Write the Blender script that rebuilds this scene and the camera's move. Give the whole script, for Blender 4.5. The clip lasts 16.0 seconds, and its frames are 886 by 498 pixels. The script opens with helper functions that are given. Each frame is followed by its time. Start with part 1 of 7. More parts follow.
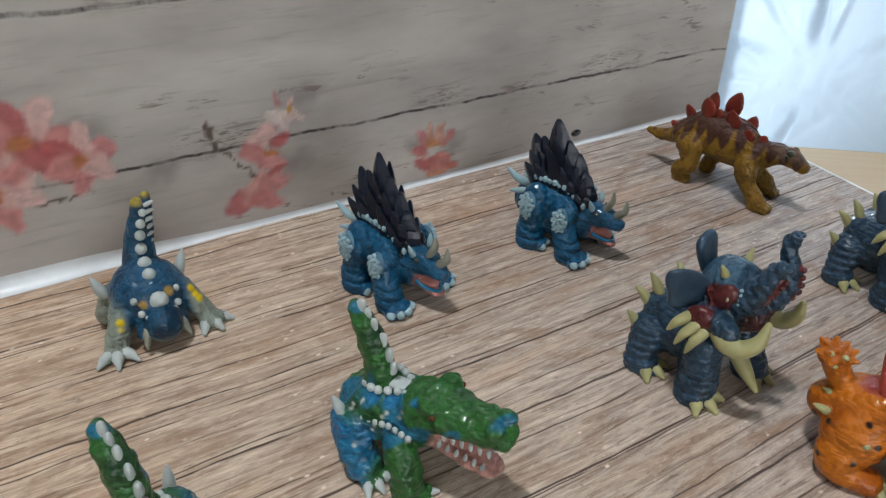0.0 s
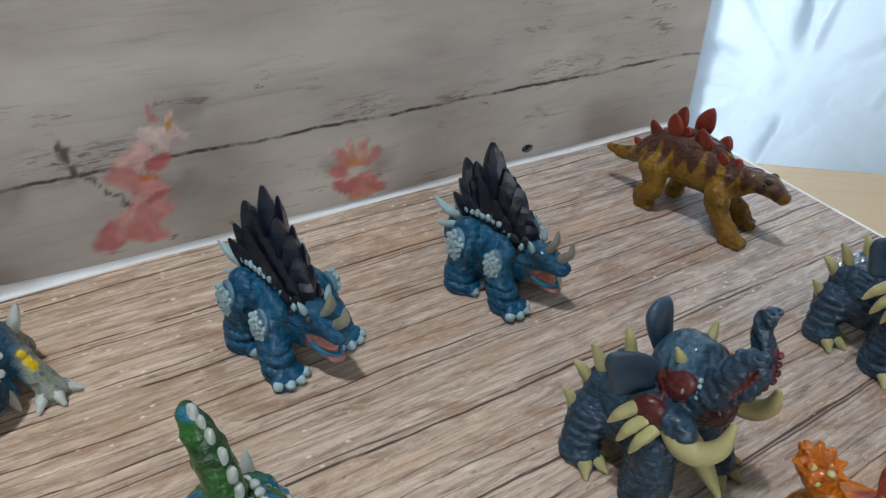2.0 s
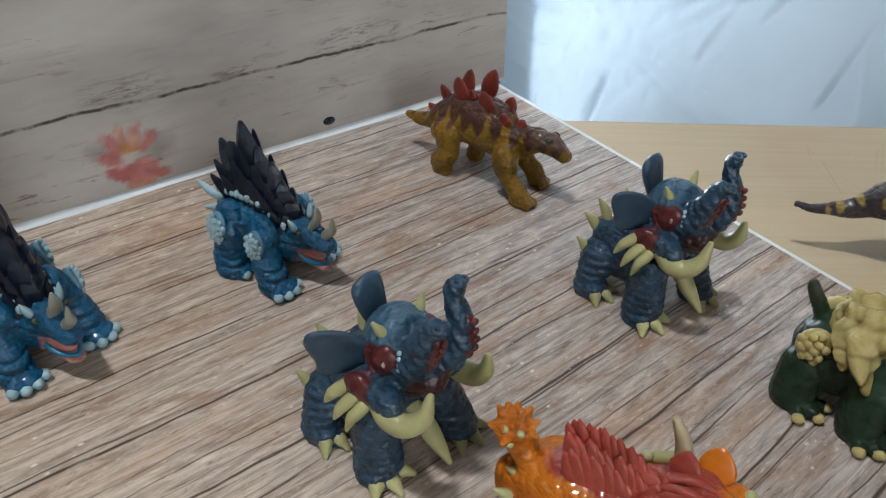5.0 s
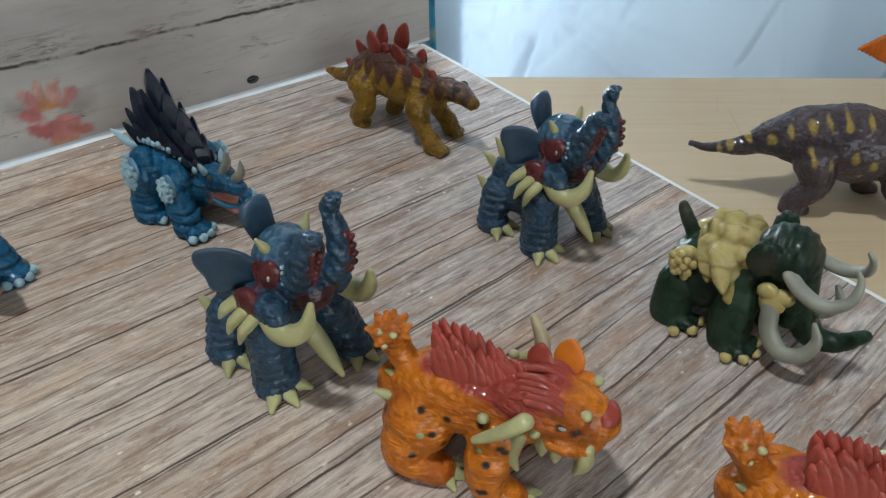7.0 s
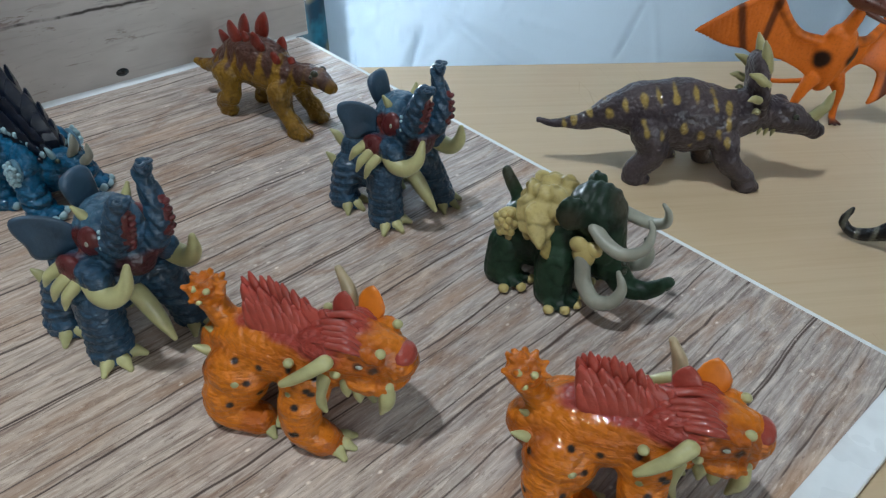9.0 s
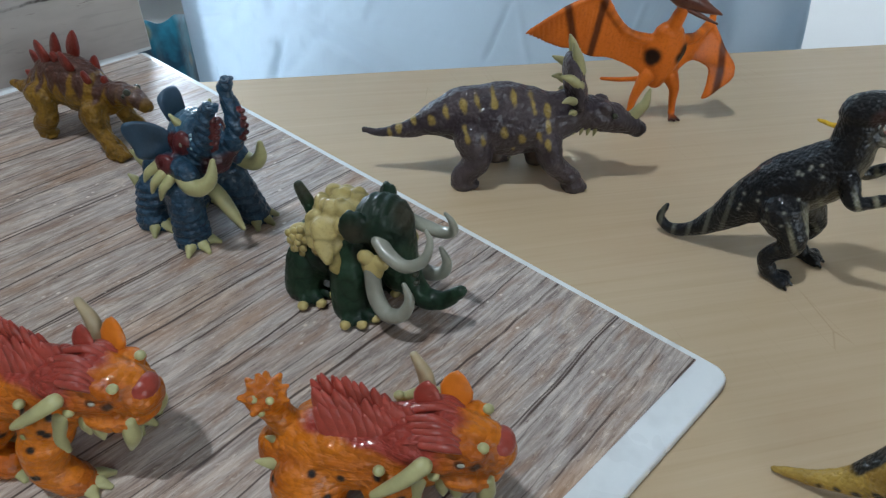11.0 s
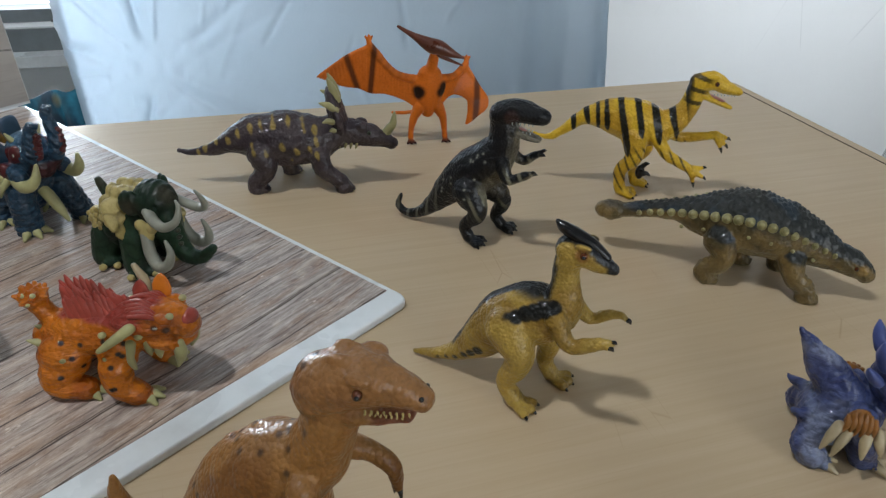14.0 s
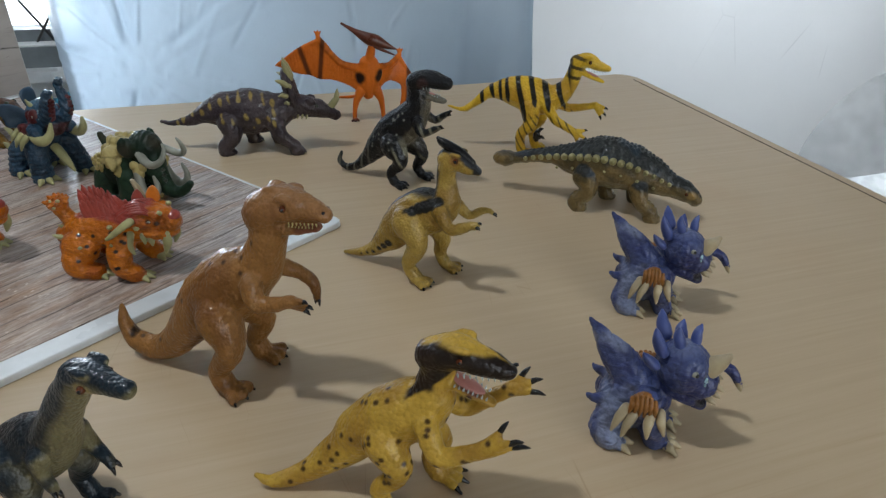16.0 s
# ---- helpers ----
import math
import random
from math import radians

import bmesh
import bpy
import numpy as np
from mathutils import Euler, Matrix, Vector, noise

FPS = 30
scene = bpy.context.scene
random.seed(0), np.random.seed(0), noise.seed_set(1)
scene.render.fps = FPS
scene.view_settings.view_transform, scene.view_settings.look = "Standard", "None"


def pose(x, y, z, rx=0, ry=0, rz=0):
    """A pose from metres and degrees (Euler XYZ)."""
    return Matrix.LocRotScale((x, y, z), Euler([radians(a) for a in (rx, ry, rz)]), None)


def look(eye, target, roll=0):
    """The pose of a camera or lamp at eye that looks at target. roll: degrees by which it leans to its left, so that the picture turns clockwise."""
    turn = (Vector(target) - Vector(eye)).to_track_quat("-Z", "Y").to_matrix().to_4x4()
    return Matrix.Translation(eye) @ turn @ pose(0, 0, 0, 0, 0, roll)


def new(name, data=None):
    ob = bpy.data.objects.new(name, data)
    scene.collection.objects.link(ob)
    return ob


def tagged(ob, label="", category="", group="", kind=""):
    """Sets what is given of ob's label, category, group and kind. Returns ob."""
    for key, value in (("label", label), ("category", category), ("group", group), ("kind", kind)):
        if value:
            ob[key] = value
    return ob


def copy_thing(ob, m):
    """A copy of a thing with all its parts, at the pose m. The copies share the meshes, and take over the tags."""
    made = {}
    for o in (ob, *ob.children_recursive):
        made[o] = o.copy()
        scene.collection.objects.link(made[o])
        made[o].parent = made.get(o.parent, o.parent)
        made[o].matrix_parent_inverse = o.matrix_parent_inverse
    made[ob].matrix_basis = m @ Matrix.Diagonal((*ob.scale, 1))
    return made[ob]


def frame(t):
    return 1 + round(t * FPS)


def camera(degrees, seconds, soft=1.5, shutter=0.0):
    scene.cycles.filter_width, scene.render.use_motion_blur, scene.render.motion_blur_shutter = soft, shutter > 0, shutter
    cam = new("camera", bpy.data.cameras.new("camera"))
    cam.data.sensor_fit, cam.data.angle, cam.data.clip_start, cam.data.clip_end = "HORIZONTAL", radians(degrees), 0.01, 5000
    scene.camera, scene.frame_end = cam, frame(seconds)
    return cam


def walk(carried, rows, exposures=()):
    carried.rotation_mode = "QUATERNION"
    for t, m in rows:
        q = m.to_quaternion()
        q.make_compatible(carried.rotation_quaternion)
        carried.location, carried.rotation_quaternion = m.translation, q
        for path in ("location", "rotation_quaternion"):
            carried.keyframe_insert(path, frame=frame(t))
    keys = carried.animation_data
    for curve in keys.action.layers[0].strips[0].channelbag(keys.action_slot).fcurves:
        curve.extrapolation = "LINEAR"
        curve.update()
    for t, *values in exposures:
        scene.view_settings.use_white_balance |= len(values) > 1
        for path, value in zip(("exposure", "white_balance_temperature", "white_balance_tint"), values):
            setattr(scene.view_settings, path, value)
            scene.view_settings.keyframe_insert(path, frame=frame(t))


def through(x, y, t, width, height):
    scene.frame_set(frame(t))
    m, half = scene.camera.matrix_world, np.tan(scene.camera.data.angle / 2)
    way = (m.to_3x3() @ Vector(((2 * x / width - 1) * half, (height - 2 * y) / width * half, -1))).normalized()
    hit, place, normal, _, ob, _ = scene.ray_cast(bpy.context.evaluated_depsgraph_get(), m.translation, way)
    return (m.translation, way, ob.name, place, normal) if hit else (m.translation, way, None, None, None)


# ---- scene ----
cam = camera(62.19, 16.0, soft=1.35, shutter=0.12)
# t, stops, kelvin, tint
EXPOSURES = [(0.0, 0.08, 6500, 10), (5.0, 0.08, 6450, 9), (8.0, 0.06, 6100, 5), (10.5, -0.06, 5950, 6), (12.2, -0.14, 5950, 6), (14.0, -0.24, 6350, 9), (16.0, -0.36, 6250, 9)]
# t, x, y, z, yaw, pitch, roll
ROWS = [
    (0.0, 0.01693, 0.00029, 0.17736, -32.511, -33.894, 2.621),
    (0.5, 0.04151, 0.01991, 0.17232, -32.484, -35.164, 2.817),
    (1.0, 0.05152, 0.02972, 0.16677, -32.460, -34.716, 3.429),
    (1.5, 0.05520, 0.03360, 0.16625, -32.982, -34.919, 3.932),
    (2.0, 0.06587, 0.03228, 0.16760, -34.053, -34.778, 4.049),
    (2.5, 0.07504, 0.03012, 0.16829, -35.364, -34.606, 4.376),
    (3.0, 0.08615, 0.02476, 0.16991, -36.405, -34.627, 4.138),
    (3.5, 0.09474, 0.02106, 0.17029, -37.449, -34.709, 3.779),
    (4.0, 0.10416, 0.01454, 0.17039, -38.580, -35.810, 3.224),
    (4.5, 0.11162, 0.00816, 0.16965, -39.681, -36.585, 3.255),
    (5.0, 0.11570, 0.00390, 0.17063, -40.611, -37.022, 3.470),
    (7.5, 0.12321, -0.03973, 0.16534, -43.933, -38.038, 3.351),
    (8.0, 0.12618, -0.05041, 0.16428, -45.339, -37.865, 3.709),
    (10.5, 0.16186, -0.09149, 0.16822, -51.010, -36.170, 3.572),
    (11.0, 0.17446, -0.10203, 0.16854, -52.548, -36.528, 3.675),
    (11.5, 0.18808, -0.11520, 0.17394, -54.195, -36.399, 3.545),
    (12.0, 0.19605, -0.12776, 0.17412, -54.492, -35.607, 3.100),
    (12.5, 0.19461, -0.15465, 0.17709, -55.091, -34.137, 2.838),
    (13.0, 0.18574, -0.18874, 0.17913, -56.313, -33.241, 3.149),
    (13.5, 0.17108, -0.21316, 0.18688, -56.231, -33.099, 2.739),
    (14.0, 0.15117, -0.23855, 0.19010, -55.386, -30.954, 2.624),
    (14.5, 0.13418, -0.26344, 0.19072, -55.470, -28.785, 2.677),
    (15.0, 0.11840, -0.29383, 0.18850, -56.189, -28.131, 2.424),
    (15.5, 0.09830, -0.31620, 0.19256, -57.071, -28.313, 2.805),
    (16.0, 0.07726, -0.32796, 0.19354, -57.270, -28.639, 2.555),
]
walk(cam, [(t, pose(x, y, z, 0, 0, yaw) @ pose(0, 0, 0, 90 + pitch) @ pose(0, 0, 0, 0, 0, roll)) for t, x, y, z, yaw, pitch, roll in ROWS], EXPOSURES)

# ---------------------------------------------------------------- world and lights
world = bpy.data.worlds.new("world")
scene.world = world
world.use_nodes = True
wn = world.node_tree.nodes
sky = wn.new("ShaderNodeTexSky")
sky.sky_type, sky.sun_disc = "NISHITA", False
sky.sun_elevation, sky.sun_rotation = radians(40), radians(30)
world.node_tree.links.new(sky.outputs[0], wn["Background"].inputs[0])
wn["Background"].inputs[1].default_value = 0.08

# The table's back edge starts at TB and runs along TD; TN points to the wall behind it.
TB, TURN_T = Vector((0.385, 0.222, 0.0)), -35.8
TD = Vector((0.811, -0.585, 0.0))
TN = Vector((0.585, 0.811, 0.0))
FLOOR_Z, CEIL_Z = -0.74, 1.75
LAMP_W, WALL_FILL_W, WINDOW_W, FRONT_FILL_W = 16.5, 6.0, 15.5, 2.2


def area_lamp(name, m, sx, sy, watts, colour):
    d = bpy.data.lights.new(name, "AREA")
    d.shape, d.size, d.size_y, d.energy, d.color = "RECTANGLE", sx, sy, watts, colour
    ob = new(name, d)
    ob.matrix_world = m
    return ob


LAMP_AT = Vector((-0.20, 0.22, CEIL_Z - 0.10))
# Unseen fill tube, added only to brighten the back wall.
WALL_FILL_AT = TB + TD * 1.40 + TN * 0.62 + Vector((0, 0, 0.55))
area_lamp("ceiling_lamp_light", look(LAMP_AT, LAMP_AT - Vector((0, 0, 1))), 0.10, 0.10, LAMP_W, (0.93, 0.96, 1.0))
tube = area_lamp("wall_fill_light", Matrix.Translation(WALL_FILL_AT) @ Matrix.Rotation(math.atan2(TD.y, TD.x), 4, "Z"), 0.90, 0.06, WALL_FILL_W, (0.93, 0.96, 1.0))
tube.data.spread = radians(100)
WIN_MID = TB - TD * 0.46 + TN * 0.90 + Vector((0, 0, 0.42))
daylight = area_lamp("window_light", look(WIN_MID, WIN_MID - TN), 0.84, 1.04, WINDOW_W, (0.80, 0.90, 1.0))
daylight.data.spread = radians(56)
# Fill light from an unseen opening, added behind the camera.
FRONT_MID = TB + TD * 0.9 - TN * 1.97 + Vector((0, 0, 0.55))
area_lamp("front_fill_light", look(FRONT_MID, FRONT_MID + TN), 1.3, 1.2, FRONT_FILL_W, (0.84, 0.93, 1.0))


# ---------------------------------------------------------------- materials
def lin(h):
    """Linear colour from a hex code."""
    v = [int(h[i : i + 2], 16) / 255 for i in (0, 2, 4)]
    return tuple(c / 12.92 if c <= 0.04045 else ((c + 0.055) / 1.055) ** 2.4 for c in v)


class Nodes:
    """Short hand for a material's node tree."""

    def __init__(self, name):
        self.m = bpy.data.materials.new(name)
        self.m.use_nodes = True
        self.t = self.m.node_tree
        self.b = self.t.nodes["Principled BSDF"]
        self.co = self.t.nodes.new("ShaderNodeTexCoord").outputs["Object"]

    def node(self, kind, **values):
        n = self.t.nodes.new(kind)
        for k, v in values.items():
            n.inputs[k].default_value = v
        return n

    def link(self, a, b):
        self.t.links.new(a, b)

    def scaled(self, sx, sy, sz, turn=0.0):
        n = self.node("ShaderNodeMapping")
        n.inputs["Scale"].default_value = (sx, sy, sz)
        n.inputs["Rotation"].default_value = (0, 0, radians(turn))
        self.link(self.co, n.inputs[0])
        return n.outputs[0]

    def noise(self, scale, detail=4.0, rough=0.55, vec=None, distort=0.0):
        n = self.node("ShaderNodeTexNoise", Scale=scale, Detail=detail, Roughness=rough, Distortion=distort)
        self.link(vec or self.co, n.inputs["Vector"])
        return n.outputs["Fac"]

    def voronoi(self, scale, vec=None, feature="F1", out="Distance"):
        n = self.node("ShaderNodeTexVoronoi", Scale=scale)
        n.feature = feature
        self.link(vec or self.co, n.inputs["Vector"])
        return n.outputs[out]

    def ramp(self, fac, stops):
        n = self.node("ShaderNodeValToRGB")
        e = n.color_ramp.elements
        while len(e) < len(stops):
            e.new(0.5)
        for el, (p, c) in zip(e, stops):
            el.position = p
            el.color = (*c, 1) if isinstance(c, tuple) else (c, c, c, 1)
        self.link(fac, n.inputs[0])
        return n.outputs[0]

    def mix(self, fac, a, b, mode="MIX"):
        n = self.node("ShaderNodeMix")
        n.data_type, n.blend_type = "RGBA", mode
        for v, s in ((fac, 0), (a, 6), (b, 7)):
            if hasattr(v, "is_output"):
                self.link(v, n.inputs[s])
            else:
                n.inputs[s].default_value = (*v, 1) if isinstance(v, tuple) else v
        return n.outputs[2]

    def math(self, op, a, b=0.0, c=0.0):
        n = self.node("ShaderNodeMath")
        n.operation = op
        for i, v in enumerate((a, b, c)):
            if hasattr(v, "is_output"):
                self.link(v, n.inputs[i])
            else:
                n.inputs[i].default_value = v
        return n.outputs[0]

    def axes(self):
        n = self.node("ShaderNodeSeparateXYZ")
        self.link(self.co, n.inputs[0])
        return n.outputs

    def bump(self, height, strength, distance=0.0005):
        n = self.node("ShaderNodeBump", Strength=strength, Distance=distance)
        self.link(height, n.inputs["Height"])
        self.link(n.outputs[0], self.b.inputs["Normal"])

    def set(self, **values):
        for k, v in values.items():
            k = k.replace("_", " ")
            if hasattr(v, "is_output"):
                self.link(v, self.b.inputs[k])
            elif isinstance(v, tuple):
                self.b.inputs[k].default_value = (*v, 1)
            else:
                self.b.inputs[k].default_value = v
        return self.m


def plain(name, colour, rough=0.5, scale=300.0, vary=0.25, bump=0.25, coat=0.0):
    """A moulded or painted surface with fine mottling at two scales and a little relief."""
    k = Nodes(name)
    dark = tuple(c * (1 - vary) for c in colour)
    light = tuple(min(1.0, c * (1 + 0.5 * vary)) for c in colour)
    big, fine = k.noise(scale * 0.25), k.noise(scale * 1.6, 3)
    col = k.mix(k.ramp(big, [(0.35, 0.0), (0.68, 1.0)]), dark, light)
    col = k.mix(k.ramp(fine, [(0.3, 0.22), (0.6, 0.0)]), col, tuple(c * 0.55 for c in colour))
    k.bump(fine, bump)
    r = k.math("MULTIPLY_ADD", big, 0.2, rough - 0.1)
    return k.set(Base_Color=col, Roughness=r, Specular_IOR_Level=0.3, Coat_Weight=coat * 0.8, Coat_Roughness=0.06)


def painted(name, rough, cells, strength, coat=0.0, wrinkle=0.0):
    """Hand-painted vinyl: the paint lies on the mesh, the relief is moulded scales and wrinkles."""
    k = Nodes(name)
    a = k.node("ShaderNodeAttribute")
    a.attribute_name = "paint"
    fine, big = k.noise(900, 3), k.noise(120)
    col = k.mix(k.ramp(fine, [(0.34, 0.30), (0.50, 0.0)]), a.outputs["Color"], k.mix(1.0, a.outputs["Color"], (0.5, 0.48, 0.5), "MULTIPLY"))
    col = k.mix(k.ramp(big, [(0.45, 0.0), (0.8, 0.05)]), col, k.mix(1.0, col, (1.6, 1.55, 1.5), "MULTIPLY"))
    cell = k.voronoi(cells)
    h = k.math("MULTIPLY_ADD", k.noise(cells * 0.35, 3), 1.2, k.math("MULTIPLY", cell, -1.0))
    if wrinkle:
        h = k.math("MULTIPLY_ADD", k.noise(1.0, 3, vec=k.scaled(120, 120, 620), distort=0.6), wrinkle, h)
    k.bump(h, strength, 0.0008)
    soft_relief = k.node("ShaderNodeBump", Strength=strength * 0.3, Distance=0.0008)
    k.link(h, soft_relief.inputs["Height"])
    k.link(soft_relief.outputs[0], k.b.inputs["Coat Normal"])
    r = k.math("MULTIPLY_ADD", big, 0.25, rough - 0.12)
    return k.set(Base_Color=col, Roughness=r, Specular_IOR_Level=0.16, Coat_Weight=coat, Coat_Roughness=0.07)


MAT = {
    "skin": painted("painted vinyl scaly", 0.40, 640, 0.55, 0.36),
    "fine": painted("painted vinyl fine scales", 0.38, 760, 0.65, 0.4),
    "gloss": painted("glossy painted vinyl", 0.38, 420, 0.9, 0.45, 1.3),
    "smooth": painted("smooth painted vinyl", 0.42, 300, 0.30, 0.1),
    "ivory": plain("ivory paint", lin("a9a676"), 0.34, 260, 0.22, 0.25, 0.3),
    "horn_beige": plain("beige horn paint", lin("ab9c7c"), 0.34, 260, 0.25, 0.25, 0.3),
    "tusk_grey": plain("grey ivory paint", lin("8f9083"), 0.32, 260, 0.2, 0.2, 0.3),
    "bone": plain("pale bone paint", lin("b9c2c0"), 0.35, 260, 0.18, 0.2, 0.2),
    "ice": plain("pale blue paint", lin("97b4bd"), 0.30, 300, 0.2, 0.3, 0.3),
    "ice_dull": plain("dull blue-grey paint", lin("5f8498"), 0.32, 300, 0.25, 0.4, 0.3),
    "navy": plain("navy paint", lin("101828"), 0.30, 260, 0.3, 0.6, 0.22),
    "maroon": plain("maroon paint", lin("5a2526"), 0.30, 400, 0.35, 0.7, 0.4),
    "brick": plain("brick red paint", lin("973f33"), 0.33, 330, 0.25, 0.6, 0.3),
    "plate_red": plain("dark rust plate paint", lin("74281c"), 0.36, 420, 0.45, 0.8, 0.3),
    "orange": plain("orange paint", lin("cf7420"), 0.30, 300, 0.2, 0.35, 0.3),
    "pink": plain("pink paint", lin("bb7f76"), 0.34, 300, 0.2, 0.3, 0.3),
    "black": plain("black paint", lin("17181a"), 0.25, 300, 0.3, 0.3, 0.4),
    "white": plain("white paint", lin("dcdcd6"), 0.3, 300, 0.08, 0.15, 0.3),
    "cream": plain("cream paint", lin("b8a86c"), 0.34, 200, 0.15, 0.35, 0.35),
    "olive_dark": plain("dark olive paint", lin("3d4133"), 0.3, 200, 0.3, 0.3, 0.3),
    "amber": plain("amber eye paint", lin("55280f"), 0.2, 300, 0.2, 0.1, 0.5),
    "brown_pad": plain("brown paint", lin("96642f"), 0.4, 420, 0.3, 0.9, 0.2),
    "violet": plain("violet blue paint", lin("47558e"), 0.33, 260, 0.3, 0.4, 0.3),
    "slate": plain("slate blue paint", lin("33495c"), 0.36, 260, 0.3, 0.5, 0.2),
    "stud": plain("olive ivory paint", lin("9a9468"), 0.36, 260, 0.25, 0.2, 0.2),
    "teal": plain("teal blue paint", lin("1f6d92"), 0.3, 260, 0.3, 0.4, 0.3),
}


def table_material():
    k = Nodes("pale maple laminate")
    grain = k.noise(9, 5, 0.6, k.scaled(0.9, 26, 10), 0.4)
    streak = k.noise(40, 3, 0.6, k.scaled(0.35, 22, 10))
    col = k.mix(k.ramp(grain, [(0.30, 0.0), (0.72, 1.0)]), lin("b5a081"), lin("bda98b"))
    col = k.mix(k.ramp(streak, [(0.55, 0.0), (0.75, 0.22)]), col, lin("a38c69"))
    smudge = k.noise(14, 4)
    col = k.mix(k.ramp(smudge, [(0.56, 0.0), (0.8, 0.25)]), col, lin("b08c6d"))
    # Hairline scratches and ground-in marks.
    scratch = k.voronoi(9, k.scaled(7, 1.0, 1, 35), "DISTANCE_TO_EDGE")
    gate = k.ramp(k.noise(11, 2), [(0.58, 0.0), (0.66, 1.0)])
    line = k.math("MULTIPLY", k.ramp(scratch, [(0.0, 1.0), (0.006, 0.0)]), gate)
    col = k.mix(k.math("MULTIPLY", line, 0.4), col, lin("8f7350"))
    k.bump(k.noise(220, 3), 0.05, 0.0003)
    r = k.math("MULTIPLY_ADD", smudge, 0.25, 0.30)
    return k.set(Base_Color=col, Roughness=r, Specular_IOR_Level=0.4)


def wood_print(name):
    """Printed photograph of weathered boards, running along x, under a satin laminate."""
    k = Nodes(name)
    x, y, z = k.axes()
    warp = k.noise(1.0, 4, 0.55, k.scaled(9, 30, 1))
    yy = k.math("MULTIPLY_ADD", warp, 0.010, y)
    streak = k.noise(1.0, 6, 0.65, k.scaled(34, 420, 1), 1.2)
    fine = k.noise(1.0, 5, 0.75, k.scaled(190, 900, 1), 0.8)
    tone = k.noise(1.0, 4, 0.6, k.scaled(13, 60, 1))
    # Warm boards to one side of the print, grey-violet boards to the other.
    side = k.ramp(k.math("MULTIPLY_ADD", tone, 0.22, x), [(0.10, 0.0), (0.40, 1.0)])
    warm = k.mix(k.ramp(streak, [(0.28, 0.0), (0.50, 0.55), (0.72, 1.0)]), lin("80604c"), lin("e2cdb4"))
    cool = k.mix(k.ramp(streak, [(0.28, 0.0), (0.50, 0.5), (0.72, 1.0)]), lin("625550"), lin("cbc0b8"))
    col = k.mix(side, warm, cool)
    col = k.mix(k.ramp(tone, [(0.50, 0.0), (0.72, 0.6)]), col, lin("b0875f"))
    blotch = k.noise(1.0, 5, 0.6, k.scaled(26, 70, 1), 1.4)
    col = k.mix(k.ramp(blotch, [(0.52, 0.0), (0.66, 0.55)]), col, lin("8a6a52"))
    col = k.mix(k.ramp(blotch, [(0.28, 0.45), (0.42, 0.0)]), col, lin("dccbb8"))
    col = k.mix(k.ramp(fine, [(0.56, 0.0), (0.70, 0.6)]), col, lin("e6d8c8"))
    col = k.mix(k.ramp(fine, [(0.32, 0.6), (0.44, 0.0)]), col, lin("5a453c"))
    # Board joints and long splits.
    for pitch, shift, width, strength in ((0.0270, 0.0040, 0.008, 0.95), (0.0190, 0.0110, 0.008, 0.85), (0.0113, 0.0, 0.010, 0.5)):
        f = k.math("PINGPONG", k.math("ADD", yy, shift), pitch * 0.5)
        edge = k.math("DIVIDE", f, pitch)
        broken = k.ramp(k.noise(1.0, 3, 0.6, k.scaled(22, 55 + shift * 4000, 1)), [(0.36, 0.0), (0.46, 1.0)])
        joint = k.math("MULTIPLY", k.ramp(edge, [(width, 1.0), (width * 2.6, 0.0)]), broken)
        col = k.mix(k.math("MULTIPLY", joint, strength), col, lin("3c2c24"))
    chips = k.math("MULTIPLY_ADD", k.noise(420, 3), 0.16, k.voronoi(230, k.scaled(0.6, 1, 1)))
    gate = k.ramp(k.noise(17, 3), [(0.46, 0.0), (0.56, 1.0)])
    col = k.mix(k.math("MULTIPLY", k.ramp(chips, [(0.14, 0.85), (0.22, 0.0)]), gate), col, lin("e8dccd"))
    k.bump(k.noise(60, 3), 0.06, 0.0004)
    return k.set(Base_Color=col, Roughness=k.math("MULTIPLY_ADD", streak, 0.15, 0.40), Specular_IOR_Level=0.35)


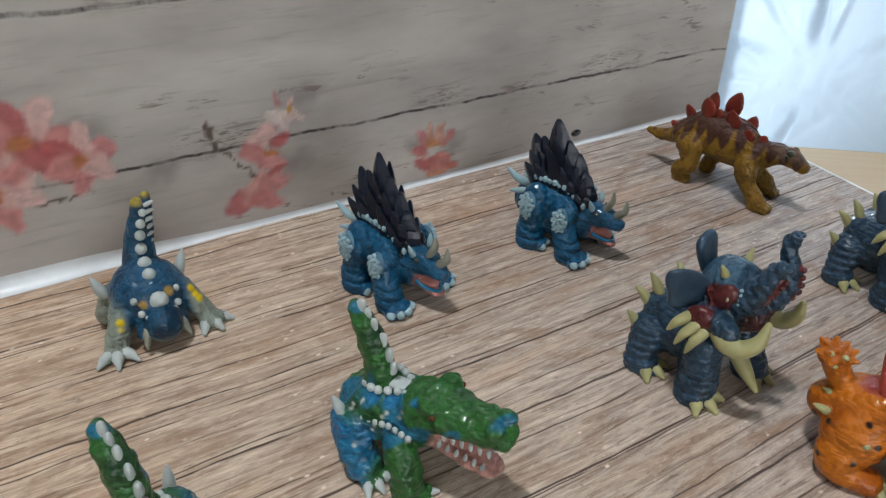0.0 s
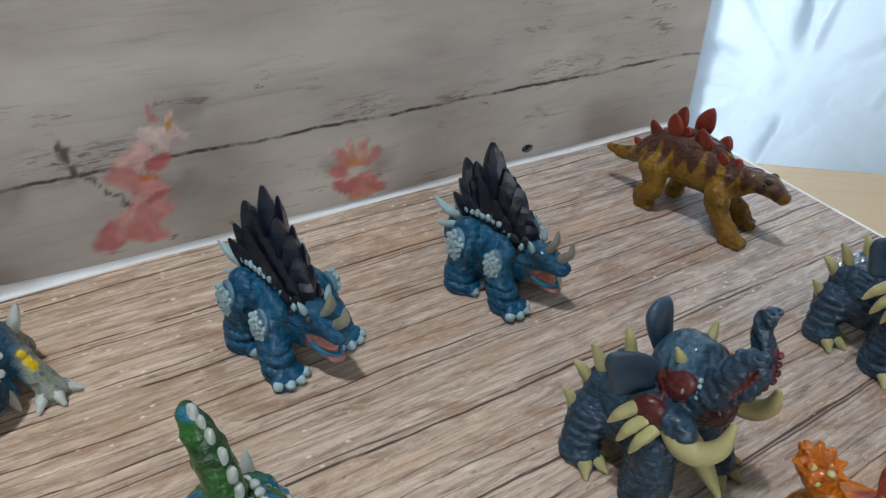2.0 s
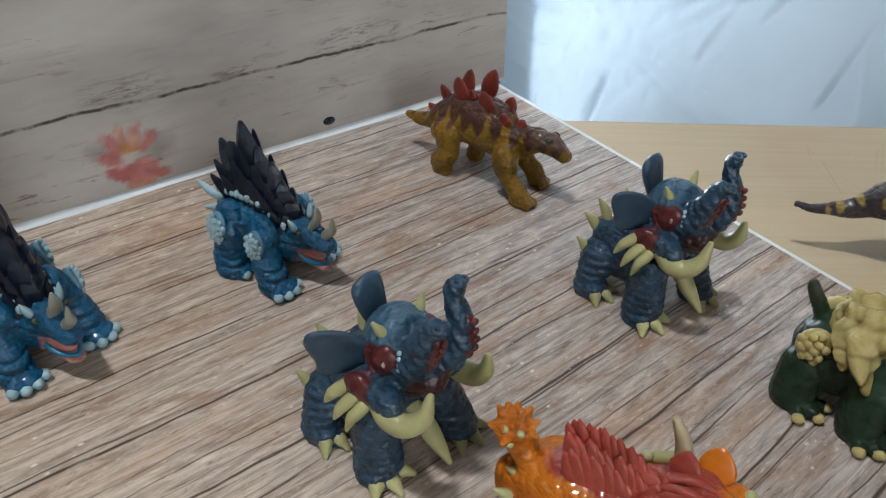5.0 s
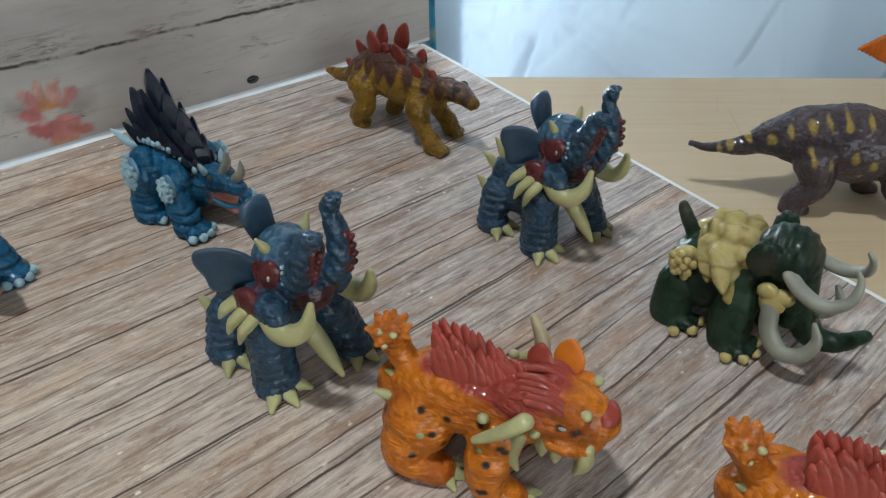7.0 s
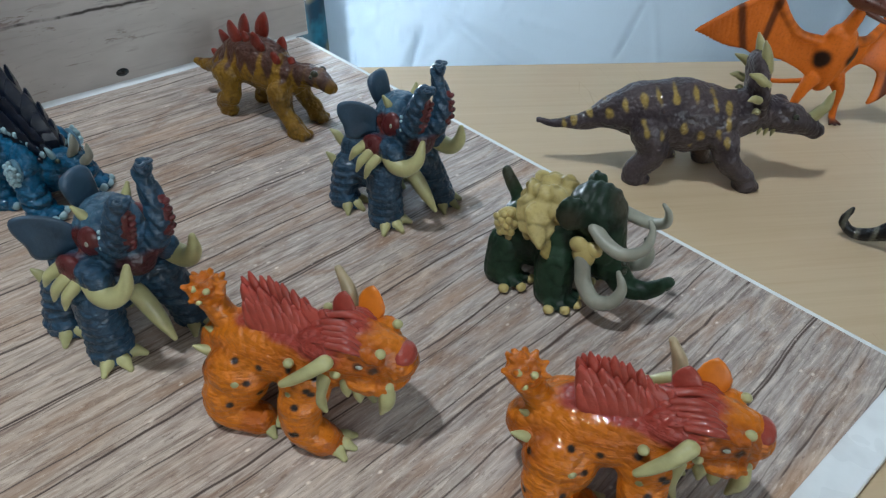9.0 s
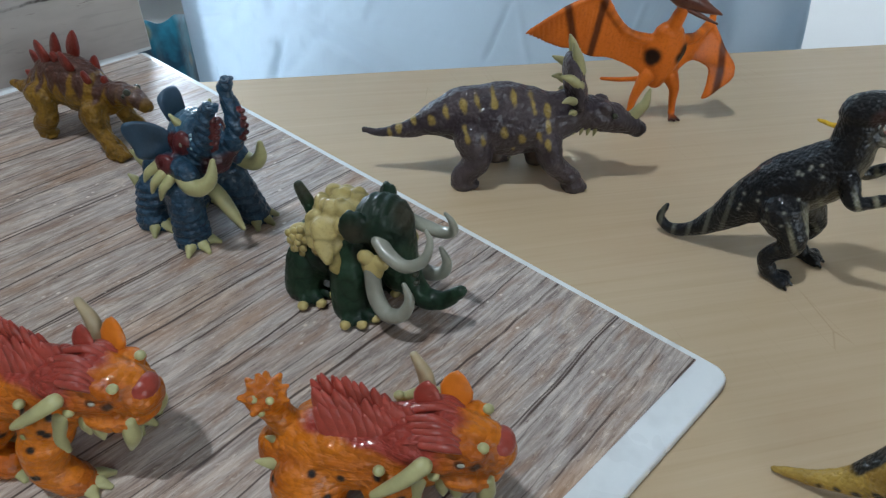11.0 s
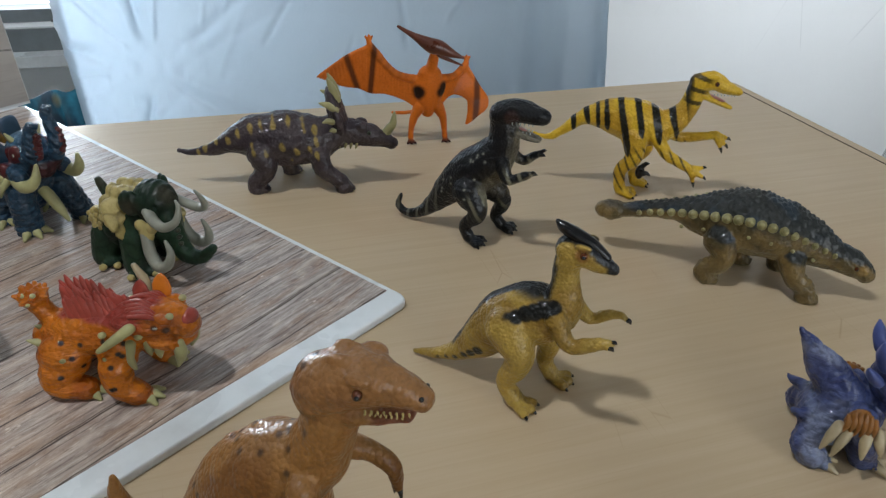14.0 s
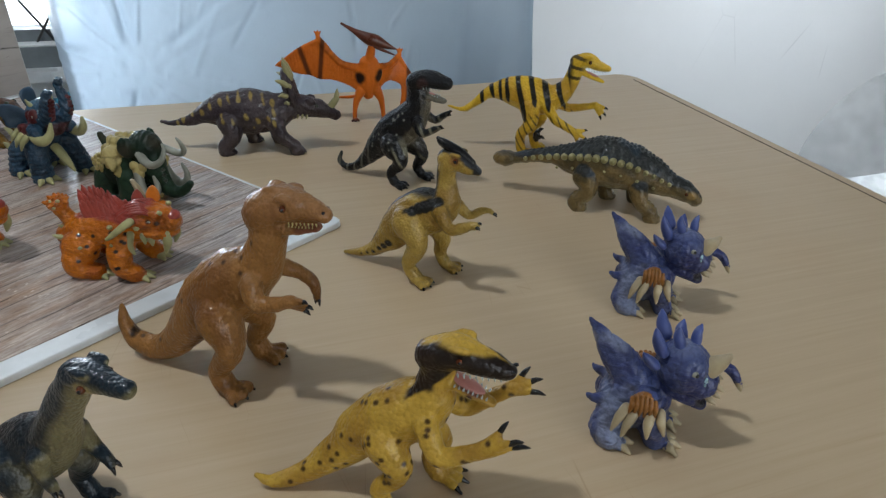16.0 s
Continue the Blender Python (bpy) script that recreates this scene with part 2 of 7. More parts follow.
def white_print(name):
    """Printed photograph of white-washed boards with dark joints and worn paint; z is up."""
    k = Nodes(name)
    x, y, z = k.axes()
    streak = k.noise(1.0, 5, 0.6, k.scaled(30, 1, 420), 0.4)
    tone = k.noise(1.0, 4, 0.55, k.scaled(12, 1, 34))
    col = k.mix(k.ramp(tone, [(0.32, 0.0), (0.68, 1.0)]), lin("9f9894"), lin("c2bdb8"))
    col = k.mix(k.ramp(streak, [(0.56, 0.0), (0.74, 0.45)]), col, lin("8f8682"))
    worn = k.ramp(k.noise(1.0, 5, 0.7, k.scaled(60, 1, 330), 0.8), [(0.58, 0.0), (0.64, 1.0)])
    patch = k.ramp(k.noise(1.0, 3, 0.6, k.scaled(14, 1, 40)), [(0.52, 0.0), (0.62, 1.0)])
    col = k.mix(k.math("MULTIPLY", k.math("MULTIPLY", worn, patch), 0.75), col, lin("6c5a51"))
    wave = k.math("MULTIPLY_ADD", k.noise(1.0, 4, 0.6, k.scaled(60, 1, 8)), 0.0035, z)
    for level, width, strength in ((0.0445, 0.0006, 0.95), (0.1050, 0.0008, 0.9), (0.166, 0.0007, 0.9)):
        d = k.math("ABSOLUTE", k.math("SUBTRACT", wave, level))
        faint = k.ramp(k.noise(1.0, 4, 0.7, k.scaled(70, 1, 40)), [(0.40, 0.25), (0.56, 1.0)])
        col = k.mix(k.math("MULTIPLY", k.math("MULTIPLY", k.ramp(k.math("DIVIDE", d, width * 6), [(0.10, 1.0), (0.26, 0.0)]), faint), strength), col, lin("241c1a"))
        near = k.ramp(k.math("DIVIDE", k.math("ABSOLUTE", k.math("SUBTRACT", z, level + 0.003)), 0.02), [(0.0, 1.0), (0.46, 0.0)])
        rub = k.ramp(k.noise(1.0, 5, 0.75, k.scaled(90, 1, 620), 1.0), [(0.50, 0.0), (0.57, 1.0)])
        gate = k.ramp(k.noise(1.0, 2, 0.5, k.scaled(19, 1, 3)), [(0.46, 0.0), (0.56, 1.0)])
        col = k.mix(k.math("MULTIPLY", k.math("MULTIPLY", rub, gate), k.math("MULTIPLY", near, 0.85)), col, lin("4d403b"))
    ink = k.node("ShaderNodeAttribute")
    ink.attribute_name = "ink"
    col = k.mix(ink.outputs["Alpha"], col, k.mix(0.25, ink.outputs["Color"], k.mix(1.0, ink.outputs["Color"], col, "MULTIPLY")))
    k.bump(k.noise(50, 3), 0.05, 0.0004)
    return k.set(Base_Color=col, Roughness=0.36)


def film_material(name, tint, face, clear, through, rough=0.16, see_tint=(0.85, 0.93, 1.0)):
    """Thin polythene: clear in part, milky in part, with a soft gloss. Tint shows where it is milky."""
    k = Nodes(name)
    t = k.t
    milky = k.node("ShaderNodeBsdfTranslucent")
    milky.inputs[0].default_value = (*tint, 1)
    k.set(Base_Color=face, Roughness=rough, Specular_IOR_Level=0.6)
    one = k.node("ShaderNodeMixShader")
    one.inputs[0].default_value = through
    k.link(k.b.outputs[0], one.inputs[1])
    k.link(milky.outputs[0], one.inputs[2])
    two = k.node("ShaderNodeMixShader")
    see = k.node("ShaderNodeBsdfTransparent")
    see.inputs[0].default_value = (*see_tint, 1)
    k.link(k.ramp(k.noise(9, 3), [(0.3, clear * 0.7), (0.7, min(1.0, clear * 1.3))]), two.inputs[0])
    k.link(one.outputs[0], two.inputs[1])
    k.link(see.outputs[0], two.inputs[2])
    k.link(two.outputs[0], t.nodes["Material Output"].inputs[0])
    k.bump(k.noise(45, 5, 0.7, None, 2.2), 0.6, 0.004)
    return k.m


def cloth_material():
    k = Nodes("teal printed cloth")
    blot = k.noise(16, 4, 0.6)
    col = k.mix(k.ramp(blot, [(0.42, 0.0), (0.55, 1.0)]), lin("123f55"), lin("2d7f97"))
    gold = k.ramp(k.voronoi(26), [(0.16, 1.0), (0.30, 0.0)])
    col = k.mix(k.math("MULTIPLY", gold, 0.7), col, lin("a89a6a"))
    k.bump(k.noise(900, 2), 0.3, 0.0005)
    return k.set(Base_Color=col, Roughness=0.85, Sheen_Weight=0.3)


def plaster(name, colour):
    k = Nodes(name)
    col = k.mix(k.ramp(k.noise(2.2, 5), [(0.35, 0.0), (0.7, 1.0)]), tuple(c * 0.93 for c in colour), colour)
    crack = k.voronoi(3.4, k.scaled(1, 1, 0.4), "DISTANCE_TO_EDGE")
    gate = k.ramp(k.noise(3.0, 2), [(0.60, 0.0), (0.66, 1.0)])
    col = k.mix(k.math("MULTIPLY", k.math("MULTIPLY", k.ramp(crack, [(0.0, 1.0), (0.004, 0.0)]), gate), 0.3), col, lin("8d9296"))
    k.bump(k.noise(70, 4), 0.12, 0.002)
    return k.set(Base_Color=col, Roughness=0.85)


MAT["table"] = table_material()
MAT["boards"] = wood_print("printed weathered boards")
MAT["whitewash"] = white_print("printed whitewashed boards")
MAT["laminate"] = plain("white laminate", lin("dde2e4"), 0.28, 60, 0.06, 0.1, 0.3)
MAT["edge"] = plain("beige edge band", lin("b9a384"), 0.45, 120, 0.12, 0.15)
MAT["seam"] = plain("dark seam", lin("5d5346"), 0.6, 120, 0.2, 0.1)
MAT["film"] = film_material("pale blue polythene", (0.72, 0.85, 0.97), (0.20, 0.26, 0.33), 0.12, 0.64, 0.10)
MAT["clear_film"] = film_material("clear polythene", (0.75, 0.78, 0.80), (0.40, 0.42, 0.44), 0.86, 0.4, 0.08, (0.985, 0.99, 0.99))
MAT["cloth"] = cloth_material()
MAT["wall"] = plaster("white painted plaster", (0.80, 0.82, 0.83))
# Unseen left and front walls are coloured dark to cut bounced light.
MAT["dim_wall"] = plaster("beige plaster darkened against bounce", (0.40, 0.37, 0.33))
MAT["ceiling"] = plaster("ceiling paint greyed against bounce", (0.44, 0.43, 0.41))
MAT["floor"] = plain("grey floor tiles", lin("8b8680"), 0.5, 8, 0.15, 0.1)
MAT["frame"] = plain("grey window paint", lin("7d8488"), 0.5, 40, 0.15, 0.15)
MAT["steel"] = plain("grille metal", lin("4c4c4a"), 0.45, 90, 0.2, 0.2)
MAT["box"] = plain("blue grey crate plastic", lin("4a5866"), 0.5, 60, 0.15, 0.2)

glow = bpy.data.materials.new("lamp diffuser")
glow.use_nodes = True
glow.node_tree.nodes["Principled BSDF"].inputs["Emission Color"].default_value = (1.0, 0.95, 0.87, 1)
glow.node_tree.nodes["Principled BSDF"].inputs["Emission Strength"].default_value = 3.0
skyglow = bpy.data.materials.new("bright overcast sky")
skyglow.use_nodes = True
skyglow.node_tree.nodes["Principled BSDF"].inputs["Emission Color"].default_value = (0.92, 0.97, 1.0, 1)
skyglow.node_tree.nodes["Principled BSDF"].inputs["Emission Strength"].default_value = 3.0


# ---------------------------------------------------------------- mesh helpers
def mesh_of(name, bm, material=None, smooth=True):
    me = bpy.data.meshes.new(name)
    bmesh.ops.recalc_face_normals(bm, faces=bm.faces)
    bm.to_mesh(me)
    bm.free()
    if smooth:
        me.shade_smooth()
    if material:
        me.materials.append(material)
    return me


def part(name, bm, material, parent, label="", smooth=True):
    ob = new(name, mesh_of(name, bm, material, smooth))
    ob.parent = parent
    return tagged(ob, label)


def thing(name, m, label, category, group="", kind=""):
    ob = new(name)
    ob.empty_display_size = 0.02
    ob.matrix_world = m
    return tagged(ob, label, category, group, kind)


def setting(name, bm, material, label, category, smooth=False):
    return tagged(new(name, mesh_of(name, bm, material, smooth)), label, category, "", "structure")


def box(bm, lo, hi, m=None):
    v = [bm.verts.new((x, y, z)) for z in (lo[2], hi[2]) for y in (lo[1], hi[1]) for x in (lo[0], hi[0])]
    for f in ((0, 2, 3, 1), (4, 5, 7, 6), (0, 1, 5, 4), (2, 6, 7, 3), (0, 4, 6, 2), (1, 3, 7, 5)):
        bm.faces.new([v[i] for i in f])
    if m:
        bmesh.ops.transform(bm, matrix=m, verts=v)
    return bm


def rounded(points, radii, steps=6):
    """An outline with its corners rounded."""
    out, n = [], len(points)
    for i, (p, r) in enumerate(zip(points, radii)):
        p, a, b = Vector(p), Vector(points[i - 1]), Vector(points[(i + 1) % n])
        if r <= 0:
            out.append(p)
            continue
        s, e = p + (a - p).normalized() * r, p + (b - p).normalized() * r
        for j in range(steps + 1):
            t = j / steps
            out.append(s * (1 - t) ** 2 + p * 2 * t * (1 - t) + e * t * t)
    return out


def slab(bm, outline, z0, z1, bevel=0.0):
    """A plate of that outline, with its upper edge eased."""
    c = sum((Vector(p) for p in outline), Vector((0, 0))) / len(outline)
    rows = [(z0, 0.0), (z1 - bevel, 0.0)] + ([(z1 - bevel * 0.3, bevel * 0.3), (z1, bevel)] if bevel else [])
    rings = []
    for z, inset in rows:
        ring = []
        for p in outline:
            q = Vector(p)
            q = q + (c - q).normalized() * inset
            ring.append(bm.verts.new((q.x, q.y, z)))
        rings.append(ring)
    for a, b in zip(rings, rings[1:]):
        for i in range(len(a)):
            j = (i + 1) % len(a)
            bm.faces.new((a[i], a[j], b[j], b[i]))
    bm.faces.new(rings[0][::-1])
    bm.faces.new(rings[-1])
    return bm


def grid_sheet(bm, nu, nv, place):
    """A sheet of nu x nv cells; place(u, v) gives the point for u, v from 0 to 1."""
    v = [[bm.verts.new(place(i / nu, j / nv)) for j in range(nv + 1)] for i in range(nu + 1)]
    for i in range(nu):
        for j in range(nv):
            bm.faces.new((v[i][j], v[i + 1][j], v[i + 1][j + 1], v[i][j + 1]))
    return bm


# ---------------------------------------------------------------- room
def at_table(u, w, z):
    """A place from the distance along the table's back edge, that behind it, and the height."""
    return TB + TD * u + TN * w + Vector((0, 0, z))


ROOM = Matrix.LocRotScale(TB, Euler((0, 0, math.atan2(TD.y, TD.x))), None)  # x along the back edge, y behind it
U0, U1, W0, W1, TH = -1.7, 2.3, -1.9, 0.80, 0.12
WL, WR, WLO, WHI = -0.90, -0.02, -0.13, 0.98  # the window's opening

bm = bmesh.new()
box(bm, (U0, W0, FLOOR_Z - 0.1), (U1, W1, FLOOR_Z), ROOM)
setting("floor", bm, MAT["floor"], "grey tiled floor under the table", "floor")
# Ceiling out of view, greyed so that less light bounces down.
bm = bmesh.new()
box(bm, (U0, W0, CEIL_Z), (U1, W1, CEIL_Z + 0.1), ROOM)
setting("ceiling", bm, MAT["ceiling"], "plain unseen ceiling, greyed to cut bounced light", "ceiling")
bm = bmesh.new()
for lo, hi in (((U0, FLOOR_Z), (WL, CEIL_Z)), ((WR, FLOOR_Z), (U1, CEIL_Z)), ((WL, FLOOR_Z), (WR, WLO)), ((WL, WHI), (WR, CEIL_Z))):
    box(bm, (lo[0], W1, lo[1]), (hi[0], W1 + TH, hi[1]), ROOM)
setting("wall_back", bm, MAT["wall"], "white plastered wall with hairline cracks and a window", "wall")
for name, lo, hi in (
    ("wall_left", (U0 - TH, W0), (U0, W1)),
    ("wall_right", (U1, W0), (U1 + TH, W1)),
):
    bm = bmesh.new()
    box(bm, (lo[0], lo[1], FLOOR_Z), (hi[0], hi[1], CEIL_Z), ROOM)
    setting(name, bm, MAT["wall" if name == "wall_right" else "dim_wall"], "plain white plastered wall" if name == "wall_right" else "unseen plain beige plastered wall, darkened to cut bounced light", "wall")

# Opening added to the unseen front wall to admit fill light.
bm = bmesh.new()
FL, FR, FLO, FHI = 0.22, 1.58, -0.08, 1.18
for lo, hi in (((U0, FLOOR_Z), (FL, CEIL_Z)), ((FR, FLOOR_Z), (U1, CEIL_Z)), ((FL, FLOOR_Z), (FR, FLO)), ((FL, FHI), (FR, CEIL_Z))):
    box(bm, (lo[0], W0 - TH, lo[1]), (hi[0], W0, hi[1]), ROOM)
setting("wall_front", bm, MAT["dim_wall"], "unseen wall, darkened beige, with an opening added for fill light", "wall")
# Glowing card behind the added front opening.
bm = bmesh.new()
box(bm, (FL - 0.6, W0 - 0.92, FLO - 0.6), (FR + 0.6, W0 - 0.9, FHI + 0.6), ROOM)
setting("backdrop_sky", bm, skyglow, "bright hazy sky card behind a wall opening", "sky")

window = thing("window_1", ROOM, "grey framed window with a diamond grille, bright daylight outside", "window", kind="structure")
bm = bmesh.new()
fw = 0.035
for lo, hi in (((WL, WLO), (WR, WLO + 0.02)), ((WL, WHI - fw), (WR, WHI)), ((WL, WLO + 0.02), (WL + fw, WHI - fw)), ((WR - fw, WLO + 0.02), (WR, WHI - fw)), ((-0.50, WLO + 0.02), (-0.465, WHI - fw))):
    box(bm, (lo[0], W1 + 0.03, lo[1]), (hi[0], W1 + 0.07, hi[1]))
part("window_frame", bm, MAT["frame"], window, smooth=False)
bm = bmesh.new()
slab(bm, [(WL - 0.04, W1 - 0.035), (WR + 0.04, W1 - 0.035), (WR + 0.04, W1 + 0.03), (WL - 0.04, W1 + 0.03)], WLO - 0.055, WLO - 0.037, 0.004)
part("window_sill", bm, MAT["laminate"], window, smooth=False)
bm = bmesh.new()
box(bm, (WL, W1 - 0.006, WLO - 0.037), (WR, W1 - 0.001, WLO - 0.002))
part("apron", bm, MAT["frame"], window, smooth=False)
for s in (-1, 1):
    for i in range(-6, 12):
        u = WL + i * 0.11
        a, b = Vector((u, W1 + 0.025, WLO)), Vector((u + 1.11 * 0.62, W1 + 0.025, WHI))
        if s < 0:
            a.x, b.x = b.x, a.x
        pts = [a.lerp(b, t / 24) for t in range(25)]
        pts = [p for p in pts if WL <= p.x <= WR]
        if len(pts) < 2:
            continue
        d = (pts[-1] - pts[0])
        rod = bmesh.new()
        bmesh.ops.create_cone(rod, cap_ends=True, segments=8, radius1=0.0022, radius2=0.0022, depth=d.length)
        bmesh.ops.transform(rod, matrix=Matrix.Translation((pts[0] + pts[-1]) / 2) @ d.to_track_quat("Z", "Y").to_matrix().to_4x4(), verts=rod.verts)
        part("grille_rod", rod, MAT["steel"], window)
bm = bmesh.new()
box(bm, (WL - 0.6, W1 + 0.9, WLO - 0.6), (WR + 0.6, W1 + 0.92, WHI + 0.6), ROOM)
setting("backdrop_sky", bm, skyglow, "bright hazy sky card behind a wall opening", "sky")

# The tube by the wall is an added fill fixture, out of view.
for name, at, hx, hy in (("ceiling_lamp", LAMP_AT, 0.08, 0.08), ("wall_fill_tube", WALL_FILL_AT, 0.45, 0.03)):
    lamp = thing(name, Matrix.Translation(at) @ Matrix.Rotation(math.atan2(TD.y, TD.x), 4, "Z"), "unseen flat white lamp with a glowing diffuser", "lamp")
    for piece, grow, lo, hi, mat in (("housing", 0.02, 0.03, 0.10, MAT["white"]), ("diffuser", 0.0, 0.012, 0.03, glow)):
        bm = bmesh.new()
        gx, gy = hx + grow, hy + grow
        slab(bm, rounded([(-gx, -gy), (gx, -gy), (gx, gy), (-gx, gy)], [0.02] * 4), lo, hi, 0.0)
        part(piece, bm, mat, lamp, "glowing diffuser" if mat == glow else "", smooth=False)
    if name == "wall_fill_tube":
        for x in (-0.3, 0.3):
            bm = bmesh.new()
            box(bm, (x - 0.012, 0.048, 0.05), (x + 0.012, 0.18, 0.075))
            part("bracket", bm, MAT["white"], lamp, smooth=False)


# ---------------------------------------------------------------- table
table = thing("table", ROOM, "pale maple laminate table with a beige edge band", "table")
TU0, TU1, TW0 = -0.95, 0.512, -0.80
bm = bmesh.new()
outline = rounded([(TU0, TW0), (TU1, TW0), (TU1, 0.0), (TU0, 0.0)], [0.02] * 4)
slab(bm, outline, -0.025, 0.0, 0.0008)
part("tabletop", bm, MAT["table"], table, smooth=False)
bm = bmesh.new()
wide = rounded([(TU0 - 0.003, TW0 - 0.003), (TU1 + 0.003, TW0 - 0.003), (TU1 + 0.003, 0.003), (TU0 - 0.003, 0.003)], [0.022] * 4)
outer = [[bm.verts.new((p.x, p.y, z)) for p in wide] for z in (-0.027, -0.0012)]
inner = [[bm.verts.new((p.x, p.y, z)) for p in outline] for z in (-0.027, -0.0012)]
for a, b in ((outer[0], outer[1]), (outer[1], inner[1]), (inner[1], inner[0]), (inner[0], outer[0])):
    for i in range(len(a)):
        j = (i + 1) % len(a)
        bm.faces.new((a[i], a[j], b[j], b[i]))
part("edge_band", bm, MAT["edge"], table, "beige edge band", smooth=False)
bm = bmesh.new()
box(bm, (TU1 - 0.0088, TW0 + 0.02, -0.002), (TU1 - 0.0078, -0.022, 0.0003))
part("seam_line", bm, MAT["seam"], table, "thin dark seam", smooth=False)
for u in (TU0 + 0.06, TU1 - 0.08):
    for w in (TW0 + 0.06, -0.08):
        bm = bmesh.new()
        slab(bm, rounded([(u - 0.02, w - 0.02), (u + 0.02, w - 0.02), (u + 0.02, w + 0.02), (u - 0.02, w + 0.02)], [0.006] * 4, 3), FLOOR_Z, -0.025, 0.0)
        part("leg", bm, MAT["frame"], table, "grey metal leg", smooth=False)


# ---------------------------------------------------------------- folding photo backdrop
BASE_Z, WALL_Y = 0.004, 0.272
backdrop = thing("photo_backdrop", Matrix(), "folding photo backdrop with printed boards and flowers", "backdrop")
corners = [(-0.22, -0.036), (0.364, -0.0755), (0.3785, 0.2735), (-0.22, 0.2735)]
bm = bmesh.new()
slab(bm, rounded(corners, [0.004, 0.007, 0.003, 0.003]), 0.0003, BASE_Z - 0.0004, 0.0012)
part("base_panel", bm, MAT["laminate"], backdrop, "white rounded board edge", smooth=False)
bm = bmesh.new()
slab(bm, rounded([(-0.21, -0.025), (0.3612, -0.0640), (0.3748, 0.2715), (-0.21, 0.2715)], [0.0] * 4), BASE_Z - 0.0006, BASE_Z)
part("floor_print", bm, MAT["boards"], backdrop, "printed weathered brown boards", smooth=False)
bm = bmesh.new()
box(bm, (-0.22, WALL_Y, 0.0045), (0.3820, WALL_Y + 0.0045, 0.150))
for v in bm.verts:
    if v.co.x > 0 and v.co.z > 0.1:
        v.co.x -= 0.011
part("upright_panel", bm, MAT["laminate"], backdrop, "white board core", smooth=False)


def ripple(x, z, f, seed):
    """Smooth noise over the print, in about -1 to 1."""
    r = np.random.RandomState(seed)
    out = np.zeros(len(x))
    for o in range(3):
        for _ in range(6):
            t, ph = r.uniform(0, 6.28, 2)
            out += 0.55**o * np.sin(f * 2**o * (x * math.cos(t) + z * math.sin(t)) + ph) / 3
    return out


def blossoms(me):
    """Lays soft printed blossoms, twigs and blurred smudges on the print; centres and half sizes in millimetres along x and z."""
    P = np.empty(len(me.vertices) * 3)
    me.vertices.foreach_get("co", P)
    x, z = P[0::3] * 1000, P[2::3] * 1000
    x, z = x + 0.9 * ripple(x, z, 0.55, 1), z + 0.9 * ripple(x, z, 0.55, 2)
    ink, alpha = np.tile(np.array(lin("86807e")), (len(x), 1)), np.zeros(len(x))

    def spot(cx, cz, turn, long, wide, shade, soft=0.28, strength=0.9):
        nonlocal ink, alpha
        c, s = math.cos(radians(turn)), math.sin(radians(turn))
        u, v = ((x - cx) * c + (z - cz) * s) / long, ((z - cz) * c - (x - cx) * s) / wide
        near = np.clip((1 + soft * 0.5 - np.hypot(u, v * (1 + 0.25 * u))) / (1.5 * soft), 0, 1)
        near = near * near * (3 - 2 * near) * strength
        vein = 1 + 0.16 * np.sin(v * 7 + 2 * ripple(x, z, 0.2, int(abs(cx)) + 3)) * (0.5 + 0.5 * u) + 0.12 * u + 0.10 * ripple(x, z, 0.8, int(abs(cz)) + 9)
        new_ink = np.array(lin(shade))[None] * vein[:, None]
        both = near + alpha * (1 - near)
        ink = np.where(both[:, None] > 1e-4, (new_ink * near[:, None] + ink * (alpha * (1 - near))[:, None]) / np.maximum(both, 1e-4)[:, None], ink)
        alpha = both

    for cx, cz, long, wide in ((119, 60, 9, 6), (113, 31, 9, 6), (193, 22, 8, 7), (172, 26, 6, 5), (60, 40, 9, 6), (36, 60, 10, 8), (-10, 30, 12, 7)):
        spot(cx, cz, 20, long, wide, "7d7674", 0.9, 0.55)
    for cx, cz, turn, long, wide in ((78.5, 52, 80, 4.5, 1.7), (80, 45, 100, 4, 0.6), (84, 41, -42, 6, 0.7), (90, 34, -48, 6, 0.7), (94.5, 27.5, -60, 3, 1.8), (103, 48, 40, 3.4, 1.7), (23, 36, 4, 12, 0.7)):
        spot(cx, cz, turn, long, wide, "4d3c2c")
    pale, rose, deep = "d9b3ae", "c98280", "b45a5c"
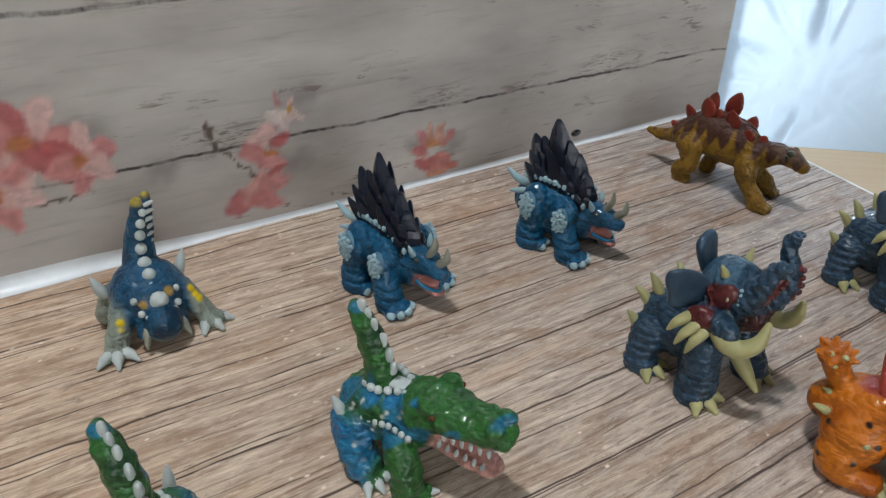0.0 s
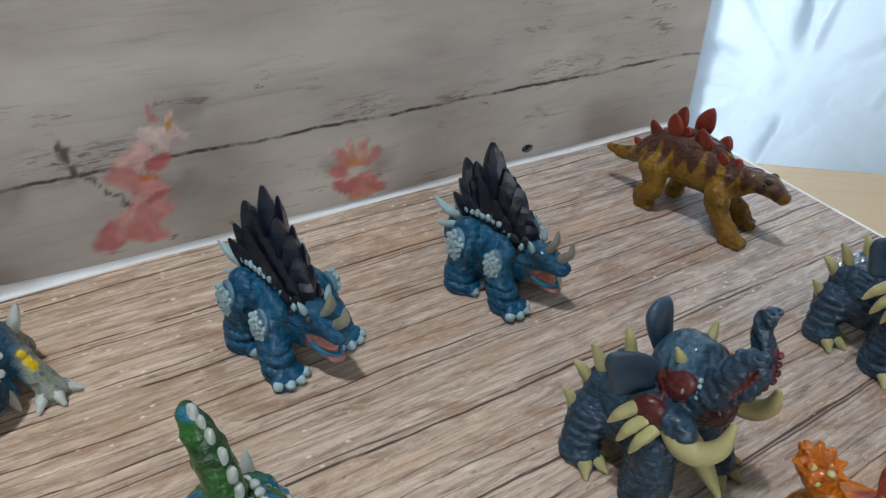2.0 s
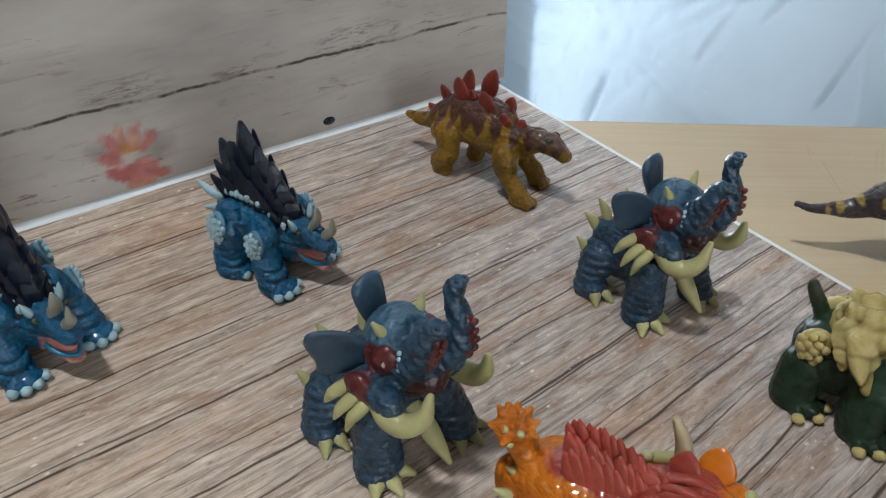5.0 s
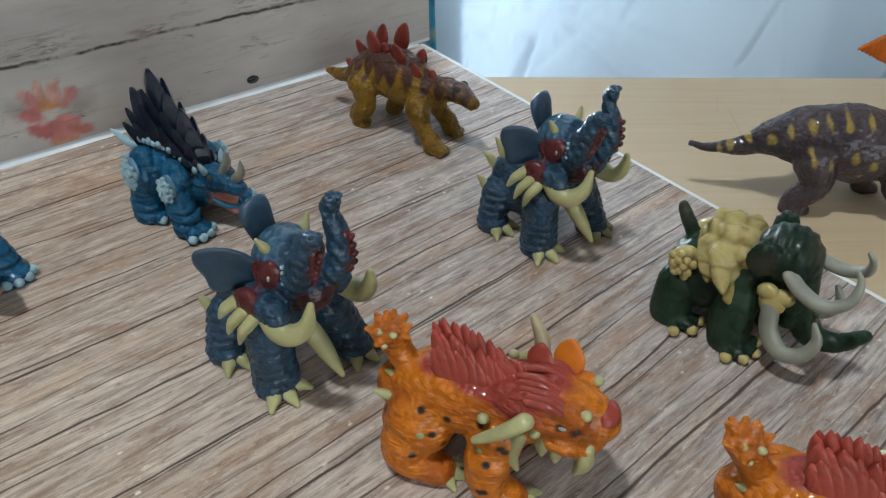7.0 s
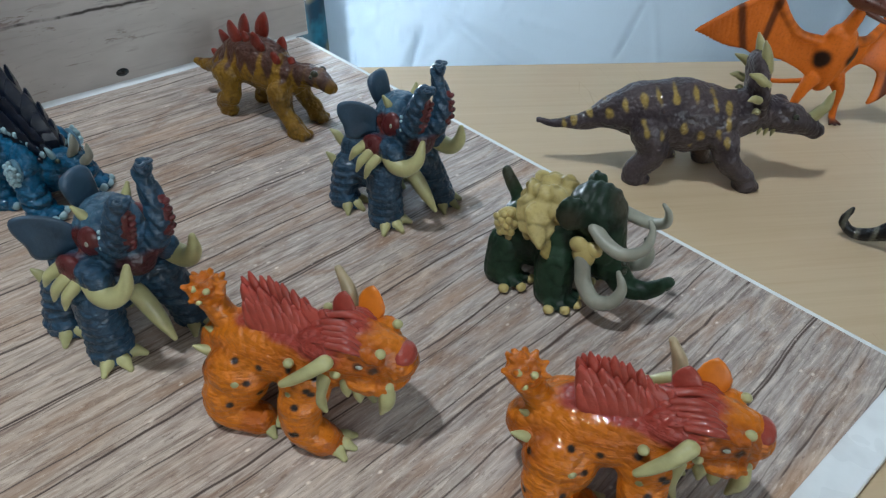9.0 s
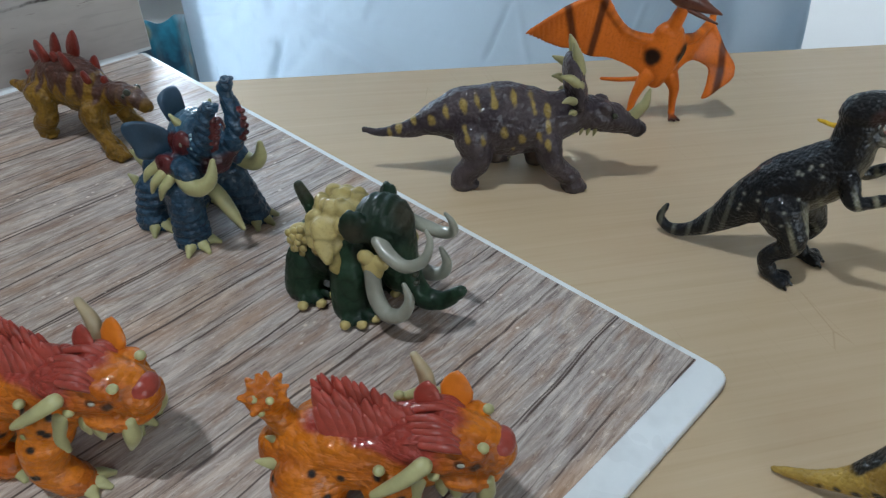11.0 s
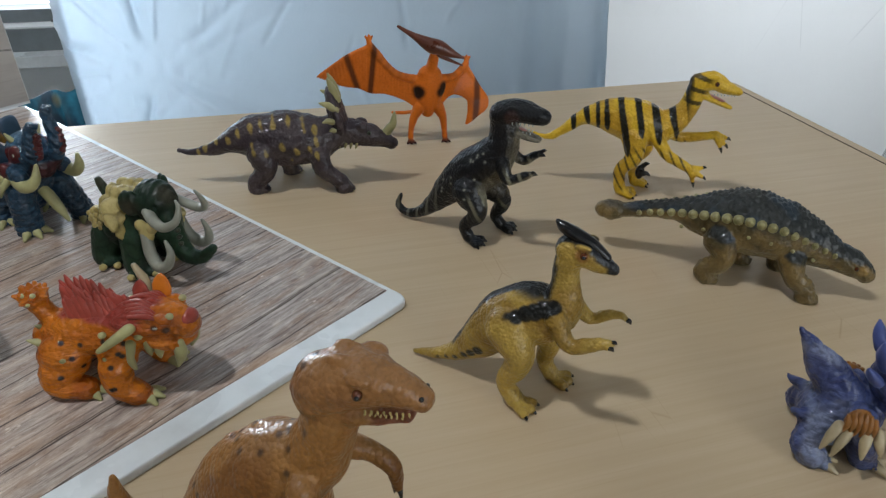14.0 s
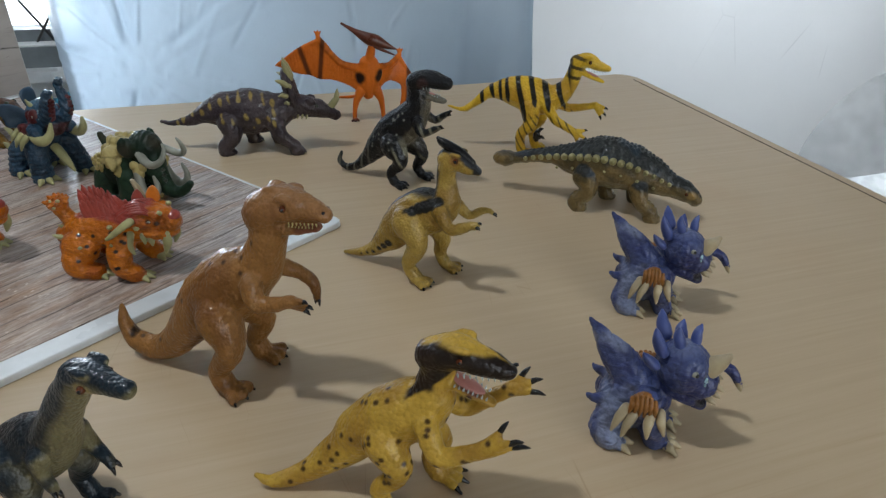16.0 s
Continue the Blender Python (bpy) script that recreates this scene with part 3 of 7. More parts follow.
    for one in (
        (106.5, 53, 10, 4.5, 3.2, "dccfc9"), (110, 49.5, 80, 4.5, 3.2, "dbc8c3"), (114, 52, -20, 4, 2.8, "d7bfb9"), (107, 60, 100, 3, 1.4, rose), (112, 58, 70, 3.4, 2.2, pale), (111.5, 55, 80, 3.0, 1.7, "c79440"),
        (99, 45, 40, 8, 4, pale), (107, 42, 20, 5.5, 3.6, deep), (96, 38, -35, 8.5, 4.2, rose), (101, 34, -25, 8, 4.2, "cb8b88"), (103, 37, -20, 5, 1.3, "c07a3c"),
        (88, 17, 35, 8, 5, "bc676a"), (95, 22, 60, 9.5, 5.5, "cf9893"), (103, 23, 8, 8, 5, "ca8986"), (99, 15, -20, 8, 4.5, "c67c7b"), (105, 29, 22, 5, 1.3, deep),
        (176, 28, 120, 6.5, 2.6, rose), (180, 30, 98, 6.5, 2.4, "cf9a86"), (185, 29, 70, 6.5, 2.4, "d09c8c"), (190, 25.5, 30, 6, 2.4, rose), (174, 22, 170, 6, 2.8, "c5716f"), (182, 24.5, 0, 4, 2.2, "c98d5c"), (178, 14.5, 160, 7, 4, deep), (186, 14, 20, 7, 4.2, "cb7f7a"), (192, 10.5, -20, 5.5, 3, "c46f62"), (184, 8, 0, 6, 2.6, "c98a70"),
    ):
        spot(*one)
    for cx, cz, size, count, first in ((14, 60, 12, 7, 0), (32, 50, 9, 6, 20), (2, 42, 10, 6, 45), (-36, 60, 12, 7, 10)):
        for i in range(count):
            a = radians(first + 360 * i / count)
            spot(cx + size * 0.8 * math.cos(a), cz + size * 0.8 * math.sin(a), math.degrees(a), size * 0.85, size * 0.5, (rose, pale, deep, "cb8b88")[i % 4])
        spot(cx, cz, 0, size * 0.35, size * 0.3, "b8703e")
    at = me.attributes.new("ink", "FLOAT_COLOR", "POINT")
    at.data.foreach_set("color", np.c_[np.clip(ink, 0, 1), alpha].ravel())


bm = bmesh.new()
grid_sheet(bm, 500, 120, lambda u, v: (-0.219 + (0.6003 - 0.011 * v) * u, WALL_Y - 0.0005, 0.0065 + 0.1431 * v))
face = part("wall_print", bm, MAT["whitewash"], backdrop, "printed whitewashed boards with dark joints and pink blossoms", smooth=False)
blossoms(face.data)


def lip(u, v):
    """The loose white fold along the foot of the upright panel, widest away from the free end."""
    x = -0.219 + u * 0.592
    rise = 0.0022 + 0.0055 * max(0.0, min(1.0, (0.12 - x) / 0.16)) + 0.0006 * math.sin(x * 60)
    out = 0.0016 + 0.0045 * max(0.0, min(1.0, (0.10 - x) / 0.14)) + 0.0006 * math.sin(x * 43 + 1)
    a = v * math.pi / 2
    return (x, WALL_Y - 0.0006 - out * (1 - math.sin(a)) ** 1.3, BASE_Z + 0.0003 + rise * (1 - math.cos(a)) * 0.9)


bm = bmesh.new()
grid_sheet(bm, 150, 10, lip)
part("fold_strip", bm, MAT["laminate"], backdrop, "creased white laminate fold", smooth=True)
bm = bmesh.new()
bmesh.ops.create_cone(bm, cap_ends=True, segments=18, radius1=0.0024, radius2=0.0024, depth=0.0008)
bmesh.ops.transform(bm, matrix=pose(0.2712, WALL_Y - 0.0006, 0.0112, 90) @ Matrix.Diagonal((1.3, 0.8, 1, 1)), verts=bm.verts)
part("hole", bm, MAT["black"], backdrop, "dark punched hole")


# ---------------------------------------------------------------- polythene, cloth and bag behind the table
rc = random.Random(12)
CREASES = []
for i in range(26):
    ang, off = rc.uniform(0, 2 * math.pi), rc.uniform(0.0, 0.035)
    CREASES.append((0.048 + off * math.cos(ang), 0.004 + off * math.sin(ang), math.cos(ang + rc.uniform(-0.3, 0.3)), math.sin(ang + rc.uniform(-0.3, 0.3)), rc.uniform(0.04, 0.22), rc.uniform(0.3, 1.3) * rc.choice((1, 1, -0.7)), rc.uniform(0.0012, 0.004)))
for i in range(22):
    ang = rc.choice((1.2, 1.9, 1.5, 0.9)) + rc.uniform(-0.4, 0.4)
    CREASES.append((rc.uniform(-0.01, 0.30), rc.uniform(-0.1, 0.25), math.cos(ang), math.sin(ang), rc.uniform(0.03, 0.12), rc.uniform(0.3, 0.9) * rc.choice((1, -0.7)), rc.uniform(0.0012, 0.0035)))


def polythene(u, v):
    """A hanging sheet drawn together at one point, from which creases run out."""
    a, z = -0.020 + 0.486 * u, -0.40 + 0.80 * v
    lean = -0.028 * (z / 0.4) if u < 0.04 else 0.0
    star = 0.0
    for cu, cz, du, dz, ln, amp, wid in CREASES:
        p, q = (a - cu) * du + (z - cz) * dz, (z - cz) * du - (a - cu) * dz
        if 0 < p < ln and abs(q) < 4 * wid:
            star += amp * math.exp(-((q / wid) ** 2)) * min(1.0, 6 * p / ln) * (1 - p / ln)
    r = math.hypot(a - 0.048, z - 0.004)
    star += 0.9 * math.exp(-((r / 0.05) ** 2)) * noise.cell(Vector((a * 70, z * 70, 2.0))) * noise.noise(Vector((a * 90, z * 90, 4.0)))
    n = noise.noise(Vector((a * 9, z * 5, 3.0))) * 0.006 + noise.noise(Vector((a * 30, z * 20, 8.0))) * 0.0016
    fold = 0.010 * math.exp(-((u - 0.965) / 0.02) ** 2) * math.sin(z * 25) + 0.006 * math.exp(-((u - 0.80) / 0.02) ** 2)
    edge = 0.05 * max(0.0, (0.03 - u) / 0.03) ** 1.5 + 0.05 * max(0.0, (u - 0.97) / 0.03) ** 1.5
    return at_table(a + lean * max(0.0, 1 - u * 8), 0.10 - 0.0065 * star + n + fold + edge, z)


bm = bmesh.new()
grid_sheet(bm, 300, 300, polythene)
sheet = tagged(new("plastic_sheet", mesh_of("plastic_sheet", bm, MAT["film"])), "crumpled pale blue translucent polythene sheet hanging behind the table", "plastic sheet")
bm = bmesh.new()
box(bm, (0.36, 0.17, -0.40), (0.45, 0.28, 0.022), ROOM)
bmesh.ops.bevel(bm, geom=bm.edges[:], offset=0.006, segments=2, affect="EDGES")
tagged(new("storage_crate", mesh_of("storage_crate", bm, MAT["box"], False)), "dark blue grey crate behind the polythene sheet", "crate")


def cloth(u, v):
    a, s = -0.15 + 0.20 * u, v * 0.55
    top = -0.135 + 0.12 * u
    fold = 0.018 * math.sin(u * 17 + v * 3) + 0.010 * math.sin(u * 38 - v * 4) + 0.01 * noise.noise(Vector((u * 5, v * 5, 1)))
    return at_table(a + 0.02 * math.sin(v * 4) * (1 - u), 0.26 + fold + 0.10 * (1 - v) ** 2, top - s + 0.02 * math.sin(u * 9))


bm = bmesh.new()
grid_sheet(bm, 80, 60, cloth)
drape = tagged(new("patterned_cloth", mesh_of("patterned_cloth", bm, MAT["cloth"])), "teal cloth with gold pattern draped in folds", "cloth")
so = drape.modifiers.new("thickness", "SOLIDIFY")
so.thickness = 0.002


def bag(u, v):
    """A puffed clear bag, rounded over at the top."""
    a = math.pi * (0.04 + 0.92 * u)
    h = 0.30 * math.sin(a) ** 0.6
    r = v * h
    w = 0.14 * math.sin(math.pi * min(1.0, 0.15 + 0.85 * v)) ** 0.7
    crumple = 0.010 * noise.noise(Vector((u * 9, v * 9, 5)))
    return at_table(1.33 - 0.26 * math.cos(a), 0.28 - w * 0.5 + crumple, -0.40 + r + crumple)


bm = bmesh.new()
grid_sheet(bm, 60, 40, bag)
pb = tagged(new("clear_plastic_bag", mesh_of("clear_plastic_bag", bm, MAT["clear_film"])), "puffed clear plastic bag standing beside the table", "plastic bag")
so = pb.modifiers.new("thickness", "SOLIDIFY")
so.thickness = 0.0015
bm = bmesh.new()
box(bm, (1.02, 0.10, FLOOR_Z), (1.64, 0.45, -0.40), ROOM)
bmesh.ops.bevel(bm, geom=bm.edges[:], offset=0.008, segments=2, affect="EDGES")
tagged(new("low_cabinet", mesh_of("low_cabinet", bm, MAT["laminate"], False)), "plain white low cabinet under the clear bag", "cabinet")


# ---------------------------------------------------------------- toy figures: sculpting tools (millimetres)
def spline(points, steps=5):
    """A smooth run through points of any width."""
    p = np.array(points, float)
    if len(p) < 3:
        return np.array([p[0] + (p[-1] - p[0]) * t for t in np.linspace(0, 1, steps + 1)])
    q = np.vstack([2 * p[0] - p[1], p, 2 * p[-1] - p[-2]])
    out = []
    for i in range(1, len(q) - 2):
        a, b, c, d = q[i - 1], q[i], q[i + 1], q[i + 2]
        for j in range(steps):
            t = j / steps
            out.append(0.5 * (2 * b + (c - a) * t + (2 * a - 5 * b + 4 * c - d) * t * t + (3 * b - a - 3 * c + d) * t**3))
    out.append(p[-1])
    return np.array(out)


def tube(bm, points, n=14, steps=5, flip=False):
    """A round limb along points of (x, y, z, r) or (x, y, z, half width, half height), with rounded ends."""
    pts = [tuple(p) if len(p) == 5 else (*p, p[3]) for p in points]
    s = spline(pts, steps)
    s[:, 3:] = np.maximum(s[:, 3:], 0.15)
    c, r = s[:, :3], s[:, 3:]
    tan = np.gradient(c, axis=0)
    tan /= np.linalg.norm(tan, axis=1)[:, None] + 1e-9
    rings = []
    cap = [(math.cos(a), math.sin(a)) for a in (1.25, 0.85, 0.4)]
    rows = [(c[0] - tan[0] * r[0].mean() * k, tan[0], r[0] * f) for f, k in cap]
    rows += [(c[i], tan[i], r[i]) for i in range(len(c))]
    rows += [(c[-1] + tan[-1] * r[-1].mean() * k, tan[-1], r[-1] * f) for f, k in cap[::-1]]
    side = None
    for centre, t, rad in rows:
        up = np.array([0, 0, 1.0]) if abs(t[2]) < 0.93 else np.array([1.0, 0, 0]) * (-1 if t[2] > 0 else 1)
        w = np.cross(up, t)
        w = w / np.linalg.norm(w) if np.linalg.norm(w) > 1e-6 else np.array([0, 1.0, 0])
        if side is not None and w @ side < 0:
            w = -w
        if side is not None:
            w = 0.5 * w + 0.5 * side
            w -= t * (w @ t)
            w /= np.linalg.norm(w)
        side = w
        h = np.cross(t, w)
        rings.append([bm.verts.new(centre + w * rad[0] * math.cos(a) + h * rad[1] * math.sin(a)) for a in np.linspace(0, 2 * math.pi, n, endpoint=False)])
    for a, b in zip(rings, rings[1:]):
        for i in range(n):
            j = (i + 1) % n
            bm.faces.new((a[i], a[j], b[j], b[i]))
    bm.faces.new(rings[0][::-1])
    bm.faces.new(rings[-1])
    return bm


def ball(bm, centre, radii, turn=(0, 0, 0), seg=16):
    radii = (radii,) * 3 if not hasattr(radii, "__len__") else radii
    m = pose(*centre, *turn) @ Matrix.Diagonal((*radii, 1))
    bmesh.ops.create_uvsphere(bm, u_segments=seg, v_segments=max(6, seg * 3 // 4), radius=1.0, matrix=m)
    return bm


def spike(bm, base, tip, r, bend=(0, 0, 0), n=10, end=0.22, flat=1.0):
    """A horn, claw or tooth from base to tip."""
    b, t, k = Vector(base), Vector(tip), Vector(bend)
    m = (b + t) / 2 + k
    return tube(bm, [(*b, r, r * flat), (*(b.lerp(m, 0.6)), r * 0.98, r * 0.98 * flat), (*m, r * 0.86, r * 0.86 * flat), (*(m.lerp(t, 0.6)), r * 0.56, r * 0.56 * flat), (*t, r * end)], n, 3)


def leaf(bm, base, tip, width, thick, side=(0, 1, 0)):
    """A thick leaf-shaped plate; side is the direction of its thickness."""
    b, t = Vector(base), Vector(tip)
    up = (t - b)
    th = Vector(side).normalized()
    wide = up.normalized().cross(th).normalized()
    rings = []
    for f, w, k in ((-0.12, 0.55, 0.9), (0.0, 0.72, 1.0), (0.22, 0.98, 0.95), (0.45, 1.0, 0.8), (0.7, 0.76, 0.65), (0.88, 0.46, 0.5), (1.0, 0.10, 0.2)):
        c = b + up * f
        rings.append([bm.verts.new(c + wide * width * 0.5 * w * math.cos(a) + th * thick * 0.5 * k * math.sin(a)) for a in np.linspace(0, 2 * math.pi, 12, endpoint=False)])
    for a, c in zip(rings, rings[1:]):
        for i in range(12):
            j = (i + 1) % 12
            bm.faces.new((a[i], a[j], c[j], c[i]))
    bm.faces.new(rings[0][::-1])
    bm.faces.new(rings[-1])
    return bm


def fin(bm, base, tip, width, thick, side=(0, 1, 0)):
    """A three-cornered fin, creased down the middle of both faces, with a blunt point."""
    b, t = Vector(base), Vector(tip)
    th = Vector(side).normalized()
    wide = (t - b).normalized().cross(th).normalized()
    rings = []
    for f, w, k in ((-0.08, 0.85, 1.0), (0.3, 1.0, 1.0), (0.62, 0.90, 0.86), (0.84, 0.58, 0.58), (0.96, 0.28, 0.30), (1.0, 0.14, 0.14)):
        c = b.lerp(t, f) - wide * width * 0.06 * math.sin(f * 3.1)
        rings.append([bm.verts.new(c + wide * width * 0.5 * w * u + th * thick * 0.5 * k * v) for u, v in ((1, 0), (0.45, 0.62), (0, 1), (-0.5, 0.55), (-1, 0), (-0.5, -0.55), (0, -1), (0.45, -0.62))])
    for a, d in zip(rings, rings[1:]):
        for i in range(8):
            j = (i + 1) % 8
            bm.faces.new((a[i], a[j], d[j], d[i]))
    bm.faces.new(rings[0][::-1])
    bm.faces.new(rings[-1])
    return bm


def flap(bm, outline, thick, dish=0.0, n=6):
    """A rounded plate from an outline of (x, y, z), dished in the middle along x."""
    pts = [Vector(p) for p in spline(list(outline) + [outline[0]], 4)[:-1]]
    mid = sum(pts, Vector()) / len(pts)
    layers = []
    for f, off in ((0.0, -0.5), (0.5, -0.5), (0.86, -0.5), (1.0, 0.0), (0.86, 0.5), (0.5, 0.5), (0.0, 0.5)):
        push = Vector((off * thick - dish * (1 - f * f), 0, 0))
        layers.append([bm.verts.new(mid + push)] if f == 0 else [bm.verts.new(mid.lerp(p, f) + push) for p in pts])
    m = len(pts)
    for a, d in zip(layers, layers[1:]):
        for i in range(m):
            j = (i + 1) % m
            if len(a) == 1:
                bm.faces.new((a[0], d[j], d[i]))
            elif len(d) == 1:
                bm.faces.new((a[i], a[j], d[0]))
            else:
                bm.faces.new((a[i], a[j], d[j], d[i]))
    bmesh.ops.recalc_face_normals(bm, faces=bm.faces)
    return bm


def wob(P, f, seed, octaves=3):
    """Smooth made-up noise in about -1 to 1 at points in millimetres."""
    r = np.random.RandomState(seed)
    out = np.zeros(len(P))
    amp = 1.0
    for o in range(octaves):
        for _ in range(5):
            d = r.normal(size=3)
            d *= f * (2**o) / np.linalg.norm(d)
            out += amp * np.sin(P @ d + r.uniform(0, 6.28)) / 3
        amp *= 0.55
    return out


def step(a, b, v):
    t = np.clip((v - a) / (b - a), 0, 1)
    return t * t * (3 - 2 * t)


def over(col, mask, new_col):
    """Lays a colour over another by a mask."""
    return col * (1 - mask[:, None]) + np.array(new_col)[None] * mask[:, None]


def blobs(P, places, radius, soft=0.5):
    """1 near any of the places, 0 away from them."""
    best = np.full(len(P), 1e9)
    rad = np.broadcast_to(radius, (len(places),))
    for q, r in zip(places, rad):
        best = np.minimum(best, np.linalg.norm(P - np.array(q), axis=1) - r)
    return 1 - step(-soft, soft, best)


def scatter(P, count, seed, keep):
    """Places on the skin that keep(P) allows."""
    r = np.random.RandomState(seed)
    ok = np.nonzero(keep)[0]
    return P[r.choice(ok, min(count, len(ok)), replace=False)] if len(ok) else []


class Toy:
    """A moulded figure: an Empty at its base with a fused body and separate parts. Forward is x, its left is y."""

    def __init__(self, name, label, category, group=""):
        self.root = thing(name, Matrix(), label, category, group)
        self.bm = bmesh.new()
        self.flip = False

    def limb(self, points, mirror=False, n=14):
        tube(self.bm, points, n)
        if mirror:
            tube(self.bm, [(p[0], -p[1], *p[2:]) for p in points], n)

    def lump(self, centre, radii, turn=(0, 0, 0), mirror=False):
        ball(self.bm, centre, radii, turn)
        if mirror:
            ball(self.bm, (centre[0], -centre[1], centre[2]), radii, (-turn[0], turn[1], -turn[2]))

    def toes(self, foot, heading, count, spread, length, r):
        """Toe lumps fanned out from a foot."""
        ends = []
        for i in range(count):
            a = radians(heading + spread * (i - (count - 1) / 2))
            e = (foot[0] + length * math.cos(a), foot[1] + length * math.sin(a), r * 0.85)
            tube(self.bm, [(*foot[:2], r * 1.1, r * 1.15), (*e, r)], 10)
            ends.append((e, a))
        return ends

    def cast(self, material, paint, voxel=0.62, relief=None, smooth=4, label="", name="body", crease=(0.40, 0.34)):
        """Fuses what was modelled into one skin, raises its relief and lays on the paint."""
        me = mesh_of("raw", self.bm)
        ob = bpy.data.objects.new("raw", me)
        scene.collection.objects.link(ob)
        mod = ob.modifiers.new("fuse", "REMESH")
        mod.mode, mod.voxel_size, mod.use_smooth_shade = "VOXEL", voxel, True
        mod = ob.modifiers.new("ease", "SMOOTH")
        mod.factor, mod.iterations = 0.5, smooth
        dg = bpy.context.evaluated_depsgraph_get()
        out = bpy.data.meshes.new_from_object(ob.evaluated_get(dg))
        bpy.data.objects.remove(ob)
        bpy.data.meshes.remove(me)
        n = len(out.vertices)
        P = np.empty(n * 3)
        out.vertices.foreach_get("co", P)
        P = P.reshape(-1, 3)
        N = np.empty(n * 3)
        out.vertex_normals.foreach_get("vector", N)
        N = N.reshape(-1, 3)
        if relief:
            P = P + N * relief(P, N)[:, None]
        # Sculpted wrinkles, with shade painted into the colour along their creases.
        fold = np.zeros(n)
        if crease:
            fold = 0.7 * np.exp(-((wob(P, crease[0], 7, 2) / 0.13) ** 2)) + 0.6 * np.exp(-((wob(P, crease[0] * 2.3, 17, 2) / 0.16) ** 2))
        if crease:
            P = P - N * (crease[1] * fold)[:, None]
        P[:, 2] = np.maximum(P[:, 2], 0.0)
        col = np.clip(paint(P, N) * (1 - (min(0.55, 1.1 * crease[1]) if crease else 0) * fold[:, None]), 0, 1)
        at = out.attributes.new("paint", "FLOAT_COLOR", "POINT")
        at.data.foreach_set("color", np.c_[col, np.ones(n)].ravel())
        if self.flip:
            P = P * np.array([1, -1, 1])
        out.vertices.foreach_set("co", (P * 0.001).ravel())
        if self.flip:
            out.flip_normals()
        out.materials.clear()
        out.materials.append(MAT[material])
        out.shade_smooth()
        out.update()
        body = new(name, out)
        body.parent = self.root
        tagged(body, label)
        self.bm = None
        return body

    def add(self, name, material, build, label="", under=None, smooth=True):
        bm = bmesh.new()
        build(bm)
        bmesh.ops.scale(bm, vec=(0.001, -0.001 if self.flip else 0.001, 0.001), verts=bm.verts)
        return part(name, bm, MAT[material], under or self.root, label, smooth)

    def claws(self, ends, material, length, r, name="claw", rise=0.0, drop=0.4, blunt=0.42):
        for (x, y, z), a in ends:
            tip = (x + length * math.cos(a), y + length * math.sin(a), max(0.5, z - length * drop + rise))
            back = (x - 0.4 * length * math.cos(a), y - 0.4 * length * math.sin(a), z + 0.2)
            self.add(name, material, lambda bm: spike(bm, back, tip, r, (0, 0, length * 0.12), end=blunt))

    def eye(self, at, r, iris="amber", mirror=True, lid=None):
        for s in (1, -1) if mirror else (1,):
            e = self.add("eye", iris, lambda bm: ball(bm, (at[0], at[1] * s, at[2]), r, seg=12))
            out = 1 if at[1] * s > 0 else -1
            self.add("pupil", "black", lambda bm: ball(bm, (at[0] + 0.15 * r, at[1] * s + out * 0.62 * r, at[2]), r * 0.55, seg=10), under=e)

    def place(self, x, y, z, heading, size=(1, 1, 1)):
        self.root.matrix_world = pose(x, y, z, 0, 0, heading) @ Matrix.Diagonal((*size, 1))
        return self.root

    def again(self, x, y, z, heading):
        return copy_thing(self.root, pose(x, y, z, 0, 0, heading))


def rgb(h):
    return np.array(lin(h))


def flat(P, h):
    return np.tile(rgb(h), (len(P), 1))


ON, TAB = BASE_Z, 0.0


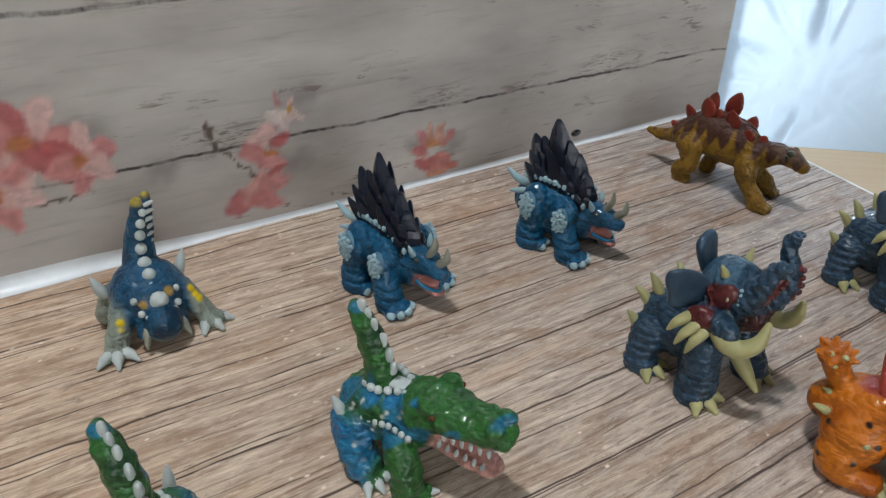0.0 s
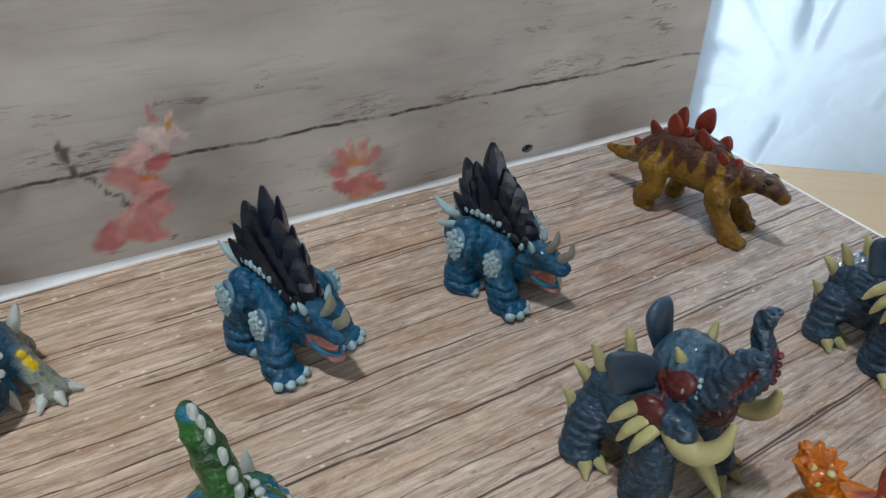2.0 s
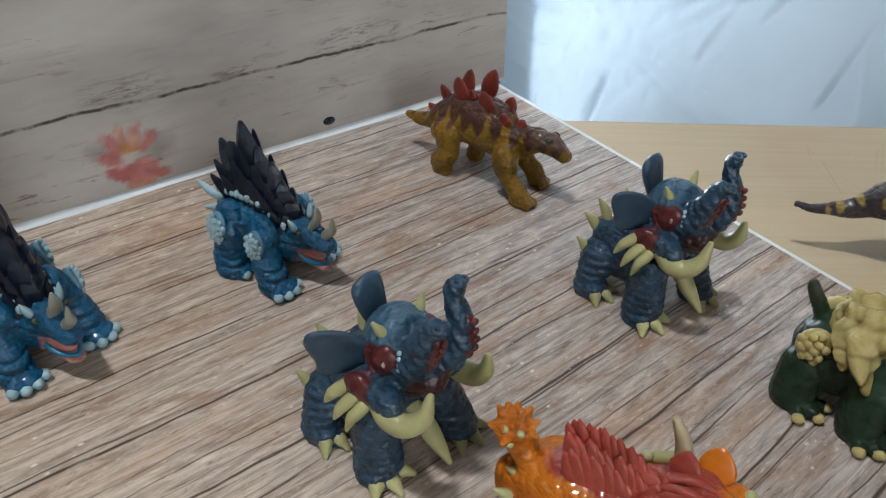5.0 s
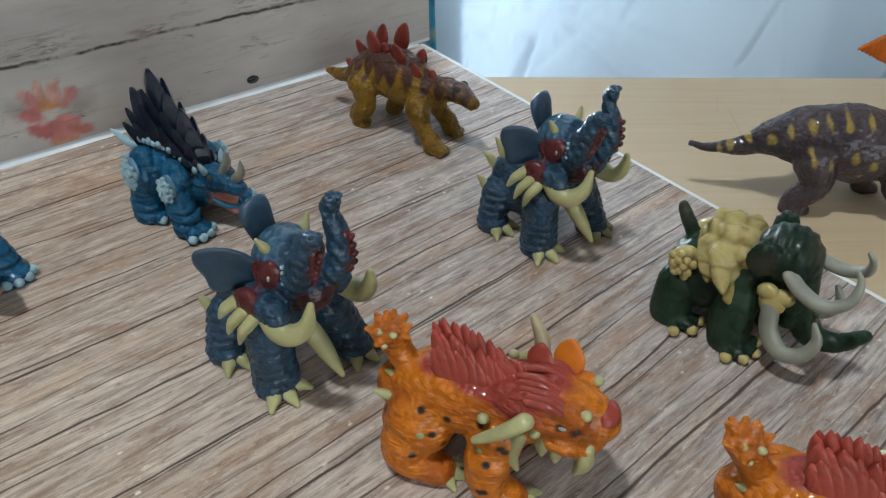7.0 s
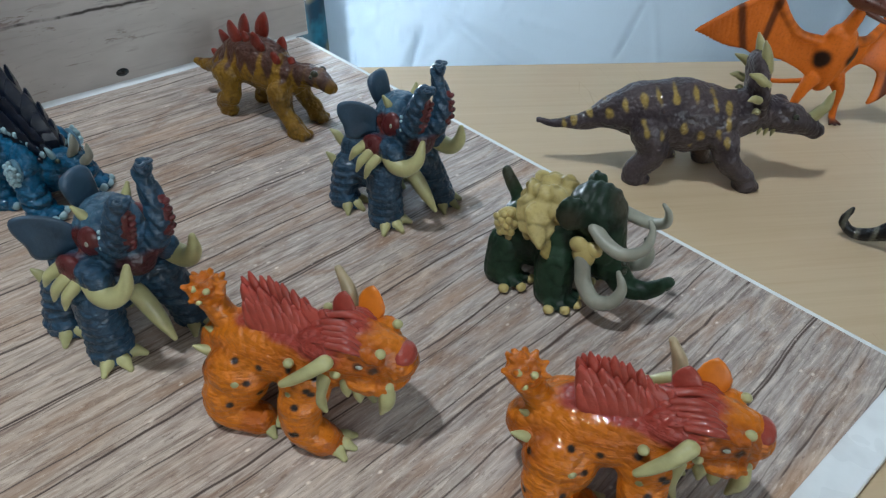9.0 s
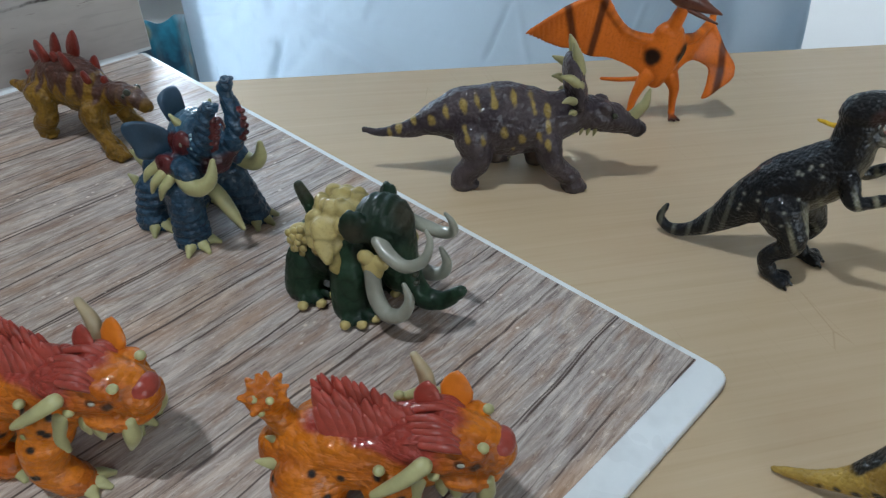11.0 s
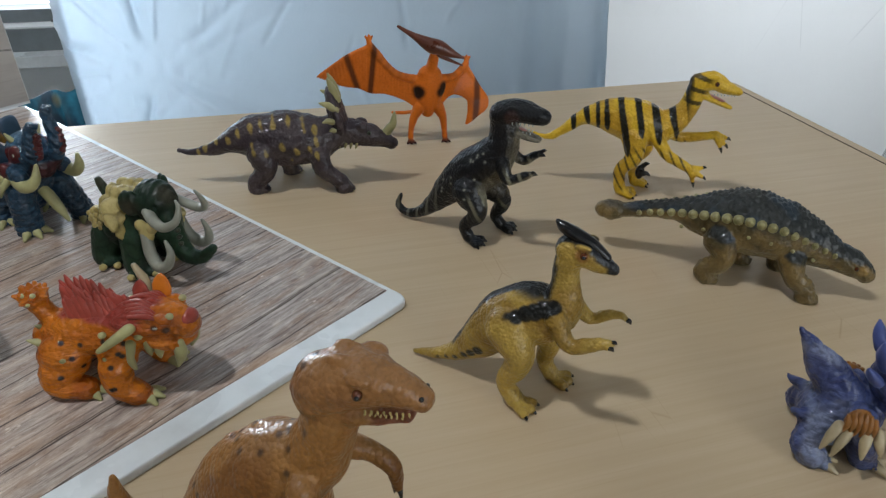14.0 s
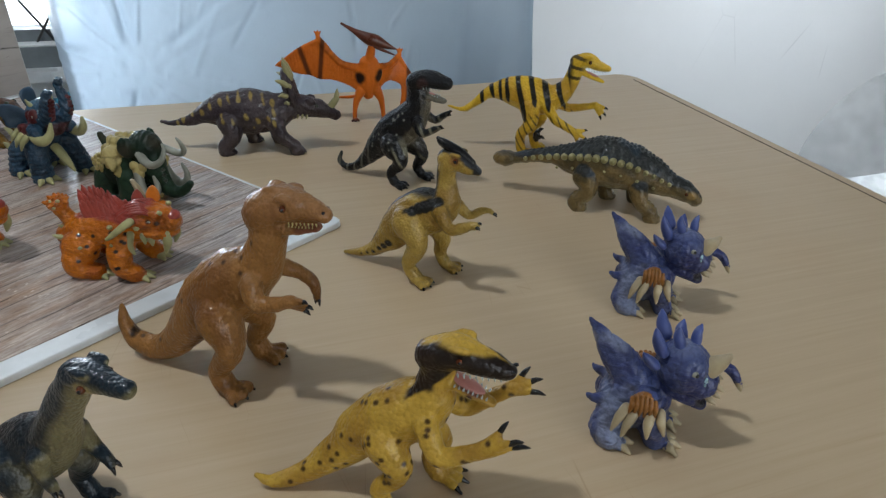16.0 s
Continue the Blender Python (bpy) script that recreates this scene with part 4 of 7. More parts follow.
# ---------------------------------------------------------------- figures on the printed board
def spined_monster():
    t = Toy("toy_monster", "blue toy monster with a spiny navy sail and open jaws", "toy monster", "blue spined monsters")
    t.limb([(-19, 0, 16, 7.5, 8), (-10, 0, 17, 11.5, 14), (1, 0, 15.5, 11, 13), (9, 0, 15, 8, 10)])
    t.limb([(8, 0, 19, 6.4, 7), (15, 0, 19, 5.8, 5.8), (20, 0, 19, 5.0, 4.6), (25, 0, 18, 3.9, 3.2)])
    t.limb([(12, 0, 12, 5.5, 3.5), (18, 0, 10, 4.6, 2.2), (23.5, 0, 8.2, 3.4, 1.7)])
    for s in (-1, 1):
        t.lump((-12, 9.5 * s, 21), (6.5, 5, 9), (0, 10, 0))
        t.limb([(-11, 10.5 * s, 18, 6.2), (-12, 11.5 * s, 9, 5.6), (-11, 12 * s, 3, 6.2)])
        t.lump((3, 9 * s, 20), (6.5, 4.5, 8))
        t.limb([(3, 10.5 * s, 19, 5.6), (6, 12.5 * s, 11, 5.2), (9, 13 * s, 4, 5.8)])
    toes = []
    for s in (-1, 1):
        toes += t.toes((-10, 12 * s, 2), -8 * s, 2 if s < 0 else 3, 46, 5.2, 2.3)
        toes += t.toes((11, 13 * s, 2.2), 4 * s, 4, 32, 5.4, 2.3)

    def relief(P, N):
        leg = step(15, 9, P[:, 2]) * step(5.5, 8, np.abs(P[:, 1]))
        return 0.62 * leg * (1 - 2 * np.abs(np.sin(P[:, 2] * 0.95 + 0.14 * P[:, 0] + 0.6 * wob(P, 0.2, 1, 1)) ** 8)) + 0.22 * wob(P, 0.55, 2, 2)

    def paint(P, N):
        c = flat(P, "155275")
        c = over(c, step(-0.3, 0.9, wob(P, 0.16, 4)), rgb("124a69"))
        c = over(c, step(0.4, 0.95, wob(P, 0.5, 14)) * 0.25, rgb("216a90"))
        mouth = step(11, 14, P[:, 0]) * step(16.4, 15.2, P[:, 2]) * step(9.4, 10.4, P[:, 2] + 0.24 * (P[:, 0] - 14))
        c = over(c, mouth * step(6, 4.5, np.abs(P[:, 1])), rgb("b98079"))
        return c

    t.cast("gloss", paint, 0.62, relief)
    for (x, y, z), a in toes:
        t.add("toe_nail", "ice", lambda bm: ball(bm, (x + 1.5 * math.cos(a), y + 1.5 * math.sin(a), z + 0.2), (2.1, 1.9, 1.8), (0, 0, math.degrees(a)), seg=12))
    r = random.Random(2)
    # The sail: overlapping faceted fins that step down from the tall back prongs to the neck.
    core = t.add("sail_core", "navy", lambda bm: (fin(bm, (-6, 0, 23), (-9, 0, 49), 20, 9), fin(bm, (2, 0, 22), (1, 0, 39), 16, 8)), "solid navy sail core", smooth=False)
    tiers = ((-20.5, 47.5, 11, -13), (-15.5, 48, 11, -9), (-10.0, 57, 14, -5), (-3.0, 49.5, 13, -1), (2.0, 44.5, 12, 2.5), (6.0, 38.5, 11, 5.5), (9.0, 33.0, 9, 8))
    for i, (x, z, w, bx) in enumerate(tiers):
        b = (bx, 0, 25 - 0.16 * (bx + 13))
        t.add("sail_fin", "navy", lambda bm: fin(bm, b, (x, 0.5 * (-1) ** i, z), w * 0.98, 10.0), smooth=False)
        for s in (-1, 1):
            for q, drop, out in ((0, 5.0, 3.6), (1, 11.5, 5.6)):
                bb = (b[0] + 1.4 - 1.6 * q, s * (2.0 + 1.2 * q), b[2] - 1.0)
                tip = (x + 1.0 - 0.8 * q, s * (out + 0.6 + 0.05 * (z - 34)), z - drop * 0.8 - r.uniform(0, 1.8))
                t.add("sail_fin", "navy", lambda bm: fin(bm, bb, tip, w * 0.74, 6.0, (0.25, 1, 0.25 * s)), smooth=False)
    for s in (-1, 1):
        for i in range(13):
            x = -19 + i * 2.4
            y = s * (5.6 + 1.4 * math.sin(i * 0.26))
            z = 31.5 - 0.012 * (x + 8) ** 2 - max(0, x) * 0.38
            t.add("stud", "ice", lambda bm: ball(bm, (x, y, z), (1.25, 1.1, 1.55), seg=10))
        # Patches of warts on the thigh and the shoulder.
        for cx, cy, cz, ax, az in ((-12.5, 17.0, 21.5, 3.6, 6.0), (4.0, 16.6, 19, 3.4, 5.6)):
            patch = t.add("wart_patch", "ice_dull", lambda bm: ball(bm, (cx, s * (cy - 1.7), cz), (ax + 0.2, 1.5, az + 0.2), (8 * s, 0, 0)), "pale warty patch")
            for a in range(24):
                q, w = math.sqrt((a + 0.5) / 24), a * 2.4
                bx, bz = cx + ax * q * math.cos(w), cz + az * q * math.sin(w)
                t.add("wart", "ice", lambda bm: ball(bm, (bx, s * (cy + 0.7 - 1.1 * q * q), bz), (0.95, 1.0, 1.1), seg=8), under=patch)
        t.add("brow_spike", "ice", lambda bm: spike(bm, (14, s * 5.0, 24), (13, s * 6.5, 28), 1.3))
    t.add("tail_spike", "ice", lambda bm: spike(bm, (-19, -2, 24), (-30, -5, 30), 2.0, (-0.5, 0, -1.2)))
    for y, z in ((-4, 20), (1, 22), (4, 24)):
        t.add("tail_spike", "ice", lambda bm: spike(bm, (-20, y, 21), (-27, y * 1.6, z), 1.6))
    t.add("brow_horn", "tusk_grey", lambda bm: spike(bm, (19, 0, 24), (21, 0, 32), 2.6, (1.0, 0, 0), flat=0.6))
    t.add("nose_horn", "tusk_grey", lambda bm: spike(bm, (24, 0, 21.5), (27.5, 0, 30), 1.9, (1.6, 0, -0.6)))
    t.add("tongue", "pink", lambda bm: ball(bm, (18, 0, 12.6), (5.6, 3.3, 1.5), (0, 14, 0)), "pink mouth lining")
    t.add("lip", "teal", lambda bm: tube(bm, [(15, -4.2, 12.2, 0.8), (20, -3.8, 10.6, 0.8), (24.4, 0, 9.4, 0.9), (20, 3.8, 10.6, 0.8), (15, 4.2, 12.2, 0.8)], 8))
    t.eye((16.5, 5.5, 22.6), 1.0, "olive_dark")
    return t


blue = spined_monster()
blue.place(0.2050, 0.1995, ON, -66, (0.92, 0.92, 0.95))
blue.again(0.1262, 0.2050, ON, -72)


def stegosaur():
    t = Toy("toy_stegosaurus", "yellow and brown toy stegosaurus with red back plates", "toy dinosaur", "dinosaur figures")
    t.limb([(-44, 0, 16, 1.6), (-38, 0, 15.5, 2.8), (-32, 0, 17, 4.0), (-24, 0, 21, 7, 7.5), (-13, 0, 24.5, 9.5, 11.5), (-1, 0, 24, 10, 12), (9, 0, 22, 8, 9.5), (16, 0, 23.5, 5.6, 6.5), (22, 0, 26, 4.6, 5.2)])
    t.limb([(20, 0, 26, 4.6, 5), (27, 0, 25.5, 4.2, 4.4), (33.5, 0, 22.5, 3.0, 3.0)])
    t.limb([(-18, -8, 19, 6.5), (-15.5, -9.5, 11, 4.6), (-20, -9.5, 5, 4.0), (-19.5, -9.5, 2.5, 4.4)])
    t.limb([(-16, 8, 19, 6.5), (-11, 9.5, 11, 4.6), (-14, 9.5, 5, 4.0), (-13.5, 9.5, 2.5, 4.4)])
    t.limb([(11, -7.5, 18, 5.6), (14, -9, 10, 4.4), (20, -9.5, 5, 4.0), (21.5, -9.5, 2.5, 4.4)])
    t.limb([(10, 7.5, 18, 5.4), (12, 8.5, 10, 4.2), (17, 8.5, 5, 3.9), (18.5, 8.5, 2.5, 4.3)])
    toes = t.toes((-18, -9.5, 2), 0, 3, 40, 3.4, 1.9) + t.toes((23, -9.5, 2), 0, 3, 40, 3.4, 1.9) + t.toes((20, 8.5, 2), 0, 3, 40, 3.4, 1.9)

    def relief(P, N):
        return 0.50 * wob(P, 0.5, 5, 3) + 0.25 * np.maximum(0, wob(P, 0.9, 6, 1)) * step(14, 24, P[:, 2])

    def paint(P, N):
        c = over(flat(P, "80601e"), step(0, 1, wob(P, 0.2, 7)) * 0.6, rgb("664817"))
        edge = 26.5 + 3.8 * np.sin(P[:, 0] * 0.95 + wob(P, 0.2, 8, 1)) + 2.2 * wob(P, 0.4, 9, 1) - 6.5 * step(-20, -34, P[:, 0]) - 1.5 * step(8, 20, P[:, 0])
        c = over(c, step(-1.4, 1.4, P[:, 2] - edge), rgb("4a2f26"))
        c = over(c, step(33, 38, P[:, 2]) * 0.5, rgb("5c4038"))
        c = over(c, step(17, 23, P[:, 0]) * step(23, 27, P[:, 2]) * 0.7, rgb("5f4a40"))
        rings = blobs(P, [(-10, -9, 22), (4, -9.5, 23), (-3, -10, 18), (-14, -9, 15)], 1.8, 0.5) - blobs(P, [(-10, -9, 22), (4, -9.5, 23), (-3, -10, 18), (-14, -9, 15)], 1.0, 0.4)
        return over(c, np.clip(rings, 0, 1) * 0.6, rgb("5a3c20"))

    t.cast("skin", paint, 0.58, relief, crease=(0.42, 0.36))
    for b, tip, w in (((-23, 0, 29), (-28, 0, 36), 6), ((-14, -4, 34), (-16, -5.5, 45), 9), ((-17, 4, 33), (-16, 5, 45), 8), ((-7, 4, 35), (-4.5, 5.5, 48), 9.5), ((-1, -4.2, 33), (-3.2, -6, 42.5), 9), ((4, 4, 31), (5, 5, 38.5), 7), ((7.5, -4, 29), (7, -5.2, 35.5), 6.5), ((12.5, 0, 28), (13.5, 0, 32.5), 5.5), ((-30, 0, 22), (-34, 0, 25), 4), ((-9, -3, 35), (-9.5, -4, 40), 5)):
        t.add("back_plate", "plate_red", lambda bm: leaf(bm, b, Vector(b).lerp(Vector(tip), 0.86), w * 0.98, 3.6, (0.25, 1, 0)), "rust red plate")
    for s in (-1, 1):
        t.add("brow_knob", "olive_dark", lambda bm: ball(bm, (27, s * 2.9, 28.4), (1.9, 1.5, 1.6), seg=10))
    t.eye((26, 4.1, 27), 1.0, "olive_dark")
    return t


stegosaur().place(0.3085, 0.201, ON, -74)


def club_tail_monster():
    t = Toy("toy_monster", "teal toy monster with studded raised tail and yellow marks", "toy monster")
    t.lump((-2, 0, 15), (15, 15, 13))
    t.lump((13, 0, 10.5), (8, 7.5, 8.5))
    t.limb([(-10, 0, 20, 6.5), (-11, 1.5, 32, 4.6), (-9, 3.5, 43, 3.4), (-8, 4.5, 50, 2.4)])
    t.limb([(-8, 2, 22, 5.5), (-12, 5.5, 33, 3.8), (-13, 8, 43, 3.0), (-12.5, 9, 49, 2.2)])
    toes = []
    for s in (-1, 1):
        t.limb([(3, 11 * s, 15, 5.5), (7, 15 * s, 9, 4.6), (9, 18 * s, 3.5, 4.6)])
        toes += t.toes((9, 18 * s, 2.4), 14 * s, 3, 42, 6.0, 2.5)
        t.limb([(-10, 11 * s, 12, 6), (-11, 15 * s, 5, 5)])
        t.limb([(10, 5.5 * s, 13, 3.2), (12, 8 * s, 7, 2.6)])

    def paint(P, N):
        c = over(flat(P, "174a68"), step(-0.2, 0.8, wob(P, 0.18, 11)), rgb("10324a"))
        grey = step(10.5, 14, np.abs(P[:, 1])) * step(22, 14, P[:, 2])
        c = over(c, grey, rgb("828b80"))
        c = over(c, step(0.2, 0.6, -N[:, 2]) * 0.8, rgb("7d8177"))
        c = over(c, blobs(P, [(8, 14.5, 17), (9, 15.4, 14.5), (9, 16, 12), (9, -14.5, 13), (9.4, -15, 10.5)], 1.7, 0.5), rgb("d9bd1c"))
        c = over(c, blobs(P, [(11, 5, 21), (12, -6, 19)], 2.0, 0.6), rgb("a98b4a"))
        return over(c, step(48, 50.5, P[:, 2]), rgb("9a8a3e"))

    t.cast("gloss", paint, 0.65, lambda P, N: 0.3 * wob(P, 0.45, 12, 2))
    t.claws(toes, "bone", 4.4, 2.3, "toe_claw", drop=0.2)
    for x, y, z, r in ((-4.6, 5, 47, 1.5), (-5.0, 3.5, 42.5, 1.8), (-5.6, 2.6, 37.5, 2.0), (-5.4, 1.8, 32, 2.3), (-2, 1.2, 27.5, 2.7), (4, 0.6, 26, 2.6), (12, 0.4, 19, 3.6)):
        t.add("stud", "bone", lambda bm: ball(bm, (x, y, z), (r * 0.9, r, r), seg=12), "pale rounded stud")
    for i in range(6):
        t.add("tail_bar", "bone", lambda bm: ball(bm, (-10.2 + 0.25 * i, 8.8 - 0.55 * i, 47 - 3.0 * i), (0.8, 2.4, 0.9), (14, 0, 0), seg=10), "pale raised bar")
    for s in (-1, 1):
        for x, y, z in ((9, 8, 20), (12.5, 7, 16), (14, 5, 14.5)):
            t.add("stud", "bone", lambda bm: ball(bm, (x, y * s, z), 1.4, seg=10))
        t.add("side_spike", "bone", lambda bm: spike(bm, (-8, 15 * s, 16), (-9, 18 * s, 24), 2.2))
        t.add("cheek_horn", "tusk_grey", lambda bm: spike(bm, (13, 6.5 * s, 9), (17, 8.5 * s, 3), 1.8))
    return t


club_tail_monster().place(0.0395, 0.2245, ON, -84, (0.88, 0.88, 0.92))


def croc_monster():
    t = Toy("toy_monster", "green and blue toy crocodile monster with gaping jaws", "toy monster", "green crocodile monsters")
    t.limb([(-15, 0, 19, 9, 9), (-6, 0, 22, 12, 11), (5, 0, 23, 10.5, 10.5), (13, 0, 27, 8.5, 8.5)])
    t.limb([(-8, 0, 27, 6), (-9, 0, 38, 4.8), (-13, 0, 49, 4.2), (-18, 0, 57, 2.8)])
    t.limb([(8, 0, 30, 9, 8), (16, 0, 32.5, 9, 7), (24, 0, 33, 7.6, 5.6), (32, 0, 33.5, 6.4, 5.2), (36, 0, 33, 5.0, 4.0)])
    t.lump((35, -3.2, 37.5), (3.4, 2.8, 2.8), mirror=True)
    t.lump((14, -6.4, 37.5), (4, 2.8, 3.0), mirror=True)
    t.limb([(9, 0, 23, 7, 4.5), (18, 0, 21, 6.6, 3.2), (27, 0, 19, 6.0, 2.8), (34, 0, 17.2, 4.6, 2.2)])
    toes = []
    for s in (-1, 1):
        t.lump((-12, 11 * s, 16), (8, 5.5, 9))
        t.limb([(-10, 12.5 * s, 13, 6), (-5, 13.5 * s, 5, 5.5)])
        toes += t.toes((-4, 13.5 * s, 2.4), 0, 4, 32, 5.5, 2.2)
        t.limb([(6, 10 * s, 19, 5.6), (11, 13 * s, 12, 5), (12, 13.5 * s, 4, 5.2)])
        toes += t.toes((13, 13.5 * s, 2.4), 0, 4, 34, 5.2, 2.1)

    def paint(P, N):
        c = over(flat(P, "2c5f2b"), step(-0.2, 0.8, wob(P, 0.22, 21)), rgb("1c4322"))
        blue = step(8.5, 11, np.abs(P[:, 1])) * step(26, 21, P[:, 2]) * step(1, -4, P[:, 0])
        c = over(c, blue, rgb("1d6a96"))
        c = over(c, step(0.55, 0.9, wob(P, 0.3, 22, 2)) * 0.8, rgb("1d6a8e"))
        c = over(c, blobs(P, [(0, -6, 32), (-6, -7, 31), (0, 6, 32), (-6, 7, 31), (9, -7, 38)], 2.6, 0.6), rgb("206f9c"))
        c = over(c, blobs(P, scatter(P, 40, 25, (np.abs(P[:, 1]) > 7) & (P[:, 2] > 12) & (P[:, 0] < 6)), 0.7, 0.4) * 0.9, rgb("b9c2b4"))
        mouth = step(13, 16, P[:, 0]) * step(29.5, 28.0, P[:, 2] - 0.12 * (P[:, 0] - 20)) * step(17.5, 19.0, P[:, 2] + 0.18 * (P[:, 0] - 26))
        c = over(c, mouth * step(8, 6.5, np.abs(P[:, 1])), rgb("b7867c"))
        return over(c, step(20, 26, P[:, 0]) * step(15.5, 14.0, P[:, 2]), rgb("8d938b"))

    t.cast("gloss", paint, 0.65, lambda P, N: 0.7 * np.maximum(0, wob(P, 0.85, 23, 2)) + 0.15 * wob(P, 0.3, 24, 2))
    t.claws(toes, "bone", 3.8, 2.0, "toe_claw", drop=0.2)
    for i, (x, z) in enumerate(((-16.5, 59), (-14.5, 56.5), (-12, 53.5), (-8.5, 49), (-6, 44), (-4.6, 39))):
        t.add("tail_scute", "bone", lambda bm: leaf(bm, (x - 1.0, 0.6, z - 3.2), (x + 1.6, 0, z + 2.6), 4.6, 3.2, (0.3, 1, 0)), "pale tail scute")
    for s in (-1, 1):
        for i in range(9):
            x, y, z = -11 + i * 2.9, s * (4.5 + 1.5 * math.sin(i)), 33.0 + 0.22 * i - 0.06 * (i - 4) ** 2
            t.add("stud", "bone", lambda bm: ball(bm, (x, y, z), (1.5, 1.3, 1.5), seg=10))
        for i in range(8):
            x, z = -7 + i * 2.4, 26 - 0.5 * abs(i - 4)
            t.add("stud", "bone", lambda bm: ball(bm, (x, s * (11.2 - 0.1 * i), z), (1.2, 1.0, 1.3), seg=8))
        t.add("hip_spike", "bone", lambda bm: spike(bm, (-15, 12 * s, 23), (-17, 13.5 * s, 30), 1.8))
        for i in range(6):
            t.add("tooth", "bone", lambda bm: spike(bm, (20 + i * 2.9, s * (6.6 - 0.36 * i), 28.8 + 0.1 * i), (20.3 + i * 2.9, s * (6.6 - 0.36 * i), 26.6), 0.75))
            t.add("tooth", "bone", lambda bm: spike(bm, (18 + i * 2.9, s * (6.0 - 0.4 * i), 22.6 - 0.6 * i), (18.4 + i * 2.9, s * (6.0 - 0.4 * i), 25.2 - 0.6 * i), 0.8))
    t.add("spine_patch", "bone", lambda bm: tube(bm, [(-6, 0, 32.5, 2.6, 1.2), (0, 0, 33.6, 3.0, 1.4), (6, 0, 33.8, 2.4, 1.2)], 10), "pale ridged back patch")
    t.add("tongue", "pink", lambda bm: ball(bm, (20, 0, 23.4), (8, 4, 1.6), (0, 12, 0)), "pink tongue")
    t.eye((16.5, 8.2, 36.0), 1.2, "amber")
    return t


croc = croc_monster()
croc.place(0.0885, 0.1300, ON, -64, (0.88, 0.92, 0.84))
croc.again(0.0195, 0.1175, ON, -68)


def tusked_elephant():
    t = Toy("toy_elephant", "slate blue toy elephant monster with two trunks and ivory tusks", "toy monster", "two-trunked elephants")
    t.lump((-4, 0, 18), (13.5, 12, 13.5))
    t.lump((-12, -6, 22), (5, 5, 6.5), (0, 0, 0), True)
    t.lump((4, 0, 25), (10.5, 11.5, 11.5))
    t.lump((8, 0, 40.5), (10, 10.2, 9.8))
    t.limb([(7, 0, 34, 8.5), (13, 0, 34, 7.5), (17, 1, 34, 6)])
    t.limb([(13, -3, 35, 4.8), (17.5, -3.8, 44, 4.2), (20, -4, 51, 3.4), (22, -3.8, 56, 2.8), (24, -3.6, 57, 2.4)])
    t.limb([(16, 5, 34, 4.6), (21.5, 7, 43, 3.9), (21, 7.2, 52, 3.1), (18.5, 7.2, 59, 2.6), (19.5, 7.2, 61.5, 2.8)])
    t.limb([(7, -11.5, 33, 4.4), (13, -12, 33, 4.4), (16, -11.5, 31.5, 4.2)])
    t.limb([(9, 11, 32, 4.2), (16, 11, 31, 4.2)])
    toes = []
    for s in (-1, 1):
        t.limb([(-11, 9 * s, 14, 7.5), (-10.5, 12 * s, 7, 5.8), (-10, 12.5 * s, 3, 6.2)])
        toes += t.toes((-9, 12.5 * s, 2.4), -4 * s, 3, 46, 5.0, 2.2)
    t.limb([(9, -10, 22, 7.4), (10.5, -11, 12, 6.6), (11, -11, 3.5, 7.0)])
    toes += t.toes((12, -11, 2.4), -6, 3, 48, 5.6, 2.3)
    t.limb([(11, 10, 20, 7.0), (14.5, 13.5, 11, 6.2), (16.5, 15, 3.5, 6.4)])
    toes += t.toes((17, 15, 2.4), 10, 3, 46, 5.2, 2.2)

    def relief(P, N):
        leg = step(20, 12, P[:, 2])
        brow = step(33, 37, P[:, 2]) * step(2, 5, P[:, 0])
        return 0.30 * leg * np.sin(P[:, 2] * 1.9 + wob(P, 0.3, 31, 1)) + 0.30 * brow * np.sin(P[:, 0] * 1.7 + P[:, 2] * 1.2 + 1.6 * wob(P, 0.25, 34, 2)) + 0.30 * wob(P, 0.42, 32, 3)

    def paint(P, N):
        c = over(flat(P, "2a4459"), step(-0.2, 0.8, wob(P, 0.2, 33)) * 0.6, rgb("1f3647"))
        c = over(c, step(39, 46, P[:, 2]) * step(14, 10, P[:, 0]) * 0.55, rgb("45687f"))
        mouth = step(14.5, 16.5, P[:, 0]) * step(8, 6, np.abs(P[:, 1] - 1)) * step(38, 36, P[:, 2]) * step(26, 28, P[:, 2])
        c = over(c, mouth, rgb("421f22"))
        return over(c, blobs(P, [(-15, -11, 14), (8, -13.5, 33), (8, -10, 41)], [3.4, 4.6, 4.0], 0.8), rgb("54211f"))

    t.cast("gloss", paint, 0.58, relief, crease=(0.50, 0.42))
    t.claws(toes, "ivory", 3.6, 2.3, "toe_nail", drop=0.35)
    t.add("ear", "slate", lambda bm: flap(bm, [(5.0, -7.0, 36), (5.0, -8.0, 43), (2.5, -12, 47.5), (-0.5, -17, 49.5), (-3.0, -21.0, 49), (-3.5, -21.5, 45), (-2.5, -19.5, 39.5), (-1.5, -18.5, 35.0), (1.5, -13.5, 34.0)], 2.0, 1.6), "slate blue flag-shaped ear")
    t.add("ear", "slate", lambda bm: flap(bm, [(-1.0, -2.0, 40), (-3.0, -4.6, 47), (-4.2, -5.0, 52.5), (-4.6, -0.5, 55), (-4.4, 4.0, 54), (-3.2, 5.0, 48), (-1.0, 4.0, 40)], 2.6, 0.8), "slate blue rounded ear")
    t.add("eye_patch", "maroon", lambda bm: ball(bm, (10.5, -8.0, 41), (3.9, 2.4, 5.2), (0, 20, 12)), "maroon eye patch")
    t.add("eye_patch", "maroon", lambda bm: ball(bm, (10.5, 8.0, 41), (3.9, 2.4, 5.2), (0, 20, -12)), "maroon eye patch")
